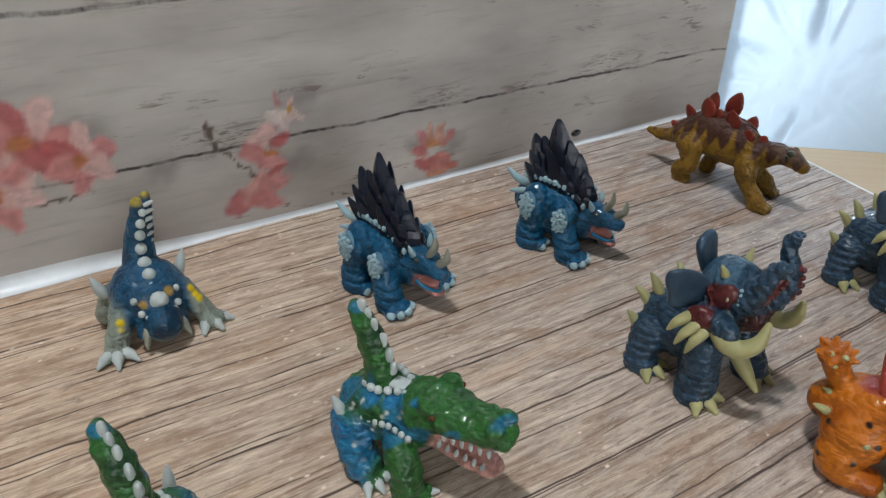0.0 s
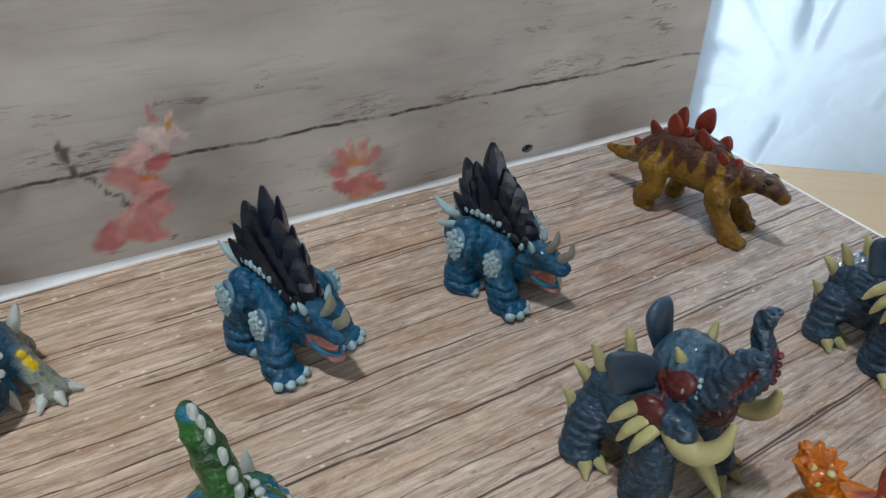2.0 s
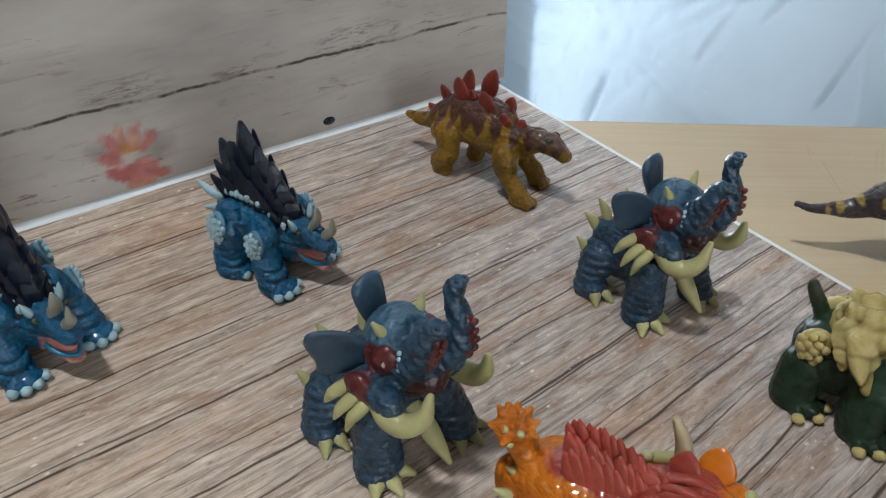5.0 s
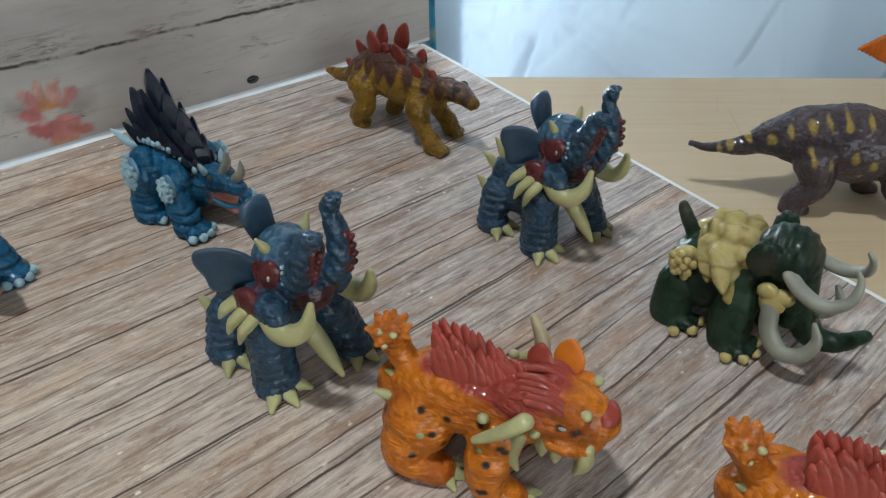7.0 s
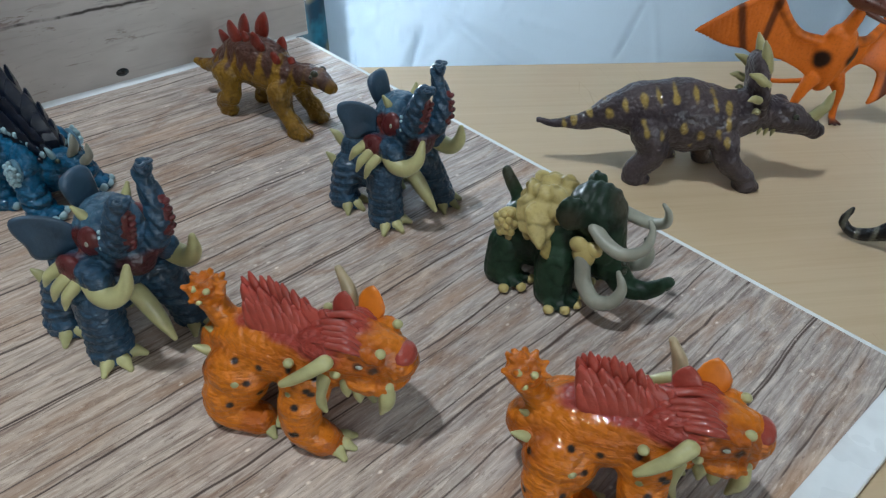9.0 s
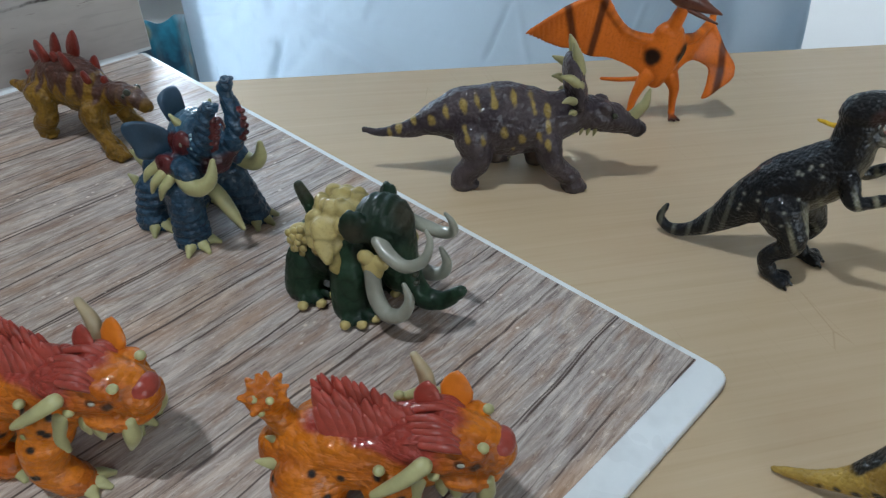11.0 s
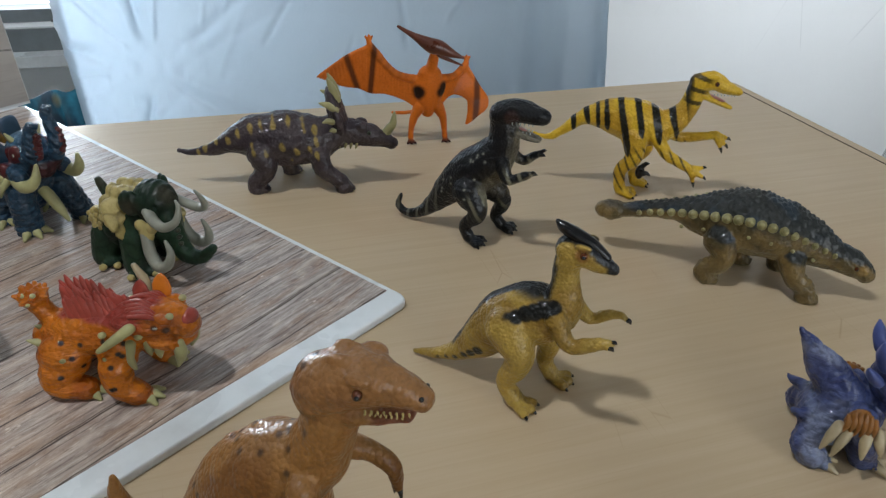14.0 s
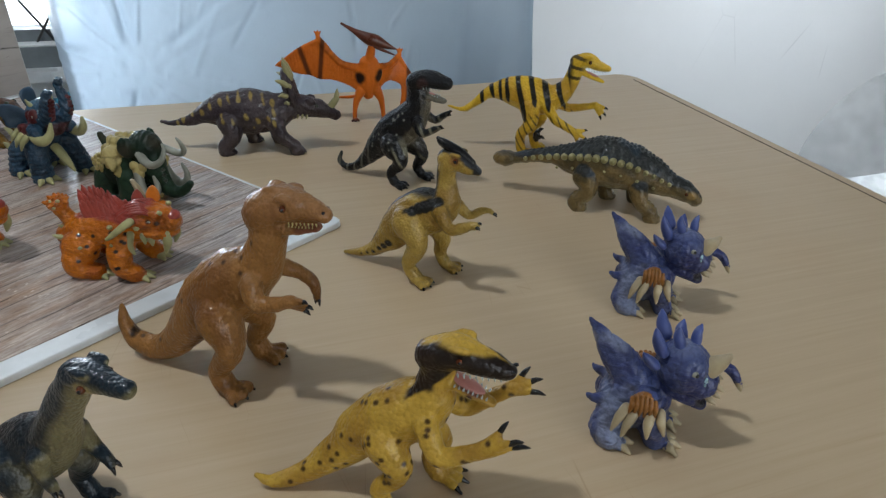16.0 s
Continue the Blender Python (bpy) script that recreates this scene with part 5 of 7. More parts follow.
    for s in (-1, 1):
        t.add("eye", "tusk_grey", lambda bm: ball(bm, (12.2, 10.0 * s, 41.8), (0.5, 0.5, 0.9), seg=8))
    t.add("shoulder_wound", "maroon", lambda bm: ball(bm, (7.5, -14.0, 33.5), (5.0, 2.6, 4.4), (0, 0, 10)), "glossy maroon shoulder patch")
    for dy, pts in ((-0.9, [(16.5, -1.4, 37, 3.0, 2.2), (20.4, -2.4, 45, 2.7, 2.0), (22.6, -2.8, 52, 2.0, 1.6)]), (0.9, [(19, 6.4, 36, 3.0, 2.2), (23.4, 8.2, 44, 2.6, 2.0), (22.6, 8.2, 52, 2.0, 1.6)])):
        lining = t.add("trunk_lining", "maroon", lambda bm: tube(bm, pts, 12), "maroon ridged trunk lining")
        for x, y, z, *_ in spline(pts, 3)[1:]:
            t.add("sucker", "maroon", lambda bm: ball(bm, (x + 1.9, y + 0.6, z), (0.9, 1.3, 1.0), seg=10), under=lining)
    for base in ((24.4, -3.6, 57.5), (20.2, 7.2, 62.5)):
        for s in (-1, 1):
            t.add("nostril_rim", "slate", lambda bm: tube(bm, [(base[0] + 1.0 * math.cos(a), base[1] + s * 1.2 + 1.0 * math.sin(a), base[2] + 0.5, 0.55) for a in np.linspace(0, 6.0, 8)], 6))
    t.add("tusk", "ivory", lambda bm: tube(bm, [(13, -12, 32, 3.4), (17.5, -12.6, 29, 3.5), (22, -11.6, 29, 3.1), (25.5, -9.4, 33, 2.4), (26, -7.8, 39.5, 1.0)], 16))
    t.add("tusk", "ivory", lambda bm: tube(bm, [(14, 11, 31, 3.2), (18.5, 12.8, 28.6, 3.4), (23, 13.4, 29, 3.0), (26, 13.6, 33, 2.4), (26.3, 13.6, 38, 1.1)], 16))
    t.add("jaw_tusk", "ivory", lambda bm: tube(bm, [(11, -1, 22, 2.6), (16, 0, 18, 3.0), (21, 1, 12, 2.5), (26, 1.5, 6.5, 0.9)], 14))
    for b, tip in (((4.5, -15.2, 33.5), (0, -19, 26.5)), ((7.5, -15.6, 31.5), (4, -19.5, 23.5)), ((10.5, -15, 30), (8, -19, 22))):
        t.add("shoulder_claw", "ivory", lambda bm: spike(bm, b, tip, 1.9, (-0.3, -1.0, 0.4), end=0.25))
    for b, tip in (((-13, -6, 28), (-17, -7, 34)), ((-15, -8.5, 24), (-19.5, -10.5, 28.5)), ((-15, -12, 15), (-18.5, -14, 20)), ((-12, 6, 28), (-16, 8, 33)), ((-15, 11, 17), (-18, 14, 21))):
        t.add("back_spike", "ivory", lambda bm: spike(bm, b, tip, 1.85, (0, 0, 0.8), end=0.3))
    for b, tip in (((8, -6, 46.5), (7, -8.5, 51)), ((8, 6.5, 46.5), (7.5, 8.5, 51))):
        t.add("head_spike", "ivory", lambda bm: spike(bm, b, tip, 1.5, end=0.4))
    for i in range(12):
        az, up = radians(-28 - 9 * (i % 3)), radians(-8 + 9 * (i // 3) + 4 * (i % 3))
        at = (8 + 10.3 * math.cos(az) * math.cos(up), 10.5 * math.sin(az) * math.cos(up), 40.5 + 10.1 * math.sin(up))
        t.add("bead", "ice", lambda bm: ball(bm, at, 0.7, seg=8))
    return t


elephant = tusked_elephant()
elephant.place(0.300, 0.114, ON, -86, (0.96, 0.96, 0.97))
elephant.again(0.1925, 0.1165, ON, -81)


def sabre_beast():
    t = Toy("toy_beast", "orange toy beast with a brick red mane sail and ivory tusks", "toy monster", "orange tusked beasts")
    t.limb([(-26, 0, 21, 8.5, 9), (-18, 0, 24, 11.5, 12), (-6, 0, 27, 12, 12), (6, 0, 30, 11, 11.5)])
    t.limb([(4, 0, 33, 10, 10), (12, 0, 36, 10.5, 9.5), (19, 0, 35.5, 9, 8), (24, 0, 34, 6.5, 6.5)])
    t.limb([(16, -7, 29.5, 3.2), (21, -6, 28, 3.2), (25, 0, 27.5, 3.4), (21, 6, 28, 3.2), (16, 7, 29.5, 3.2)])
    t.limb([(-23, 0, 28, 5.4), (-27, 0, 32, 4.0), (-30.5, 0, 37.5, 4.0)])
    t.lump((-31.5, 0, 41), (5.2, 5.2, 4.2))
    r = random.Random(5)
    for i in range(16):
        a, b = i * 2.4, 0.3 + 1.2 * (i / 16)
        tube(t.bm, [(-31.5 + 4.4 * math.sin(b) * math.cos(a), 4.4 * math.sin(b) * math.sin(a), 41 + 3.6 * math.cos(b), 1.7), (-31.5 + 6.6 * math.sin(b) * math.cos(a), 6.6 * math.sin(b) * math.sin(a), 41.5 + 5.8 * math.cos(b), 0.9)], 8)
    toes = []
    for s in (-1, 1):
        t.lump((-19, 9.5 * s, 18), (10, 7.5, 11))
        t.limb([(-21, 12 * s, 12, 7.2), (-20, 13.5 * s, 6, 6.0), (-12, 12.5 * s, 3.4, 5.2)])
        toes += t.toes((-12, 11.5 * s, 2.4), -4 * s, 3, 34, 4.2, 2.1)
        t.lump((2, 9.5 * s, 23), (7.5, 6, 10))
        t.limb([(1.5, 12 * s, 18, 6.2), (2.5, 13.5 * s, 9, 5.6), (8, 12.5 * s, 3.4, 5.4)])
        toes += t.toes((9, 11.5 * s, 2.4), -4 * s, 3, 34, 4.2, 2.1)
        t.lump((19.5, 6.5 * s, 41), (3.4, 2.6, 2.2), (0, 20, 0))
    t.limb([(18, 0, 41, 5, 3), (23, 0, 40, 4.4, 3)])

    def relief(P, N):
        mane = step(37, 41, P[:, 2]) * step(-14, -6, P[:, 0]) * step(20, 14, P[:, 0])
        folds = step(19, 21, P[:, 0]) * np.sin(P[:, 0] * 2.6 + 0.5 * P[:, 2])
        return 0.45 * mane * np.sin(np.abs(P[:, 1]) * 1.7 + P[:, 0] * 0.5 + wob(P, 0.25, 41, 1)) + 0.3 * folds * step(4, 6, np.abs(P[:, 1])) + 0.22 * wob(P, 0.4, 42, 2)

    def paint(P, N):
        c = over(flat(P, "bd6a14"), step(-0.1, 0.9, wob(P, 0.18, 43)), rgb("a2530f"))
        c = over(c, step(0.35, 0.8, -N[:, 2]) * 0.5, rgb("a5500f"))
        edge = 34.0 + 1.6 * wob(P, 0.25, 44, 2) + 2.0 * step(6, 12, P[:, 0]) - 3.0 * step(-6, 2, P[:, 0]) + 1.2 * np.abs(P[:, 1]) * 0.3
        mane = step(-0.8, 1.2, P[:, 2] - edge) * step(-25, -20, P[:, 0]) * step(20, 15, P[:, 0] + 0.6 * np.abs(P[:, 1]))
        c = over(c, mane, rgb("8f382d"))
        spots = scatter(P, 34, 46, (P[:, 2] < 33) & (np.abs(P[:, 1]) > 6) & (P[:, 0] < 8) & (P[:, 2] > 4))
        c = over(c, blobs(P, spots, 1.15, 0.35), rgb("1d1512"))
        face = blobs(P, [(17, -8.8, 38), (17, 8.8, 38), (20.5, -7.5, 36.5), (20.5, 7.5, 36.5), (15, -9.5, 41), (12, 9.5, 40)], [1.3, 1.3, 1.6, 1.6, 1.1, 1.1], 0.5)
        c = over(c, face * 0.9, rgb("20140e"))
        return over(c, step(26, 24, P[:, 2]) * step(17, 19, P[:, 0]), rgb("7a2f1d"))

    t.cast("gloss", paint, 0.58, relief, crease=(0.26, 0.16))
    t.claws(toes, "ivory", 3.4, 2.2, "toe_claw", drop=0.3)
    # The mane stands up as a ribbed sail.
    sail = t.add("mane_sail", "brick", lambda bm: tube(bm, [(-15, 0, 33, 3.0, 4), (-11, 0, 38, 2.6, 7), (-4, 0, 40, 2.4, 7.5), (2, 0, 39, 2.2, 6), (6, 0, 37, 1.8, 3.5)], 16), "brick red ribbed mane sail")
    r = random.Random(31)
    for row, (out, drop) in enumerate(((0.0, 0.0), (2.2, 3.5), (-2.2, 3.5), (3.6, 8.0), (-3.6, 8.0))):
        for i in range(11):
            f = (i + 0.5 * (row % 2)) / 10.5
            crest = 55 - 15 * max(0.0, f - 0.25) ** 1.2 - 14 * max(0.0, 0.12 - f) - drop + r.uniform(-1.3, 1.3)
            b, tip = (-13 + 18 * f, out * 1.25, 33 + 2 * f - 0.3 * drop), (-19 + 25 * f + r.uniform(-0.9, 0.9), out * 0.75, crest)
            t.add("mane_rib", "brick", lambda bm: leaf(bm, b, tip, 5.2 + r.uniform(0, 1.6), 3.6, (0.35, 1, 0.2 * out)), under=sail)
    for s in (-1, 1):
        for i in range(5):
            t.add("mane_lock", "brick", lambda bm: tube(bm, [(4 + i, s * (1.2 + 1.5 * i), 43.4 - 0.5 * i, 1.1), (10 + i, s * (2 + 1.5 * i), 45.6 - 0.6 * i, 1.3), (15.5 + 0.4 * i, s * (2.4 + 1.3 * i), 43.6 - 0.5 * i, 0.6)], 8))
    t.add("ear", "orange", lambda bm: leaf(bm, (14, 7, 42), (13.5, 9.5, 52), 8.5, 3.0, (0.2, 1, 0)), "pointed orange ear")
    t.add("ear", "brick", lambda bm: leaf(bm, (7.5, 4, 42), (7, 6, 50.5), 7.5, 3.0, (0.2, 1, 0)), "brick red ear tuft")
    t.add("nose", "brick", lambda bm: ball(bm, (26.0, 0, 37.4), (3.6, 4.6, 4.2)), "round red nose")
    for s in (-1, 1):
        t.add("eye", "tusk_grey", lambda bm: ball(bm, (17.4, 8.9 * s, 37.9), (1.0, 0.7, 0.55), seg=10))
        t.add("shoulder_tusk", "ivory", lambda bm: tube(bm, [(9, 11.0 * s, 38.5, 2.3), (5.5, 13.4 * s, 35.5, 2.0), (1, 14.6 * s, 31, 1.6), (-1.5, 15 * s, 28.6, 1.1)], 12))
        t.add("jaw_tusk", "ivory", lambda bm: tube(bm, [(8, 10 * s, 30, 2.0), (7, 11.5 * s, 23, 2.0), (9, 12 * s, 17.5, 0.8)], 12))
        t.add("sabre_tooth", "ivory", lambda bm: tube(bm, [(23.5, 5.6 * s, 28.5, 2.2), (24, 6.2 * s, 22, 2.3), (22.5, 6.2 * s, 15.5, 0.7)], 12))
        for x, z in ((13.5, 27), (17.0, 26)):
            t.add("tooth", "ivory", lambda bm: spike(bm, (x, 8.2 * s, z + 1.5), (x + 0.4, 8.6 * s, z - 4.2), 1.9, end=0.3))
        for x, y, z in ((11.5, 10.4, 34), (-1, 11.8, 34.5), (-16, 14.8, 21.5), (22, 6, 42.5), (0, 14, 24)):
            t.add("knob", "ivory", lambda bm: ball(bm, (x, y * s, z), 1.5, seg=10))
        t.add("rump_spike", "ivory", lambda bm: spike(bm, (-26, 7 * s, 22), (-32, 9 * s, 25), 1.8))
        t.add("rump_spike", "ivory", lambda bm: spike(bm, (-26, 3 * s, 26), (-31, 4 * s, 29), 1.5))
    for x, y, z in ((-33, -3.5, 44.5), (-29, -3.5, 45), (-34, 2, 43), (-31, -4.8, 41)):
        t.add("knob", "ivory", lambda bm: ball(bm, (x, y, z), 1.1, seg=8))
    t.add("crest_horn", "horn_beige", lambda bm: tube(bm, [(7, 10, 39, 2.2), (5.5, 11.5, 46, 2.0), (2.5, 12, 53, 1.1)], 12))
    return t


beast = sabre_beast()
beast.place(0.2160, 0.0485, ON, -64, (0.97, 0.96, 0.78))
beast.again(0.2585, -0.0265, ON, -59)


def mammoth():
    t = Toy("toy_mammoth", "dark green toy mammoth with cream fur and curled grey tusks", "toy monster")
    t.lump((-8, 0, 18), (14, 13, 14))
    t.lump((3, 0, 21), (12, 12.5, 14))
    t.lump((13.5, 0, 35), (10.5, 10.2, 10.5))
    t.limb([(15, 0, 33, 9), (18, 0, 24, 8), (20, 0, 16, 6.5)])
    t.limb([(22, 0, 22, 5), (25.5, 0, 13, 4.8), (31, 1, 9.5, 4.0), (37, 2, 11, 3.2), (42.5, 3, 16.5, 2.2)])
    t.limb([(-16, 0, 27, 2.6), (-19, 0, 32, 2.8), (-22.5, 0, 37, 2.0)])
    t.lump((8.5, -10.5, 37), (5.5, 2.4, 6.5), (0, 0, 24), True)
    toes = []
    for s in (-1, 1):
        t.limb([(-14, 8 * s, 14, 7.5), (-14, 10.5 * s, 4, 7)])
        toes += t.toes((-12, 10.5 * s, 2.4), 24 * s, 3, 42, 7.8, 2.2)
        t.limb([(5, 8.5 * s, 16, 7.5), (6.5, 10 * s, 4, 7)])
        toes += t.toes((7.5, 10 * s, 2.4), 20 * s, 4, 36, 8.0, 2.3)

    def paint(P, N):
        c = over(flat(P, "263a2a"), step(-0.2, 0.8, wob(P, 0.2, 51)), rgb("1b2b20"))
        c = over(c, blobs(P, [(22, 0, 41), (9, -12.5, 36), (-21, 0, 36)], [5.0, 3.6, 4], 3.0) * 0.6, rgb("453e33"))
        return c

    t.cast("smooth", paint, 0.65, lambda P, N: 0.28 * step(37, 41, P[:, 2]) * step(4, 8, P[:, 0]) * np.sin(P[:, 0] * 1.7 + 0.3 * P[:, 1] + wob(P, 0.2, 52, 1)) + 0.22 * wob(P, 0.35, 53, 2))
    for ends, a in toes:
        t.add("toe_nail", "cream", lambda bm: ball(bm, (ends[0] + 1.2 * math.cos(a), ends[1] + 1.2 * math.sin(a), ends[2] + 0.1), (2.0, 2.0, 1.7), seg=12), "cream toe nail")
    # The fur saddle is one moulded mass of overlapping locks.
    t.bm = bmesh.new()
    t.lump((-3, 0, 29.5), (11.5, 12.2, 9.0))
    t.lump((-8, 0, 32.5), (6.5, 8.5, 5))
    t.lump((3, 0, 33.5), (6.5, 9, 5.6))
    for s in (-1, 1):
        t.limb([(-2, 10 * s, 33, 6, 2.6), (1, 12.6 * s, 27, 5.2, 2.0), (3, 13.2 * s, 21.5, 3.6, 1.5), (4.5, 13.0 * s, 18, 1.2, 0.9)])
        t.limb([(-9, 8.5 * s, 33, 4, 2.4), (-6, 12.0 * s, 28, 4.2, 2.0), (-4, 13.0 * s, 24, 2.4, 1.4)])
        for x, y, z, r in ((-9, 4, 36.5, 3.2), (-4, 6, 37.5, 3.4), (1, 5, 38.5, 3.4), (-6, 9.5, 32.5, 3.2), (3, 8.5, 34, 3.0), (-1, 10.5, 31, 3.2)):
            t.lump((x, y * s, z), (r * 1.3, r, r * 0.8), (0, 24, 20 * s))

    def furrows(P, N):
        return 0.35 * np.sin(P[:, 0] * 0.6 + 0.35 * P[:, 2] + 1.5 * wob(P, 0.16, 56, 2)) * step(-0.2, 0.5, N[:, 2] + np.abs(N[:, 1])) + 0.3 * wob(P, 0.45, 57, 2)

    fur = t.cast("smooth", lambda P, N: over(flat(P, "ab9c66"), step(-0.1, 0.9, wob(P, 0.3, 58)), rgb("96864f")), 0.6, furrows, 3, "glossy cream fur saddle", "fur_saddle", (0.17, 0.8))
    for s in (-1, 1):
        rump = t.add("rump_patch", "cream", lambda bm: ball(bm, (-14, 10.2 * s, 24), (5.2, 3.2, 6.2), (0, 12, -14 * s)), "knobbly cream rump patch")
        for i in range(12):
            q, w = math.sqrt((i + 0.5) / 12), i * 2.4
            x, z = -14 + 4.6 * q * math.cos(w), 24 + 5.4 * q * math.sin(w)
            t.add("knob", "cream", lambda bm: ball(bm, (x, s * (13.4 - 1.3 * q * q), z), (1.5, 1.1, 1.5), seg=10), under=rump)
        t.add("lip_patch", "cream", lambda bm: (ball(bm, (15.4, 10.0 * s, 23.4), (4.2, 2.6, 5.0), (0, -10, 0)), ball(bm, (13.2, 10.4 * s, 26.6), (3.4, 2.3, 3.0)), ball(bm, (18.0, 9.4 * s, 26.0), (3.4, 2.3, 2.8))), "cream cheek patch")
        t.add("tusk", "tusk_grey", lambda bm: tube(bm, [(17, 8.5 * s, 34, 2.8, 1.8), (22, 10.5 * s, 31.5, 2.7, 2.2), (29, 11.5 * s, 30.5, 2.2), (34.5, 9.5 * s, 34, 1.8), (35, 7 * s, 39.5, 1.2), (33, 6 * s, 42.5, 0.6)], 14))
        t.add("lower_tusk", "tusk_grey", lambda bm: tube(bm, [(15.5, 10.5 * s, 22, 2.8), (18, 12 * s, 14, 2.9), (23.5, 13.5 * s, 9.5, 2.8), (29.5, 13.5 * s, 12, 2.4), (31.5, 12.5 * s, 18, 1.8), (29, 12 * s, 23.5, 0.8)], 14))
    for i in range(4):
        t.add("trunk_bump", "olive_dark", lambda bm: ball(bm, (27.0 + 0.4 * i, -2.0, 24 - 3.4 * i), (1.2, 1.4, 1.2), seg=10))
    t.add("eye", "black", lambda bm: ball(bm, (18, -9.0, 30), 0.9, seg=8))
    return t


mammoth().place(0.311, 0.0405, ON, -80, (0.94, 0.94, 0.95))


# ---------------------------------------------------------------- dinosaurs and monsters on the table
def styracosaur():
    t = Toy("toy_styracosaurus", "purple brown toy styracosaurus with yellow marks and green-grey horns", "toy dinosaur", "dinosaur figures")
    t.limb([(-68, 0, 20, 1.3), (-60, 0, 19, 2.4), (-49, 0, 21, 3.6), (-37, 0, 26, 7.5, 8), (-24, 0, 28, 12, 13), (-9, 0, 27, 14.5, 16), (7, 0, 27, 13, 14), (18, 0, 30, 9.5, 10)])
    t.limb([(17, 0, 32, 8, 9), (28, 0, 31, 7.6, 7.4), (38, 0, 29, 6.4, 6.4), (46, 0, 26.5, 4.6, 5.2), (51, 0, 24, 2.8, 4)])
    t.lump((20.5, 0, 42.5), (4.6, 11.5, 16), (0, -16, 0))
    t.limb([(-22, -10, 22, 8), (-19, -12, 14, 6), (-25, -12, 6, 5), (-25, -12, 2.5, 5.4)])
    t.limb([(-18, 10, 22, 8), (-11, 12, 14, 6), (-9, 12.5, 6, 5), (-8, 12.5, 2.5, 5.4)])
    t.limb([(10, -10, 21, 6.5), (13, -12, 13, 5.2), (21, -12, 6, 4.6), (23, -12, 2.5, 5.0)])
    t.limb([(8, 9.5, 21, 6.5), (7, 11, 13, 5.2), (9, 11, 6, 4.6), (10, 11, 2.5, 5.0)])
    t.lump((34, -5.0, 35.5), (3.6, 2.2, 2.4), (0, 10, 0), True)
    toes = []
    for f in ((-23, -12), (-6, 12.5), (25, -12), (12, 11)):
        toes += t.toes((*f, 2.2), 0, 3, 36, 3.2, 1.9)

    def relief(P, N):
        return 0.42 * wob(P, 0.42, 61, 3) + 0.35 * np.maximum(0, wob(P, 0.8, 62, 1)) * step(20, 30, P[:, 2])

    marks = [(x, -14, z) for x, z in ((-40, 29), (-33, 32), (-27, 36), (-21, 38), (-14, 39), (-6, 40), (2, 38), (8, 36), (-25, 26), (-18, 24), (-9, 27), (-2, 25), (5, 27), (9, 30), (10, 22), (-5, 19), (-47, 26), (-53, 22), (-57, 20))]
    marks += [(x, 14, z) for x, _, z in marks]

    def paint(P, N):
        c = over(flat(P, "453c3e"), step(-0.2, 0.8, wob(P, 0.25, 63)), rgb("352d31"))
        d = np.full(len(P), 9.0)
        for x, y, z in marks:
            side = (np.sign(P[:, 1]) == np.sign(y)) | (np.abs(P[:, 1]) < 2)
            e = np.hypot((P[:, 0] - x + 0.25 * (P[:, 2] - z)) / 0.8, (P[:, 2] - z) / 1.5) + 0.75 * wob(P, 0.7, 64, 2)
            d = np.where(side, np.minimum(d, e), d)
        c = over(c, 1 - step(1.0, 1.9, d), rgb("8f7a42"))
        return over(c, step(15, 11, P[:, 2]) * step(10, 7, np.abs(P[:, 1])) * 0.6, rgb("6a5a4a"))

    t.cast("skin", paint, 0.7, relief)
    t.claws(toes, "stud", 1.4, 1.3, "toe_nail", drop=0.3)
    for s in (-1, 1):
        for b, tip, r in (((20.5, 3.5, 51), (16, 4.5, 63), 2.5), ((20, 8.6, 47), (11.5, 10.5, 51.5), 2.1), ((18, 11, 41), (13, 13.4, 41.5), 1.7), ((19, 11.2, 36), (16.5, 12.6, 36), 1.3)):
            t.add("frill_horn", "stud", lambda bm: spike(bm, (b[0], b[1] * s, b[2]), (tip[0], tip[1] * s, tip[2]), r, (0, 0, 0.8)), "green-grey frill horn")
        for i in range(4):
            t.add("cheek_spike", "stud", lambda bm: spike(bm, (22 + 3 * i, s * (5.6 - i * 0.3), 26.4 - 0.3 * i), (21.4 + 3 * i, s * (6.2 - i * 0.3), 23.6 - 0.3 * i), 0.9))
    t.add("nose_horn", "stud", lambda bm: spike(bm, (47.5, 0, 30), (52.5, 0, 42.5), 2.6, (1.6, 0, -0.6)), "green-grey nose horn")
    t.eye((38, 6.2, 32.5), 1.3, "olive_dark")
    return t


styracosaur().place(0.422, 0.049, TAB, -48)


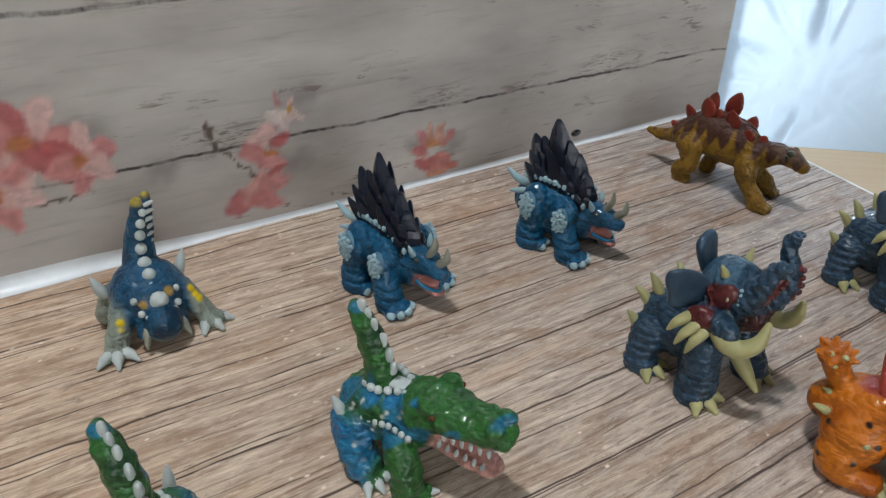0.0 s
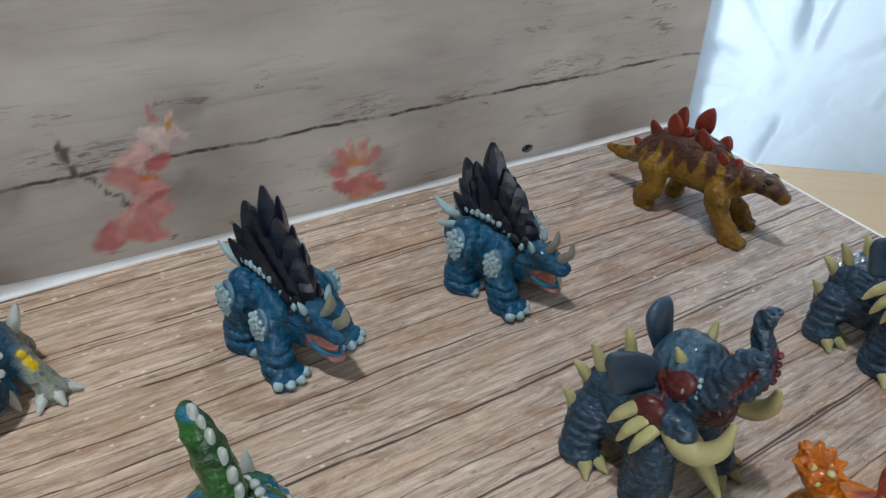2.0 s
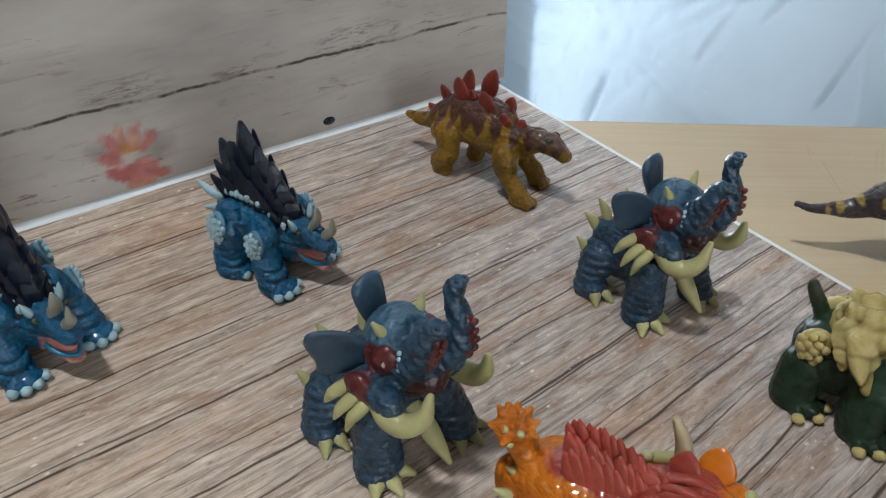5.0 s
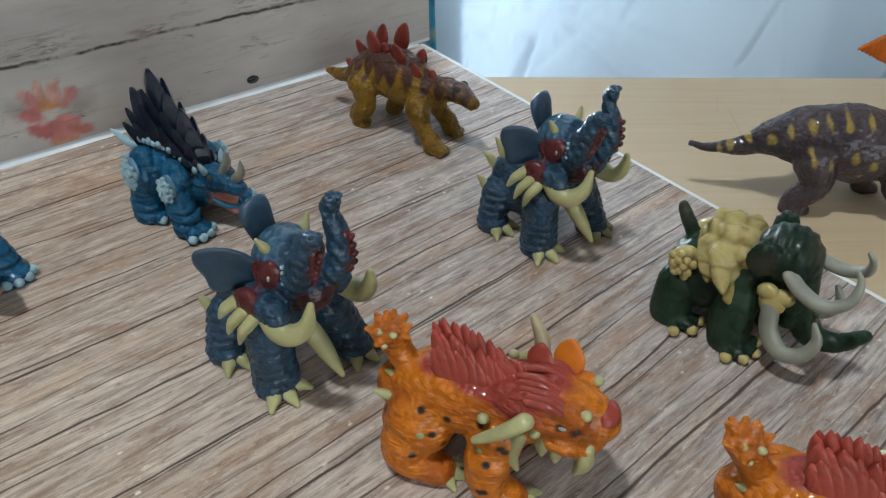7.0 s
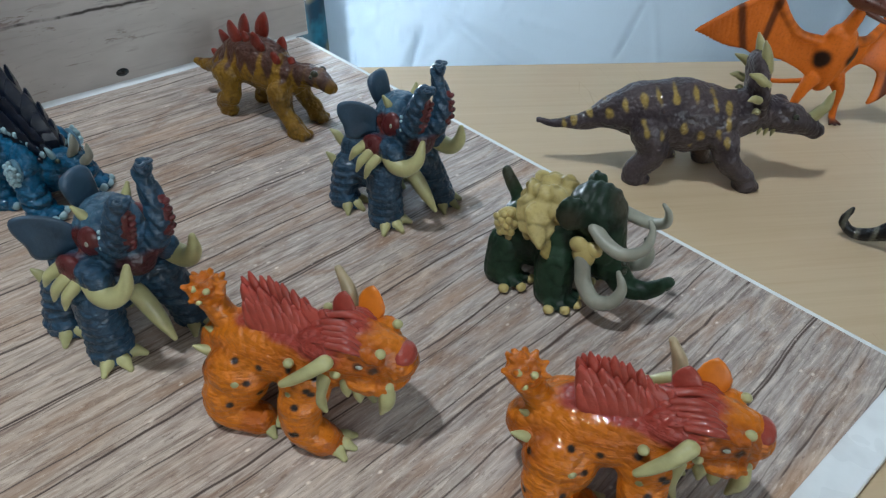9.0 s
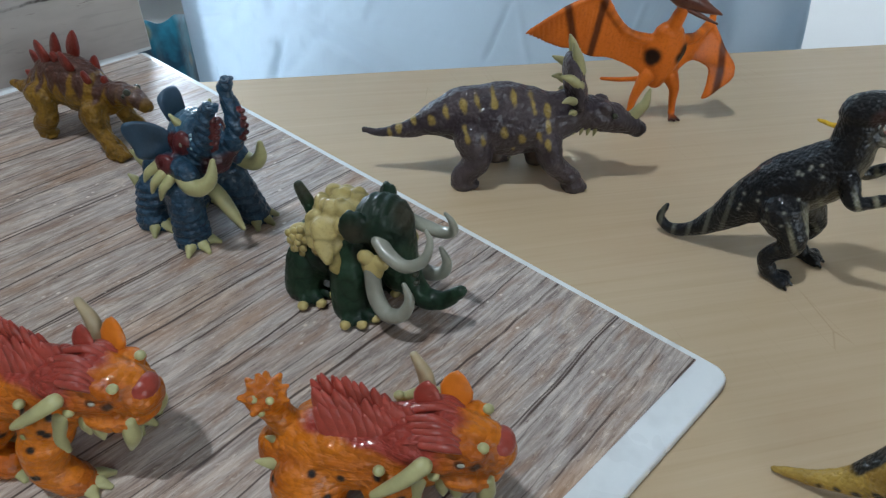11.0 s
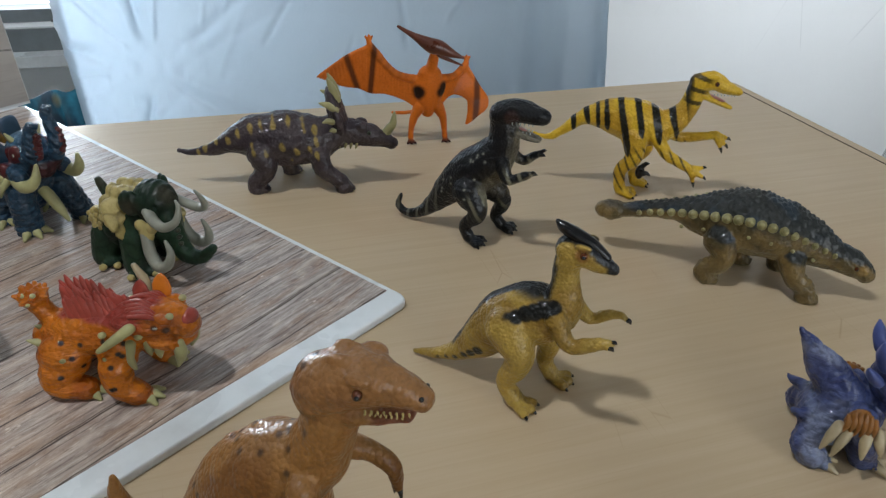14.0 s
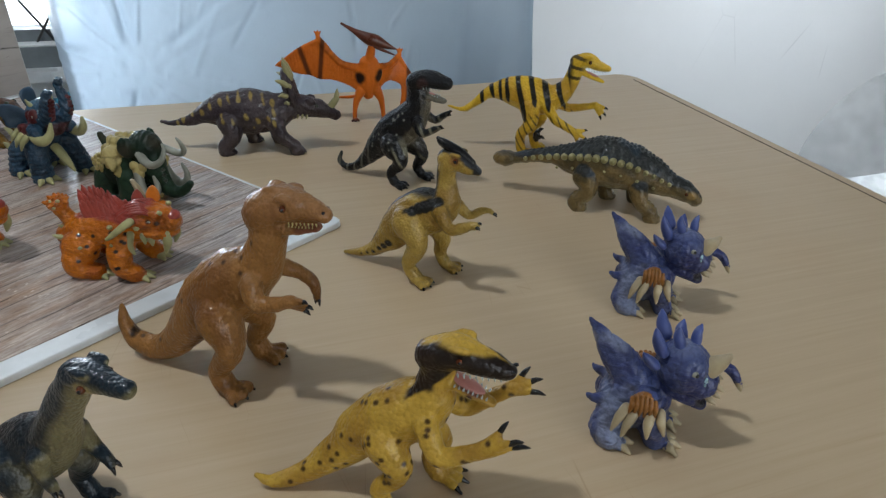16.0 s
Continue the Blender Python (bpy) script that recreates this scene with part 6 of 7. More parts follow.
def pterosaur():
    t = Toy("toy_pterosaur", "orange toy pterosaur with spread wings and brown crested head", "toy dinosaur", "dinosaur figures")
    t.flip = True
    # x points away from its chest, y across the wings.
    t.limb([(-3, 0, 20, 4.5), (-1, 0, 28, 8, 6.5), (0, 0, 38, 11, 6.5), (1, 0, 45, 8, 5.5)])
    t.limb([(1, 0, 45, 5), (3, -1, 52, 3.6), (4.5, -1.5, 57, 3.2), (5, -2, 60, 2.6)])
    for s in (-1, 1):
        t.limb([(0, 6 * s, 24, 4.2), (1, 9.5 * s, 17, 2.8), (0, 11 * s, 9, 2.0), (1, 11.5 * s, 3, 1.9)])
        for a in (-30, 0, 30):
            t.limb([(1, 11.5 * s, 2, 1.3), (5.5 * math.cos(radians(a)) + 1, 11.5 * s + 5.5 * math.sin(radians(a)), 1.0, 0.8)])
    t.limb([(-4, 0, 21, 2.4), (-11, 4, 17, 1.6), (-19, 12, 13, 1.3), (-24, 20, 11.5, 1.0)])
    # Bones of the wings.
    t.limb([(0, 8, 42, 3.0), (-1, 22, 46, 2.4), (-2, 36, 62, 2.2), (-2, 38, 66, 1.8)])
    t.limb([(-2, 37, 63, 1.9), (-3, 52, 56, 1.5), (-4, 70, 44, 0.7)])
    t.limb([(0, -8, 42, 3.0), (-3, -17, 42.5, 2.4), (-8, -25, 48, 2.2), (-9, -26, 50, 1.8)])
    t.limb([(-8, -25, 48, 1.9), (-4, -33, 36, 1.4), (2, -39, 25, 1.0), (4, -25, 12.5, 0.7)])
    for h in ((-2, 38, 66), (-9, -26, 50)):
        for a in (-35, 0, 35):
            t.limb([(*h, 1.2), (h[0], h[1] + 4 * math.sin(radians(a)), h[2] + 4 * math.cos(radians(a)), 0.7)])

    def membrane(outer, inner, n=20):
        """A thick skin between the bones and the scalloped hind edge."""
        a, b = spline(outer, 8), spline(inner, 8)
        a, b = a[np.linspace(0, len(a) - 1, n).astype(int)], b[np.linspace(0, len(b) - 1, n).astype(int)]
        for p, q in zip(a, b):
            tube(self_bm, [(*p, 1.1), (*((p + q) / 2), 1.1), (*q, 0.8)], 8)

    self_bm = t.bm
    membrane([(0, 8, 42), (-1, 22, 46.5), (-2, 36, 62), (-3, 52, 55.5), (-4, 70, 44)], [(0, 7, 23), (-1, 17, 29), (-1, 27, 33), (-2, 37, 33.5), (-2, 45, 37), (-3, 55, 38.5), (-4, 70, 44)], 64)
    membrane([(0, -8, 42), (-3, -17, 43), (-8, -25, 48), (-4, -33, 36), (2, -39, 25), (4, -31, 17), (4, -25, 12.5)], [(0, -7, 23), (-1, -12, 29), (-2, -17, 31), (-1, -22, 30), (1, -26, 27), (3, -26, 19), (4, -25, 12.5)], 64)

    def paint(P, N):
        c = over(flat(P, "c9681d"), step(-0.1, 0.9, wob(P, 0.15, 71)) * 0.6, rgb("b55a15"))
        c = over(c, blobs(P, [(4, 7.5, 35), (4, -7.5, 35), (4, 8.5, 33), (4, -8.5, 38)], [4.4, 3.8, 3.6, 3.4], 1.6), rgb("24140e"))
        bone = blobs(P, [(-1, 11, 43), (-1, 15, 44.5), (-1, 19, 46), (-1.5, 23, 48), (-1.5, 27, 51), (-2, 31, 55), (-2, 35, 59), (-1, -12, 43), (-3, -16, 43), (-6, -21, 45.5)], 2.4, 1.8)
        c = over(c, bone * 0.7, rgb("54301c"))
        ray = np.maximum(1 - step(0.8, 2.6, np.abs(P[:, 1] - 37 + 0.10 * (P[:, 2] - 40))), 1 - step(0.8, 3.0, np.abs(P[:, 1] - 47 + 0.32 * (60 - P[:, 2]) - 6)))
        ray = np.maximum(ray, 1 - step(1.0, 3.0, np.abs(P[:, 1] + 31 + 0.10 * (P[:, 2] - 20))))
        c = over(c, ray * step(18, 24, np.abs(P[:, 1])) * 0.9, rgb("45200f"))
        c = over(c, step(50, 62, P[:, 1]) * 0.35, rgb("7a3a18"))
        c = over(c, step(4, 1.5, P[:, 2]), rgb("3a1d16"))
        return c

    t.cast("smooth", paint, 0.55, lambda P, N: 0.12 * wob(P, 0.4, 72, 2), crease=None)
    t.add("head", "rust_brown", lambda bm: tube(bm, [(-1, 20, 75, 0.9), (1, 11, 70, 2.0), (5, 1, 65, 4.4, 4.6), (6, -5, 63.3, 4.4, 4.6), (8, -13, 60, 2.3, 2.5), (9, -20, 57.5, 0.5)], 14), "brown crested head and beak")
    t.add("lower_beak", "rust_brown", lambda bm: tube(bm, [(5, -2, 60.5, 2.4, 1.8), (7, -9, 57, 1.9, 1.3), (9, -19, 53, 0.5)], 12), "brown lower beak")
    t.eye((8.8, -3, 65.5), 0.9, "amber", mirror=False)
    return t


MAT["rust_brown"] = plain("chestnut brown paint", lin("5e3123"), 0.3, 260, 0.3, 0.3, 0.3)
pterosaur().place(0.519, 0.032, TAB, -132)


def biped(name, label, spec):
    """A two-legged dinosaur from its spine, head, jaw, legs and arms."""
    t = Toy(name, label, "toy dinosaur", "dinosaur figures")
    for key in ("spine", "head", "jaw"):
        if key in spec:
            t.limb(spec[key])
    toes = []
    for leg in spec["legs"]:
        t.limb(leg["run"])
        f = leg["run"][-1]
        toes += t.toes((f[0] + leg.get("shift", 0), f[1], 2.2), leg.get("aim", 0), 3, 30, leg.get("toe", 6.5), leg.get("r", 2.0))
    fingers = []
    for arm in spec["arms"]:
        t.limb(arm["run"], n=10)
        for q in arm.get("fingers", ()):
            t.limb([arm["run"][-1], (*q, 1.05)], n=8)
            b = Vector(arm["run"][-1][:3])
            fingers.append((Vector(q), (Vector(q) - b).normalized()))
    for c, r in spec.get("lumps", ()):
        t.lump(c, r, mirror=True)
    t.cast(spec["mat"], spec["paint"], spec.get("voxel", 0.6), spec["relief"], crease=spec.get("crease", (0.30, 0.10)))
    t.claws(toes, spec["claw"], spec.get("claw_len", 2.6), 1.25, "toe_claw", drop=0.35)
    for q, d in fingers:
        t.add("finger_claw", spec["claw"], lambda bm: spike(bm, q - d * 0.6, q + d * spec.get("finger_claw", 2.2) + Vector((0, 0, -0.6)), 0.95, (0, 0, 0.4)))
    return t


def tyrannosaur():
    def paint(P, N):
        c = over(flat(P, "0f1216"), step(-0.2, 0.8, wob(P, 0.2, 81)), rgb("090a0d"))
        under = step(0.15, 0.75, N[:, 0] * 0.8 - N[:, 2] * 0.6) * step(20, 26, P[:, 2]) * step(66, 58, P[:, 2])
        c = over(c, under * 0.85, rgb("5f594a"))
        streak = step(0.45, 0.75, np.sin(P[:, 0] * 0.9 + P[:, 2] * 0.55 + wob(P, 0.15, 82, 1) * 1.6)) * step(12, 20, P[:, 2]) * step(50, 42, P[:, 2]) * step(3, 6, np.abs(P[:, 1])) * step(30, 18, P[:, 2] - 0.9 * P[:, 0] - 10)
        c = over(c, streak * 0.8 * step(-10, -4, P[:, 0]), rgb("7d7a66"))
        dots = scatter(P, 40, 83, (P[:, 2] > 16) & (N[:, 0] * 0.6 - N[:, 2] < 0.1) & (P[:, 0] < 4))
        c = over(c, blobs(P, dots, 0.5, 0.5) * 0.8, rgb("9a9c90"))
        c = over(c, step(65.5, 63.5, P[:, 2]) * step(10, 12, P[:, 0]) * step(53, 55, P[:, 2]) * 0.7, rgb("7a7464"))
        c = over(c, step(0.5, 0.8, np.sin(P[:, 0] * 1.1)) * step(-22, -30, P[:, 0]) * 0.6, rgb("6a6a5e"))
        return over(c, blobs(P, [(9, -5.5, 68), (9, 5.5, 68)], 3.6, 1.0) * 0.7, rgb("3a2624"))

    t = biped("toy_tyrannosaurus", "black toy tyrannosaurus with grey-tan belly and open jaws", {
        "spine": [(-49, 0, 13.5, 0.9), (-50.5, 0, 7, 1.6), (-45, 0, 3.2, 2.4), (-35, 0, 7.5, 3.6), (-24, 0, 20, 6.8, 7.5), (-13, 0, 31.5, 9.5, 11.5), (-2, 0, 41.5, 9.6, 11.5), (4, 0, 51, 7.6, 8.8), (4.5, 0, 58, 6.6, 7.4), (4, 0, 64, 6.6, 7)],
        "head": [(3.0, 0, 66.5, 6.8, 7.0), (9, 0, 69.6, 6.8, 6.0), (16, 0, 69.6, 5.6, 5.2), (22, 0, 68.6, 4.6, 4.2)],
        "jaw": [(5, 0, 61, 5.4, 3.6), (13, 0, 59, 4.5, 2.4), (20.5, 0, 57.6, 3.3, 1.9)],
        "legs": [
            {"run": [(-9, -7.5, 27, 8.5), (-3, -10.5, 18, 5.2), (-9, -10.5, 9, 3.0), (-6.5, -10.5, 3, 3.2)], "aim": -8},
            {"run": [(-4, 7.5, 27, 8), (4, 9.5, 17, 4.8), (1, 9.5, 8, 3.0), (4, 9.5, 3, 3.2)], "aim": 4},
        ],
        "arms": [
            {"run": [(7, -7, 45, 3.6), (10.5, -9.5, 38.5, 3.0), (14.5, -9.5, 39.5, 2.5), (18.5, -9.5, 42, 2.1)], "fingers": [(22.5, -10.5, 44.5), (22.5, -8.5, 43)]},
            {"run": [(9, 6, 45, 3.2), (13.5, 8, 42, 2.6), (18.5, 8, 45.5, 2.0)], "fingers": [(22.5, 8, 48.5), (22.5, 6.5, 47)]},
        ],
        "lumps": [((9.5, 4.6, 72.5), (3.6, 1.6, 1.5)), ((18, 2, 70.5), (1.3, 1.0, 0.9))],
        "mat": "fine", "claw": "black", "paint": paint, "relief": lambda P, N: 0.26 * wob(P, 0.55, 84, 3),
    })
    for s in (-1, 1):
        for i in range(6):
            t.add("tooth", "bone", lambda bm: spike(bm, (9 + i * 1.9, s * (4.2 - i * 0.36), 65.4), (9.2 + i * 1.9, s * (4.2 - i * 0.36), 64.0), 0.42, n=7))
            t.add("tooth", "bone", lambda bm: spike(bm, (9 + i * 1.7, s * (3.3 - i * 0.25), 60.6 - 0.2 * i), (9.2 + i * 1.7, s * (3.3 - i * 0.25), 61.7 - 0.2 * i), 0.4, n=7))
    t.add("tongue", "pink", lambda bm: ball(bm, (11, 0, 61.2), (5, 2.2, 0.9), (0, 8, 0)))
    t.eye((9.6, 5.4, 69.6), 1.1, "amber")
    return t


tyrannosaur().place(0.438, -0.068, TAB, -75)


def striped_raptor():
    def paint(P, N):
        c = over(flat(P, "cfa92c"), step(-0.2, 0.8, wob(P, 0.2, 91)), rgb("b8902a"))
        c = over(c, step(0.2, 0.8, -N[:, 2]) * 0.45, rgb("c9b56a"))
        ph = P[:, 0] * 0.64 + 0.16 * (P[:, 2] - 45) + 0.85 * wob(P, 0.10, 92, 1)
        tail = step(-14, -24, P[:, 0])
        band = np.sin(ph * (1 + 0.35 * tail))
        low = 34 + 5 * np.sin(P[:, 0] * 0.4) - 9 * step(8, 0, P[:, 0]) * step(-14, -4, P[:, 0]) - 2 * tail
        stripe = step(0.10, 0.30, band - 0.9 * step(low + 10, low, P[:, 2]) + 0.2 * wob(P, 0.3, 95, 1)) * step(low - 2, low + 2, P[:, 2]) * step(30, 25, P[:, 0])
        c = over(c, stripe, rgb("17160f"))
        neck = step(0.35, 0.6, np.sin(P[:, 2] * 0.9 + P[:, 0] * 0.2)) * step(22, 25, P[:, 0]) * step(36, 31, P[:, 0] - 0.15 * (P[:, 2] - 55)) * step(52, 56, P[:, 2])
        c = over(c, neck * 0.9, rgb("1a1810"))
        arm = step(0.55, 0.75, np.sin(P[:, 0] * 1.3 + P[:, 2] * 0.8 + wob(P, 0.3, 93, 1))) * step(34, 30, P[:, 2]) * step(5, 7, np.abs(P[:, 1]))
        return over(c, arm * step(2, 6, P[:, 2]) * step(36, 32, P[:, 0]) * 0.85, rgb("1d1a12"))

    t = biped("toy_raptor", "yellow toy raptor with black stripes and open jaws", {
        "spine": [(-58, 0, 29.5, 0.9), (-47, 0, 28, 1.9), (-38, 0, 34, 2.8), (-29, 0, 42, 4.4), (-17, 0, 44.5, 8, 9), (-4, 0, 43.5, 10, 12.5), (8, 0, 41, 10, 12.5), (18, 0, 43, 8, 9), (25, 0, 50, 6, 6.4), (28.5, 0, 59, 5, 5.4), (30, 0, 66, 5, 5.2)],
        "head": [(30, 0, 68, 5.2, 5.4), (37, 0, 69.5, 5.4, 5.2), (44, 0, 67, 4.2, 4), (51, 0, 65, 2.8, 2.4)],
        "jaw": [(33, 0, 62, 4.2, 2.8), (41, 0, 58.6, 3.2, 1.8), (48.5, 0, 56, 2.0, 1.2)],
        "legs": [
            {"run": [(1, -6, 35, 8), (2, -8.5, 24, 5.2), (-4, -8.5, 15, 3.6), (-2.5, -8, 4, 3.6)], "aim": -6, "r": 2.3, "toe": 7.5},
            {"run": [(4, 6, 35, 7), (9, 8, 24, 4.6), (4, 8, 14, 3.2), (6, 8, 4, 3.2)], "aim": 6},
        ],
        "arms": [
            {"run": [(13, -8, 37, 4.2), (20, -10.5, 29, 3.4), (27, -11, 25, 3.0), (34, -11, 21.5, 2.6)], "fingers": [(41, -12, 18.5), (40.5, -9.5, 23), (36.5, -12.5, 14.5)]},
            {"run": [(20, 7.5, 36, 4.2), (29, 9.5, 32.5, 3.2), (40, 9.5, 34.5, 2.7), (47, 9.5, 36, 2.6)], "fingers": [(53.5, 9.5, 30.5), (54, 11, 34), (51, 8, 28.5)]},
        ],
        "lumps": [((37, 4.4, 72.6), (3.4, 1.6, 1.3))],
        "mat": "skin", "claw": "black", "paint": paint, "relief": lambda P, N: 0.26 * wob(P, 0.5, 94, 3),
    })
    for s in (-1, 1):
        for i in range(7):
            t.add("tooth", "bone", lambda bm: spike(bm, (38.5 + i * 1.8, s * (3.9 - i * 0.25), 63.6 - 0.05 * i), (38.7 + i * 1.8, s * (3.9 - i * 0.25), 62.7), 0.35, n=7))
    t.add("tongue", "pink", lambda bm: ball(bm, (40, 0, 60.6), (6, 2.2, 0.9), (0, 18, 0)), "dark pink mouth")
    t.add("sickle_claw", "black", lambda bm: (ball(bm, (7.5, -4.5, 14), (2.6, 2.0, 4.4)), spike(bm, (8, -4.5, 17), (12, -5, 20), 1.4, (0, 0, 1)), spike(bm, (9, -4.5, 13), (13.5, -5, 12.5), 1.4, (0, 0, 1))), "black sickle claw")
    t.eye((38.5, 5.3, 69.5), 1.3, "amber")
    return t


striped_raptor().place(0.537, -0.100, TAB, -65)


def ankylosaur():
    t = Toy("toy_ankylosaurus", "olive toy ankylosaurus with dark armour and pale side studs", "toy dinosaur", "dinosaur figures")
    t.lump((-74, 0, 21.5), (8, 5.6, 5.2), (0, -6, 0))
    t.limb([(-68, 0, 22.5, 4, 3.8), (-55, 0, 26, 4.6, 4.4), (-43, 0, 28, 6, 5.6), (-30, 0, 28, 10.5, 10.5), (-13, 0, 29, 15.5, 15.5), (3, 0, 27.5, 15.5, 14.5), (17, 0, 24, 11.5, 11.5), (27, 0, 20.5, 7.8, 8)])
    t.limb([(26, 0, 21, 7, 7.5), (34, 0, 19, 6.6, 7), (41, 0, 16, 5.4, 6), (44.5, 0, 13.5, 4.2, 4.6)])
    t.limb([(-21, -10.5, 22, 8), (-18, -12.5, 13, 5.4), (-25, -12.5, 6, 4.6), (-23.5, -12.5, 2.5, 5)])
    t.limb([(-17, 10.5, 22, 8), (-10, 12.5, 13, 5.4), (-10, 12.5, 6, 4.6), (-8.5, 12.5, 2.5, 5)])
    t.limb([(11, -10.5, 19, 6.4), (14, -12.5, 11, 5), (20, -12.5, 6, 4.4), (21, -12.5, 2.5, 5)])
    t.limb([(9, 11, 19, 6.2), (8, 13, 11, 5), (8, 13.5, 6, 4.4), (9, 13.5, 2.5, 5)])
    toes = []
    for f in ((-22, -12.5), (-7, 12.5), (22.5, -12.5), (10.5, 13.5)):
        toes += t.toes((*f, 2.2), 0, 3, 36, 3.0, 1.9)

    def relief(P, N):
        top = step(0.25, 0.6, N[:, 2]) * step(-64, -58, P[:, 0]) * step(36, 30, P[:, 0])
        plates = np.cos(P[:, 0] * 1.35) * np.cos(P[:, 1] * 1.25)
        return 0.75 * top * np.maximum(-0.25, plates) + 0.25 * wob(P, 0.55, 101, 2) + 0.3 * step(-64, -68, P[:, 0]) * wob(P, 1.2, 102, 1)

    def paint(P, N):
        c = over(flat(P, "78643c"), step(-0.2, 0.8, wob(P, 0.25, 103)), rgb("584c30"))
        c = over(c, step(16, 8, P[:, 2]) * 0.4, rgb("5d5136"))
        c = over(c, step(0.1, 0.7, -N[:, 2]) * 0.6, rgb("8b8264"))
        top = step(0.12, 0.5, N[:, 2] + 0.15 * wob(P, 0.5, 104, 2)) * step(15, 22, P[:, 2] + 0.1 * P[:, 0])
        c = over(c, top, rgb("2c2f2e"))
        c = over(c, top * step(0.3, 0.9, wob(P, 0.22, 105, 2)) * 0.7, rgb("2a3844"))
        return over(c, blobs(P, [(42, -4.5, 17), (42, 4.5, 17)], 2.6, 1.0) * 0.7, rgb("a8874a"))

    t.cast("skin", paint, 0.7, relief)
    for s in (-1, 1):
        for i in range(19):
            x = -60 + i * 4.9
            w = float(np.interp(x, (-68, -55, -43, -30, -13, 3, 17, 27, 40), (3.8, 4.8, 6.2, 10.6, 15.4, 15.4, 11.6, 7.8, 6)))
            z = float(np.interp(x, (-68, -55, -43, -30, -13, 3, 17, 27, 40), (23, 27, 30, 33, 36, 34.5, 29, 24, 20)))
            r = 1.1 + 1.0 * math.sin(math.pi * min(1, max(0, (x + 62) / 92)))
            t.add("side_stud", "stud", lambda bm: spike(bm, (x, s * (w * 0.84), z - 1.0), (x, s * (w * 0.84 + r * 1.7), z + 0.6), r * 1.2, end=0.45), "pale pointed side stud")
            if i % 2 == 0 and -50 < x < 24:
                t.add("low_stud", "stud", lambda bm: ball(bm, (x + 1, s * (w * 0.99), z - 7.5), (1.0, 0.9, 1.0), seg=8))
    t.eye((39, 5.9, 18), 1.0, "amber")
    return t


ankylosaur().place(0.488, -0.192, TAB, -74)


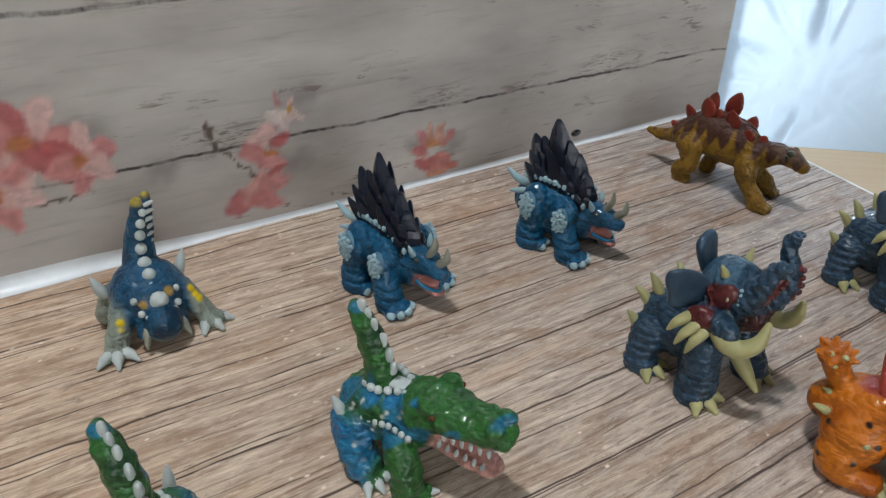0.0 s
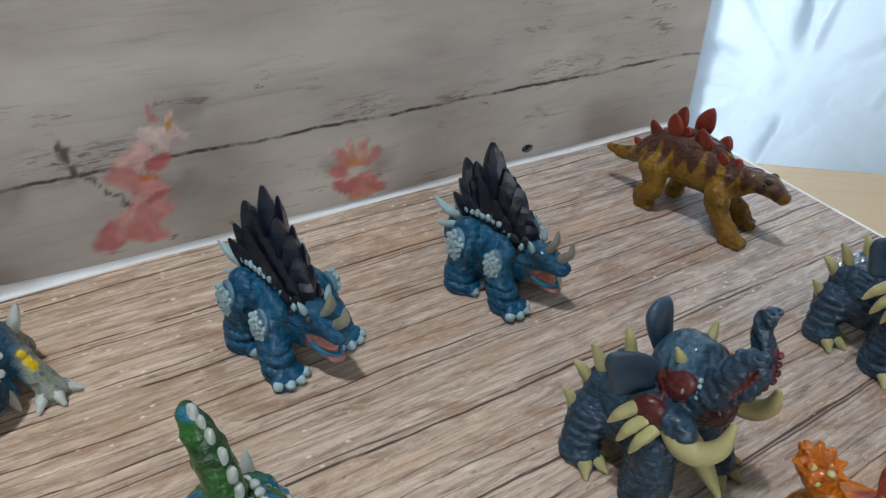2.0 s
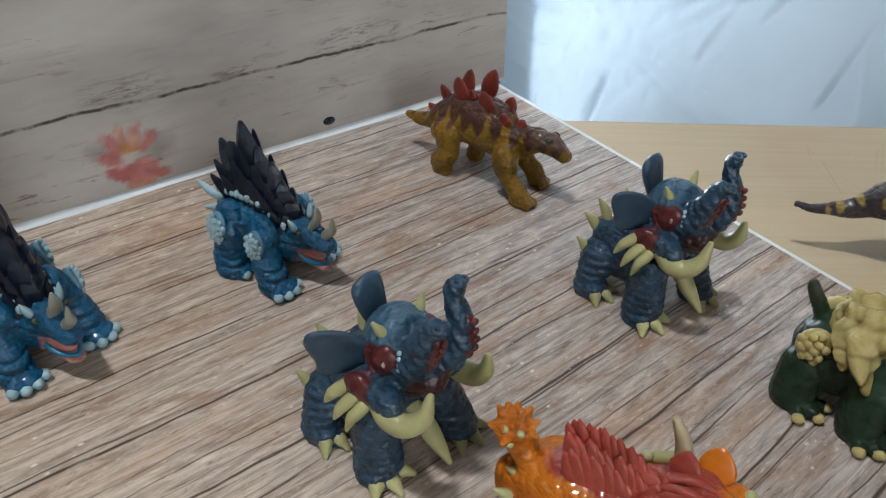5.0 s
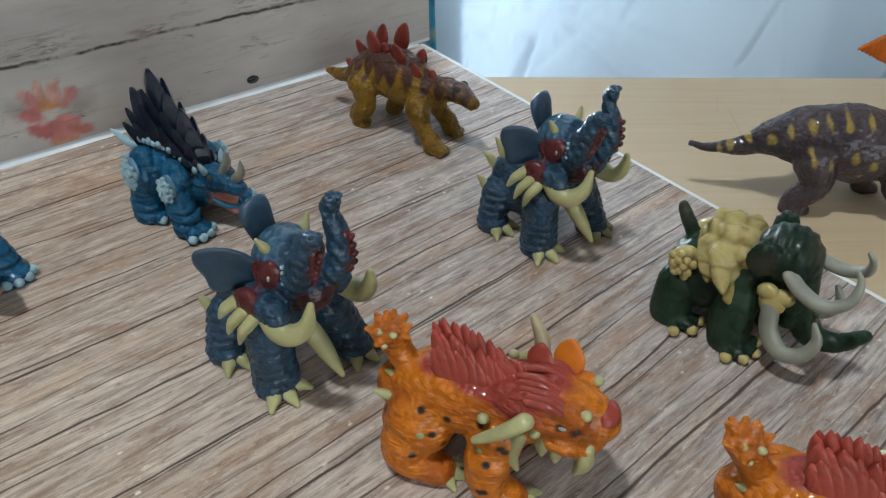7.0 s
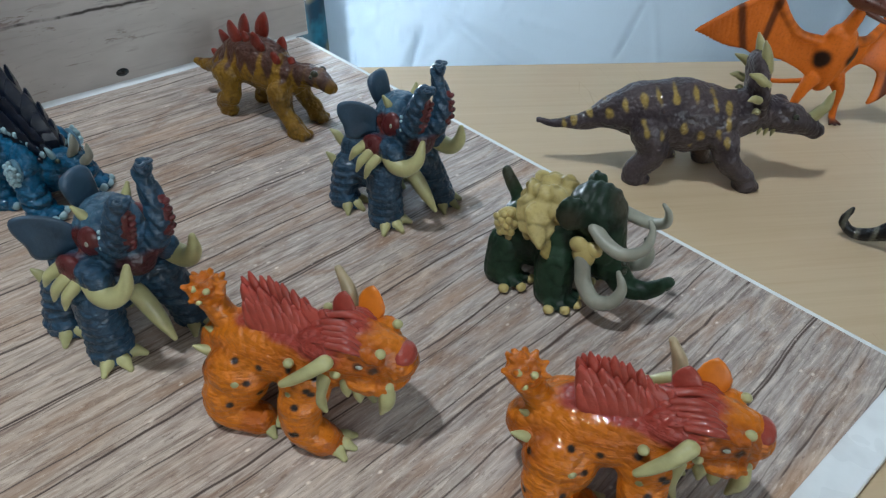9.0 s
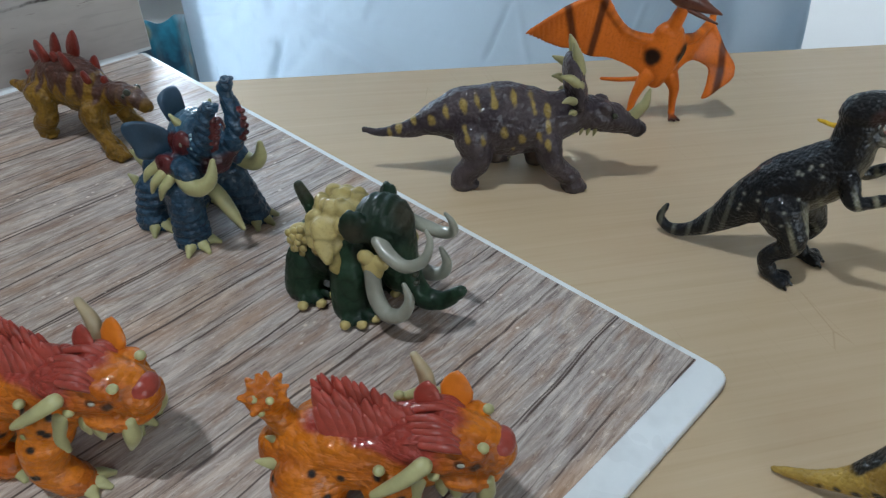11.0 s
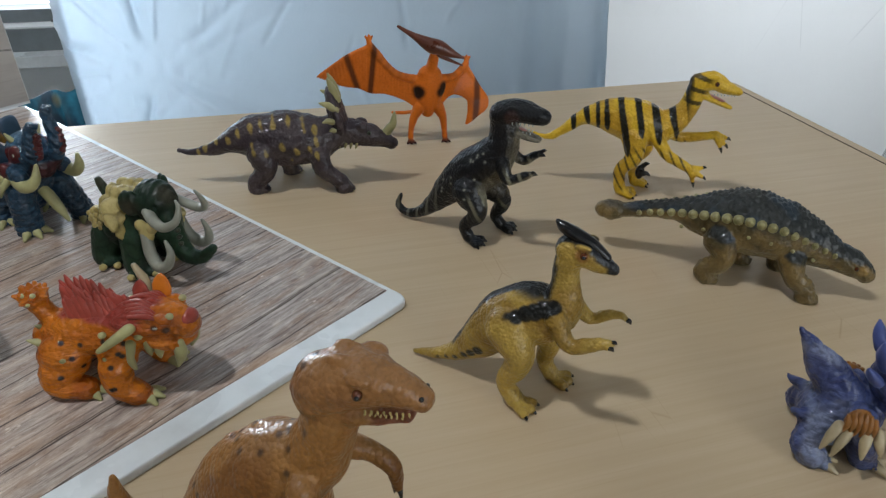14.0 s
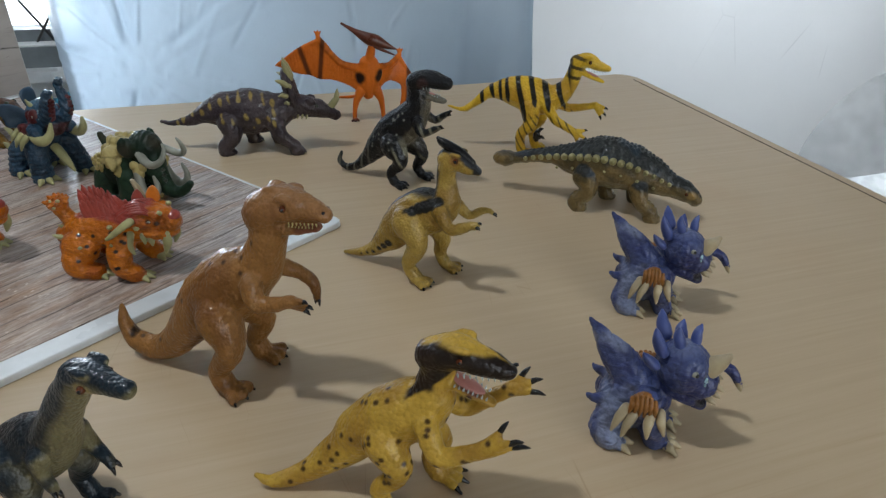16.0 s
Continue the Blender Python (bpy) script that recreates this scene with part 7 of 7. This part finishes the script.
def hadrosaur():
    def paint(P, N):
        c = over(flat(P, "a68a41"), step(-0.2, 0.8, wob(P, 0.2, 111)), rgb("8c6f30"))
        ax = np.interp(P[:, 0], (-52, -35, -24, -15, -4, 4), (1.5, 8, 20, 31, 36, 42))
        top = step(4.5, 6.5, P[:, 2] - ax) * step(3.6, 2.6, np.abs(P[:, 1])) * step(8, 3, P[:, 0])
        c = over(c, top, rgb("191a18"))
        ribbon = [(x, y * s, z) for s in (-1, 1) for x, y, z in ((2, 7.5, 45), (-1, 8.6, 44.5), (-4, 9.8, 43), (-7, 10, 41.5), (-10, 10.2, 39.5), (-13, 10, 37.5), (-16, 9.5, 36), (-17.5, 10, 33), (-17.5, 11, 30))]
        c = over(c, blobs(P, ribbon, [3.2, 3.7, 3.6, 3.2, 2.8, 2.5, 2.7, 2.6, 2.1] * 2, 0.5), rgb("171816"))
        tail = [(x, y * s, z) for s in (-1, 1) for x, y, z in ((-24, 7.4, 17), (-27, 6.3, 14.5), (-30, 5.2, 12), (-34, 4, 8.5), (-38, 3.4, 6.5), (-42, 2.8, 4.5))]
        c = over(c, blobs(P, tail, [2.2, 1.9, 1.5, 1.2, 1.0, 0.8] * 2, 0.5), rgb("171816"))
        neck = step(1.5, -1, P[:, 0] - 0.08 * (P[:, 2] - 50)) * step(44, 47, P[:, 2]) * step(62, 59, P[:, 2])
        c = over(c, neck, rgb("1b1c1a"))
        crown = step(67.6, 68.8, P[:, 2] + 0.55 * (P[:, 0] - 7)) * step(4.6, 3.2, np.abs(P[:, 1])) * step(-1, 2, P[:, 0])
        c = over(c, np.maximum(crown, step(16.2, 17.6, P[:, 0]) * step(60, 61, P[:, 2])), rgb("202326"))
        ring = blobs(P, [(8.5, -5.2, 66.5), (8.5, 5.2, 66.5)], 2.4, 0.6)
        return over(c, ring * 0.6, rgb("8c5a30"))

    t = biped("toy_hadrosaur", "tan toy parasaurolophus with black back bands and crest", {
        "spine": [(-53, 0, 1.8, 1.1), (-44, 0, 4, 2.4), (-35, 0, 8.5, 4.2), (-25, 0, 19, 7.8, 8.5), (-15, 0, 31, 10, 11.5), (-4, 0, 37, 10.5, 12), (3, 0, 43, 7.8, 8.5), (3.5, 0, 51, 5.0, 5.4), (3, 0, 58, 4.6, 5), (4, 0, 63, 5, 5)],
        "head": [(3, 0, 65.5, 5.2, 4.8), (9, 0, 65, 4.9, 5.0), (14, 0, 63, 3.6, 3.8), (18.5, 0, 61.6, 2.6, 2.4)],
        "legs": [
            {"run": [(-13, -7.5, 32, 8.5), (-7, -10, 22, 5.8), (-11, -10.5, 10, 3.6), (-7, -10.5, 3.2, 3.6)], "aim": -10, "toe": 7},
            {"run": [(-9, 7.5, 30, 7.5), (-2, 9.5, 19, 5), (-2, 9.5, 9, 3.5), (1, 9.5, 3.2, 3.5)], "aim": 2, "toe": 7},
        ],
        "arms": [
            {"run": [(4, -8, 41, 4.2), (9.5, -10, 33.8, 3.1), (16, -10, 36, 2.6), (20, -10, 38, 2.5)], "fingers": [(24, -11.5, 38.5), (24.5, -10, 40), (23.5, -9, 37)]},
            {"run": [(7, 7, 39, 3.6), (12.5, 9, 34, 2.6), (19, 9, 37.5, 2.0), (23, 9, 38.5, 1.6)], "fingers": [(26, 9, 37)]},
        ],
        "lumps": [((8.5, 3.9, 69.2), (3.2, 1.4, 1.2))],
        "mat": "fine", "claw": "black", "claw_len": 2.2, "finger_claw": 1.0, "paint": paint, "relief": lambda P, N: 0.24 * wob(P, 0.5, 112, 3),
    })
    t.add("crest", "black", lambda bm: tube(bm, [(15.5, 0, 65.4, 1.8), (10, 0, 69, 2.4), (5, 0, 71, 2.6), (0, 0, 73.2, 2.0), (-2, 0, 74.6, 0.9)], 12), "black swept-back crest")
    t.eye((9, 4.8, 66.6), 1.3, "amber")
    return t


hadrosaur().place(0.349, -0.150, TAB, -78)


def brown_theropod():
    def paint(P, N):
        c = over(flat(P, "8c6233"), step(-0.2, 0.8, wob(P, 0.15, 121)), rgb("754d26"))
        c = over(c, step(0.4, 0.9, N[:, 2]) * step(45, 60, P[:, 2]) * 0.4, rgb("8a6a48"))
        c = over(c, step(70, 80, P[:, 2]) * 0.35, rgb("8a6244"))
        dots = scatter(P, 46, 122, (N[:, 2] - 0.5 * N[:, 0] > 0.25) & (P[:, 2] > 8) & (np.abs(P[:, 1]) < 12) & (P[:, 0] < 12))
        c = over(c, blobs(P, dots, 1.05, 0.5) * 0.85, rgb("33241c"))
        c = over(c, blobs(P, [(-61, 0, 11)], 3.2, 0.8) * 0.9, rgb("1d1612"))
        mouth = step(74.2, 73.2, P[:, 2] - 0.06 * P[:, 0]) * step(71.2, 72.4, P[:, 2]) * step(26, 30, P[:, 0])
        return over(c, mouth * 0.8, rgb("6d3b2c"))

    t = biped("toy_tyrannosaurus", "light brown toy tyrannosaurus with dark back flecks", {
        "spine": [(-65, 0, 24, 1.2), (-64.5, 0, 15, 3.0), (-60, 0, 8, 4.6), (-50, 0, 5.6, 5.4), (-40, 0, 10, 7), (-30, 0, 20, 9.5), (-18, 0, 33, 12.5, 14), (-4, 0, 44, 13, 15), (8, 0, 53, 10, 11), (13, 0, 62, 8.4, 8.6), (15, 0, 70, 7.8, 8.2)],
        "head": [(13, 0, 77, 8.4, 8.6), (20, 0, 81.5, 8.2, 7.4), (28, 0, 82, 6.8, 6.0), (36, 0, 80.5, 4.6, 4.4), (40, 0, 79.5, 3.4, 3.2)],
        "jaw": [(18, 0, 73, 6.4, 4.4), (27, 0, 73, 4.8, 2.4), (36.5, 0, 73.6, 3.0, 1.5)],
        "legs": [
            {"run": [(-7, -10, 33, 10.5), (-1, -13.5, 23, 6.8), (-8, -13.5, 11, 4.8), (-5, -13.5, 4, 4.8)], "aim": -14, "toe": 9, "r": 2.7},
            {"run": [(-5, 10, 31, 9.5), (1, 12.5, 21, 6.2), (-4, 12.5, 10, 4.8), (-1, 12.5, 4, 4.8)], "aim": 8, "toe": 9, "r": 2.7},
        ],
        "arms": [
            {"run": [(10, -10.5, 51, 5), (14, -13, 45.5, 4.0), (22, -13, 46, 3.0), (29, -13, 48.5, 2.8)], "fingers": [(36, -15, 50.5), (37, -13, 47.5), (35, -11.5, 44.5)]},
            {"run": [(14, 9.5, 49, 4.2), (22, 11.5, 46.5, 3.2), (28, 11.5, 43, 2.6), (29.5, 11.5, 39, 2.2)], "fingers": [(29, 11.5, 35.5), (31, 10, 36)]},
        ],
        "lumps": [((25, 5.8, 86), (4.2, 1.9, 1.7)), ((19, 2.8, 88), (4, 1.6, 1.3))],
        "mat": "skin", "claw": "black", "claw_len": 3.0, "voxel": 0.68, "paint": paint, "relief": lambda P, N: 0.3 * wob(P, 0.35, 123, 3) + 0.25 * np.maximum(0, wob(P, 1.0, 124, 1)) * step(40, 60, P[:, 2] - 0.4 * P[:, 0]),
    })
    for s in (-1, 1):
        for i in range(8):
            t.add("tooth", "cream", lambda bm: spike(bm, (26.5 + i * 1.6, s * (5.0 - i * 0.28), 76.6), (26.7 + i * 1.6, s * (5.0 - i * 0.28), 75.7), 0.36, n=7))
            t.add("tooth", "cream", lambda bm: spike(bm, (26 + i * 1.4, s * (4.2 - i * 0.2), 74.6), (26.2 + i * 1.4, s * (4.2 - i * 0.2), 75.3), 0.3, n=7))
        t.add("nostril", "black", lambda bm: ball(bm, (40.6, s * 2.4, 81.2), (0.8, 0.8, 0.6), seg=8))
    t.eye((25.5, 7.3, 83.0), 1.4, "amber")
    return t


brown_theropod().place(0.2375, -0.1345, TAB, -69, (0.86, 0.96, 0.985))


def spotted_raptor():
    def paint(P, N):
        c = over(flat(P, "b8953a"), step(-0.2, 0.8, wob(P, 0.2, 131)), rgb("a17d30"))
        dots = scatter(P, 120, 132, (P[:, 2] < 52) & (P[:, 2] > 4))
        c = over(c, blobs(P, dots, 0.95, 0.45) * 0.95, rgb("2f1a0c"))
        brow = 66.3 - 0.0 * P[:, 0] - 0.22 * np.maximum(0, P[:, 0] - 12) + 1.0 * wob(P, 0.4, 134, 1)
        mask = step(brow + 0.8, brow - 0.8, P[:, 2]) * step(1.6, 2.8, np.abs(P[:, 1]) + 0.14 * np.maximum(0, P[:, 0] - 8)) * step(56.6, 57.6, P[:, 2] + 0.9 * np.maximum(0, 8 - P[:, 0])) * step(-7, -5, P[:, 0])
        c = over(c, np.maximum(mask, step(23, 25, P[:, 0]) * step(56, 57, P[:, 2]) * step(61.8, 61.0, P[:, 2])), rgb("1c1410"))
        nape = step(1, -1, P[:, 0] - 3) * step(49, 51, P[:, 2]) * step(65, 63, P[:, 2])
        c = over(c, nape, rgb("241a14"))
        return over(c, step(57.5, 56.5, P[:, 2] + 0.28 * (P[:, 0] - 10)) * step(8, 10, P[:, 0]) * step(3.6, 2.6, np.abs(P[:, 1])) * step(48, 50, P[:, 2]), rgb("8a5a52"))

    t = biped("toy_raptor", "yellow spotted toy raptor with black mask and reaching claws", {
        "spine": [(-55, -14, 5.5, 1.0), (-50, -12, 2.8, 2.4), (-40, -7, 6, 4.0), (-30, -3, 14, 6.2), (-20, 0, 25, 9, 9.5), (-9, 0, 34, 10, 11), (0, 0, 42, 8.4, 9), (2, 0, 50, 5.6, 6), (3, 0, 56, 5.8, 6)],
        "head": [(1, 0, 59.5, 6, 5.8), (8, 0, 62.5, 6.2, 5.8), (16, 0, 61.4, 5.2, 4.6), (24, 0, 59.3, 3.2, 3.0)],
        "jaw": [(5, 0, 53, 4.8, 2.6), (13, 0, 49.6, 3.6, 1.8), (20, 0, 46.5, 2.4, 1.3)],
        "legs": [
            {"run": [(-12, -7, 27, 7.4), (-6, -9.5, 18, 4.4), (-13, -9.5, 9, 3.0), (-11, -9.5, 3.5, 3.2)], "aim": -6, "toe": 7.5},
            {"run": [(-6, 7, 27, 7.5), (2, 9, 17, 4.8), (-1, 9, 8, 3.4), (2, 9, 3.5, 3.6)], "aim": 4, "toe": 7.5},
        ],
        "arms": [
            {"run": [(2, -8, 38, 4.2), (7, -10.5, 29.5, 3.4), (15, -10.5, 33, 2.9), (22, -10.5, 37.5, 2.8)], "fingers": [(29, -12, 43), (30, -10, 40), (25, -9, 44)]},
            {"run": [(5, 7, 38, 4), (11, 9.5, 34, 3.2), (18, 9.5, 40, 2.8), (24, 9.5, 45, 2.6)], "fingers": [(30, 10, 49), (31, 8.5, 46.5), (27, 11, 50)]},
        ],
        "lumps": [((10, 4.6, 66.2), (3.8, 1.8, 1.5))],
        "mat": "skin", "claw": "black", "claw_len": 3.4, "finger_claw": 4.4, "paint": paint, "relief": lambda P, N: 0.26 * wob(P, 0.5, 133, 3),
    })
    for s in (-1, 1):
        for i in range(8):
            t.add("tooth", "bone", lambda bm: spike(bm, (10 + i * 1.8, s * (4.6 - i * 0.3), 57.8 - 0.06 * i), (10.2 + i * 1.8, s * (4.6 - i * 0.3), 56.6), 0.36, n=7))
            t.add("tooth", "bone", lambda bm: spike(bm, (9 + i * 1.4, s * (3.7 - i * 0.2), 52.2 - 0.52 * i), (9.2 + i * 1.4, s * (3.7 - i * 0.2), 53.2 - 0.52 * i), 0.34, n=7))
        t.add("nostril", "black", lambda bm: ball(bm, (26, s * 2.0, 60.6), (0.9, 0.7, 0.6), seg=8))
    t.add("tongue", "pink", lambda bm: ball(bm, (12, 0, 51.8), (6.5, 2.8, 1.1), (0, 24, 0)), "dull pink tongue")
    t.eye((10.5, 5.7, 63.2), 1.0, "amber")
    return t


spotted_raptor().place(0.2265, -0.229, TAB, -72)


def dark_hadrosaur():
    def paint(P, N):
        c = over(flat(P, "1a2731"), step(-0.2, 0.8, wob(P, 0.2, 141)), rgb("10191f"))
        pale = step(0.0, 0.6, N[:, 0] * 0.7 - N[:, 2] * 0.5 + 0.2 * wob(P, 0.4, 142, 1)) * step(14, 30, P[:, 2])
        c = over(c, pale * 0.85, rgb("77704f"))
        return over(c, blobs(P, [(14, -5, 68), (14, 5, 68)], 3.4, 0.8) * 0.8, rgb("9a8a5a"))

    t = biped("toy_hadrosaur", "dark blue-grey toy hadrosaur with tan throat", {
        "spine": [(-66, 0, 2, 1.2), (-53, 0, 5, 3), (-43, 0, 12, 6), (-32, 0, 23, 10, 11), (-20, 0, 31, 11, 12), (-11, 0, 38, 8.4, 9.4), (-5, 0, 49, 6.4, 7), (1, 0, 59, 5.6, 6.2), (6, 0, 66, 5.8, 6)],
        "head": [(7, 0, 69, 5.4, 5.2), (14, 0, 70.5, 5.2, 4.6), (21, 0, 70.5, 3.8, 3.4), (27, 0, 70.5, 3.2, 2.8)],
        "legs": [
            {"run": [(-26, -8, 28, 8.5), (-19, -10.5, 19, 5.8), (-23, -10.5, 10, 3.8), (-19, -10.5, 3.4, 3.8)], "toe": 7},
            {"run": [(-23, 8, 28, 8.5), (-15, 10.5, 19, 5.8), (-19, 10.5, 10, 3.8), (-15, 10.5, 3.4, 3.8)], "toe": 7},
        ],
        "arms": [
            {"run": [(-10, -8, 36, 4), (-9, -9, 30, 3), (-6, -9, 27, 2.5)], "fingers": [(-4, -10, 25), (-4, -8.5, 24.5)]},
            {"run": [(-10, 8, 36, 4), (-7, 10, 28, 3), (-2, 10, 25, 2.5)], "fingers": [(1, 11, 23), (1, 9, 22)]},
        ],
        "lumps": [((13, 4.2, 74.2), (4.2, 1.6, 1.4))],
        "mat": "fine", "claw": "black", "paint": paint, "relief": lambda P, N: 0.26 * wob(P, 0.4, 143, 3),
    })
    t.eye((14.5, 5.2, 69.5), 1.4, "amber")
    return t


dark_hadrosaur().place(0.1545, -0.1555, TAB, -80, (0.9, 0.88, 0.94))


def horned_monster():
    t = Toy("toy_monster", "violet blue toy horned monster with raised tail and ivory claws", "toy monster", "violet horned monsters")
    t.lump((-3, 0, 14), (12.5, 12, 12.5))
    t.lump((4, 0, 17), (9, 11, 10))
    t.limb([(-1, 0, 22, 8.5, 8), (-7, 0, 29, 5.8, 7.5), (-14, 0, 37, 3.4, 5.2), (-19, 0, 43, 1.8, 2.8), (-22.5, 0, 47, 0.8)])
    t.lump((14, 0, 34), (10.5, 11, 10.5))
    t.lump((21, 0, 29), (7.5, 8.5, 7))
    t.limb([(12, 0, 26, 7, 6), (18, 0, 22, 6, 4.4), (22, 0, 19.5, 5, 3)])
    toes = []
    for s in (-1, 1):
        t.limb([(-9, 9 * s, 12, 6.2), (-12, 12.5 * s, 7, 4.6), (-8, 13 * s, 3.2, 5)])
        toes += t.toes((-8, 13 * s, 2.4), -16 * s, 3, 40, 5.0, 2.2)
        t.limb([(3, 10.5 * s, 22, 5.5), (6, 13 * s, 14, 4.0), (8, 12.5 * s, 10, 3.6)])
        t.limb([(6, 7 * s, 10, 5.5), (9, 7.5 * s, 3.5, 5)])
        toes += t.toes((10, 7.5 * s, 2.4), -4 * s, 3, 36, 4.8, 2.1)
        t.limb([(-12, 8 * s, 17, 2.6), (-17, 9.5 * s, 18, 1.6), (-19, 10 * s, 19.5, 0.9)])
    t.limb([(12, 12, 24, 3.6), (24, 15, 27, 2.6), (33, 15.5, 26, 2.2), (38, 15, 20, 1.5)])

    def paint(P, N):
        c = over(flat(P, "434d76"), step(-0.2, 0.8, wob(P, 0.35, 151)) * 0.7, rgb("2b3566"))
        grey = step(24, 18, P[:, 2]) * step(4, -2, P[:, 0]) * step(-15, -12, P[:, 0])
        c = over(c, grey * 0.85, rgb("77809a"))
        c = over(c, step(20, 27, P[:, 2]) * step(2, -4, P[:, 0]) * step(0.1, 0.9, wob(P, 0.3, 152, 2)) * 0.6, rgb("8d96b0"))
        face = step(12, 17, P[:, 0]) * step(38, 33, P[:, 2])
        c = over(c, face * 0.65, rgb("2c3160"))
        c = over(c, blobs(P, [(21, 0, 22), (23, -3, 22), (22, 3, 22)], 3.4, 0.8), rgb("17141f"))
        return over(c, step(41, 45, P[:, 2]) * step(4, 8, P[:, 0]) * 0.4, rgb("8790ae"))

    t.cast("gloss", paint, 0.62, lambda P, N: 0.3 * wob(P, 0.45, 153, 3) + 0.2 * step(2, -4, P[:, 0]) * np.sin(P[:, 1] * 2.4))
    t.claws(toes, "horn_beige", 4.0, 2.1, "toe_claw", drop=0.3)
    for b, tip, w in (((5, -5, 42), (1, -7.5, 53), 6), ((11, -1, 44), (9.5, -1.5, 51.5), 5.5), ((17, 4, 43), (18, 6, 50), 5), ((3, -9, 38), (-2, -12, 44.5), 5), ((6, 7, 42), (3, 10, 51), 6), ((12, 8, 41), (12, 12, 47), 5)):
        t.add("crest_spike", "violet", lambda bm: spike(bm, b, Vector(b).lerp(Vector(tip), 0.92), w * 0.52, (-0.4, 0, 0), end=0.2, flat=0.8), "violet blue crest spike")
    t.add("nose_horn", "horn_beige", lambda bm: tube(bm, [(22, -1, 34.5, 4.4), (24.5, -1.5, 37.5, 3.8), (27, -2, 40.5, 2.6), (28.8, -2, 43, 1.2)], 14), "ivory nose horn")
    for s in (-1, 1):
        pad = t.add("shoulder_pad", "brown_pad", lambda bm: ball(bm, (1.5, 13.0 * s, 22.5), (4.8, 2.6, 5.4), (0, 0, 12)), "wrinkled brown shoulder pad")
        for i in range(6):
            x = -2.6 + 1.7 * i
            t.add("pad_tuft", "brown_pad", lambda bm: tube(bm, [(x, 14.6 * s, 27 - 0.25 * abs(i - 2.5) ** 2, 0.8), (x + 0.3, 15.9 * s, 23, 1.1), (x + 0.2 * (i - 2), 15.6 * s, 18.4 + 0.3 * abs(i - 2.5), 0.5)], 8), under=pad)
        for b, tip in (((-4, 14.2, 20), (-8, 17.5, 11)), ((-1, 15.0, 18.5), (-4, 18, 9.5)), ((5, 15.2, 19), (5, 18.2, 11)), ((8.5, 13.6, 20), (11, 16.5, 12.5))):
            t.add("hand_claw", "horn_beige", lambda bm: spike(bm, (b[0], b[1] * s, b[2]), (tip[0], tip[1] * s, tip[2]), 2.0, (-0.4, 0.8 * s, 0.5), end=0.3))
        for i in range(9):
            a, q = i * 2.4, 2.6 * math.sqrt((i + 0.5) / 9)
            t.add("bead", "ice", lambda bm: ball(bm, (22.6 - 0.25 * q, s * (5.8 + 0.7 * q * math.cos(a)), 33 + q * math.sin(a)), 0.7, seg=8))
        for i, z in enumerate((30, 27.5, 25)):
            t.add("lip_tooth", "horn_beige", lambda bm: spike(bm, (26.6 - i, s * (3 + i), z), (29.5 - i, s * (4 + i), z - 1.5), 1.3, end=0.3))
        t.add("fang", "horn_beige", lambda bm: spike(bm, (20.5, s * 3.2, 24.2), (21.5, s * 3.2, 21.5), 0.9))
    t.add("finger_tip", "horn_beige", lambda bm: spike(bm, (37.5, 15, 21), (39.5, 15, 16.5), 1.5))
    for s in (-1, 1):
        t.add("eye", "tusk_grey", lambda bm: ball(bm, (17.5, 8.8 * s, 37), (1.5, 1.2, 1.3), seg=10))
        t.add("pupil", "black", lambda bm: ball(bm, (18.4, 9.4 * s, 37), 0.8, seg=8))
    return t


violet = horned_monster()
violet.place(0.392, -0.245, TAB, -72, (0.96, 0.96, 0.96))
violet.again(0.3020, -0.2735, TAB, -72)
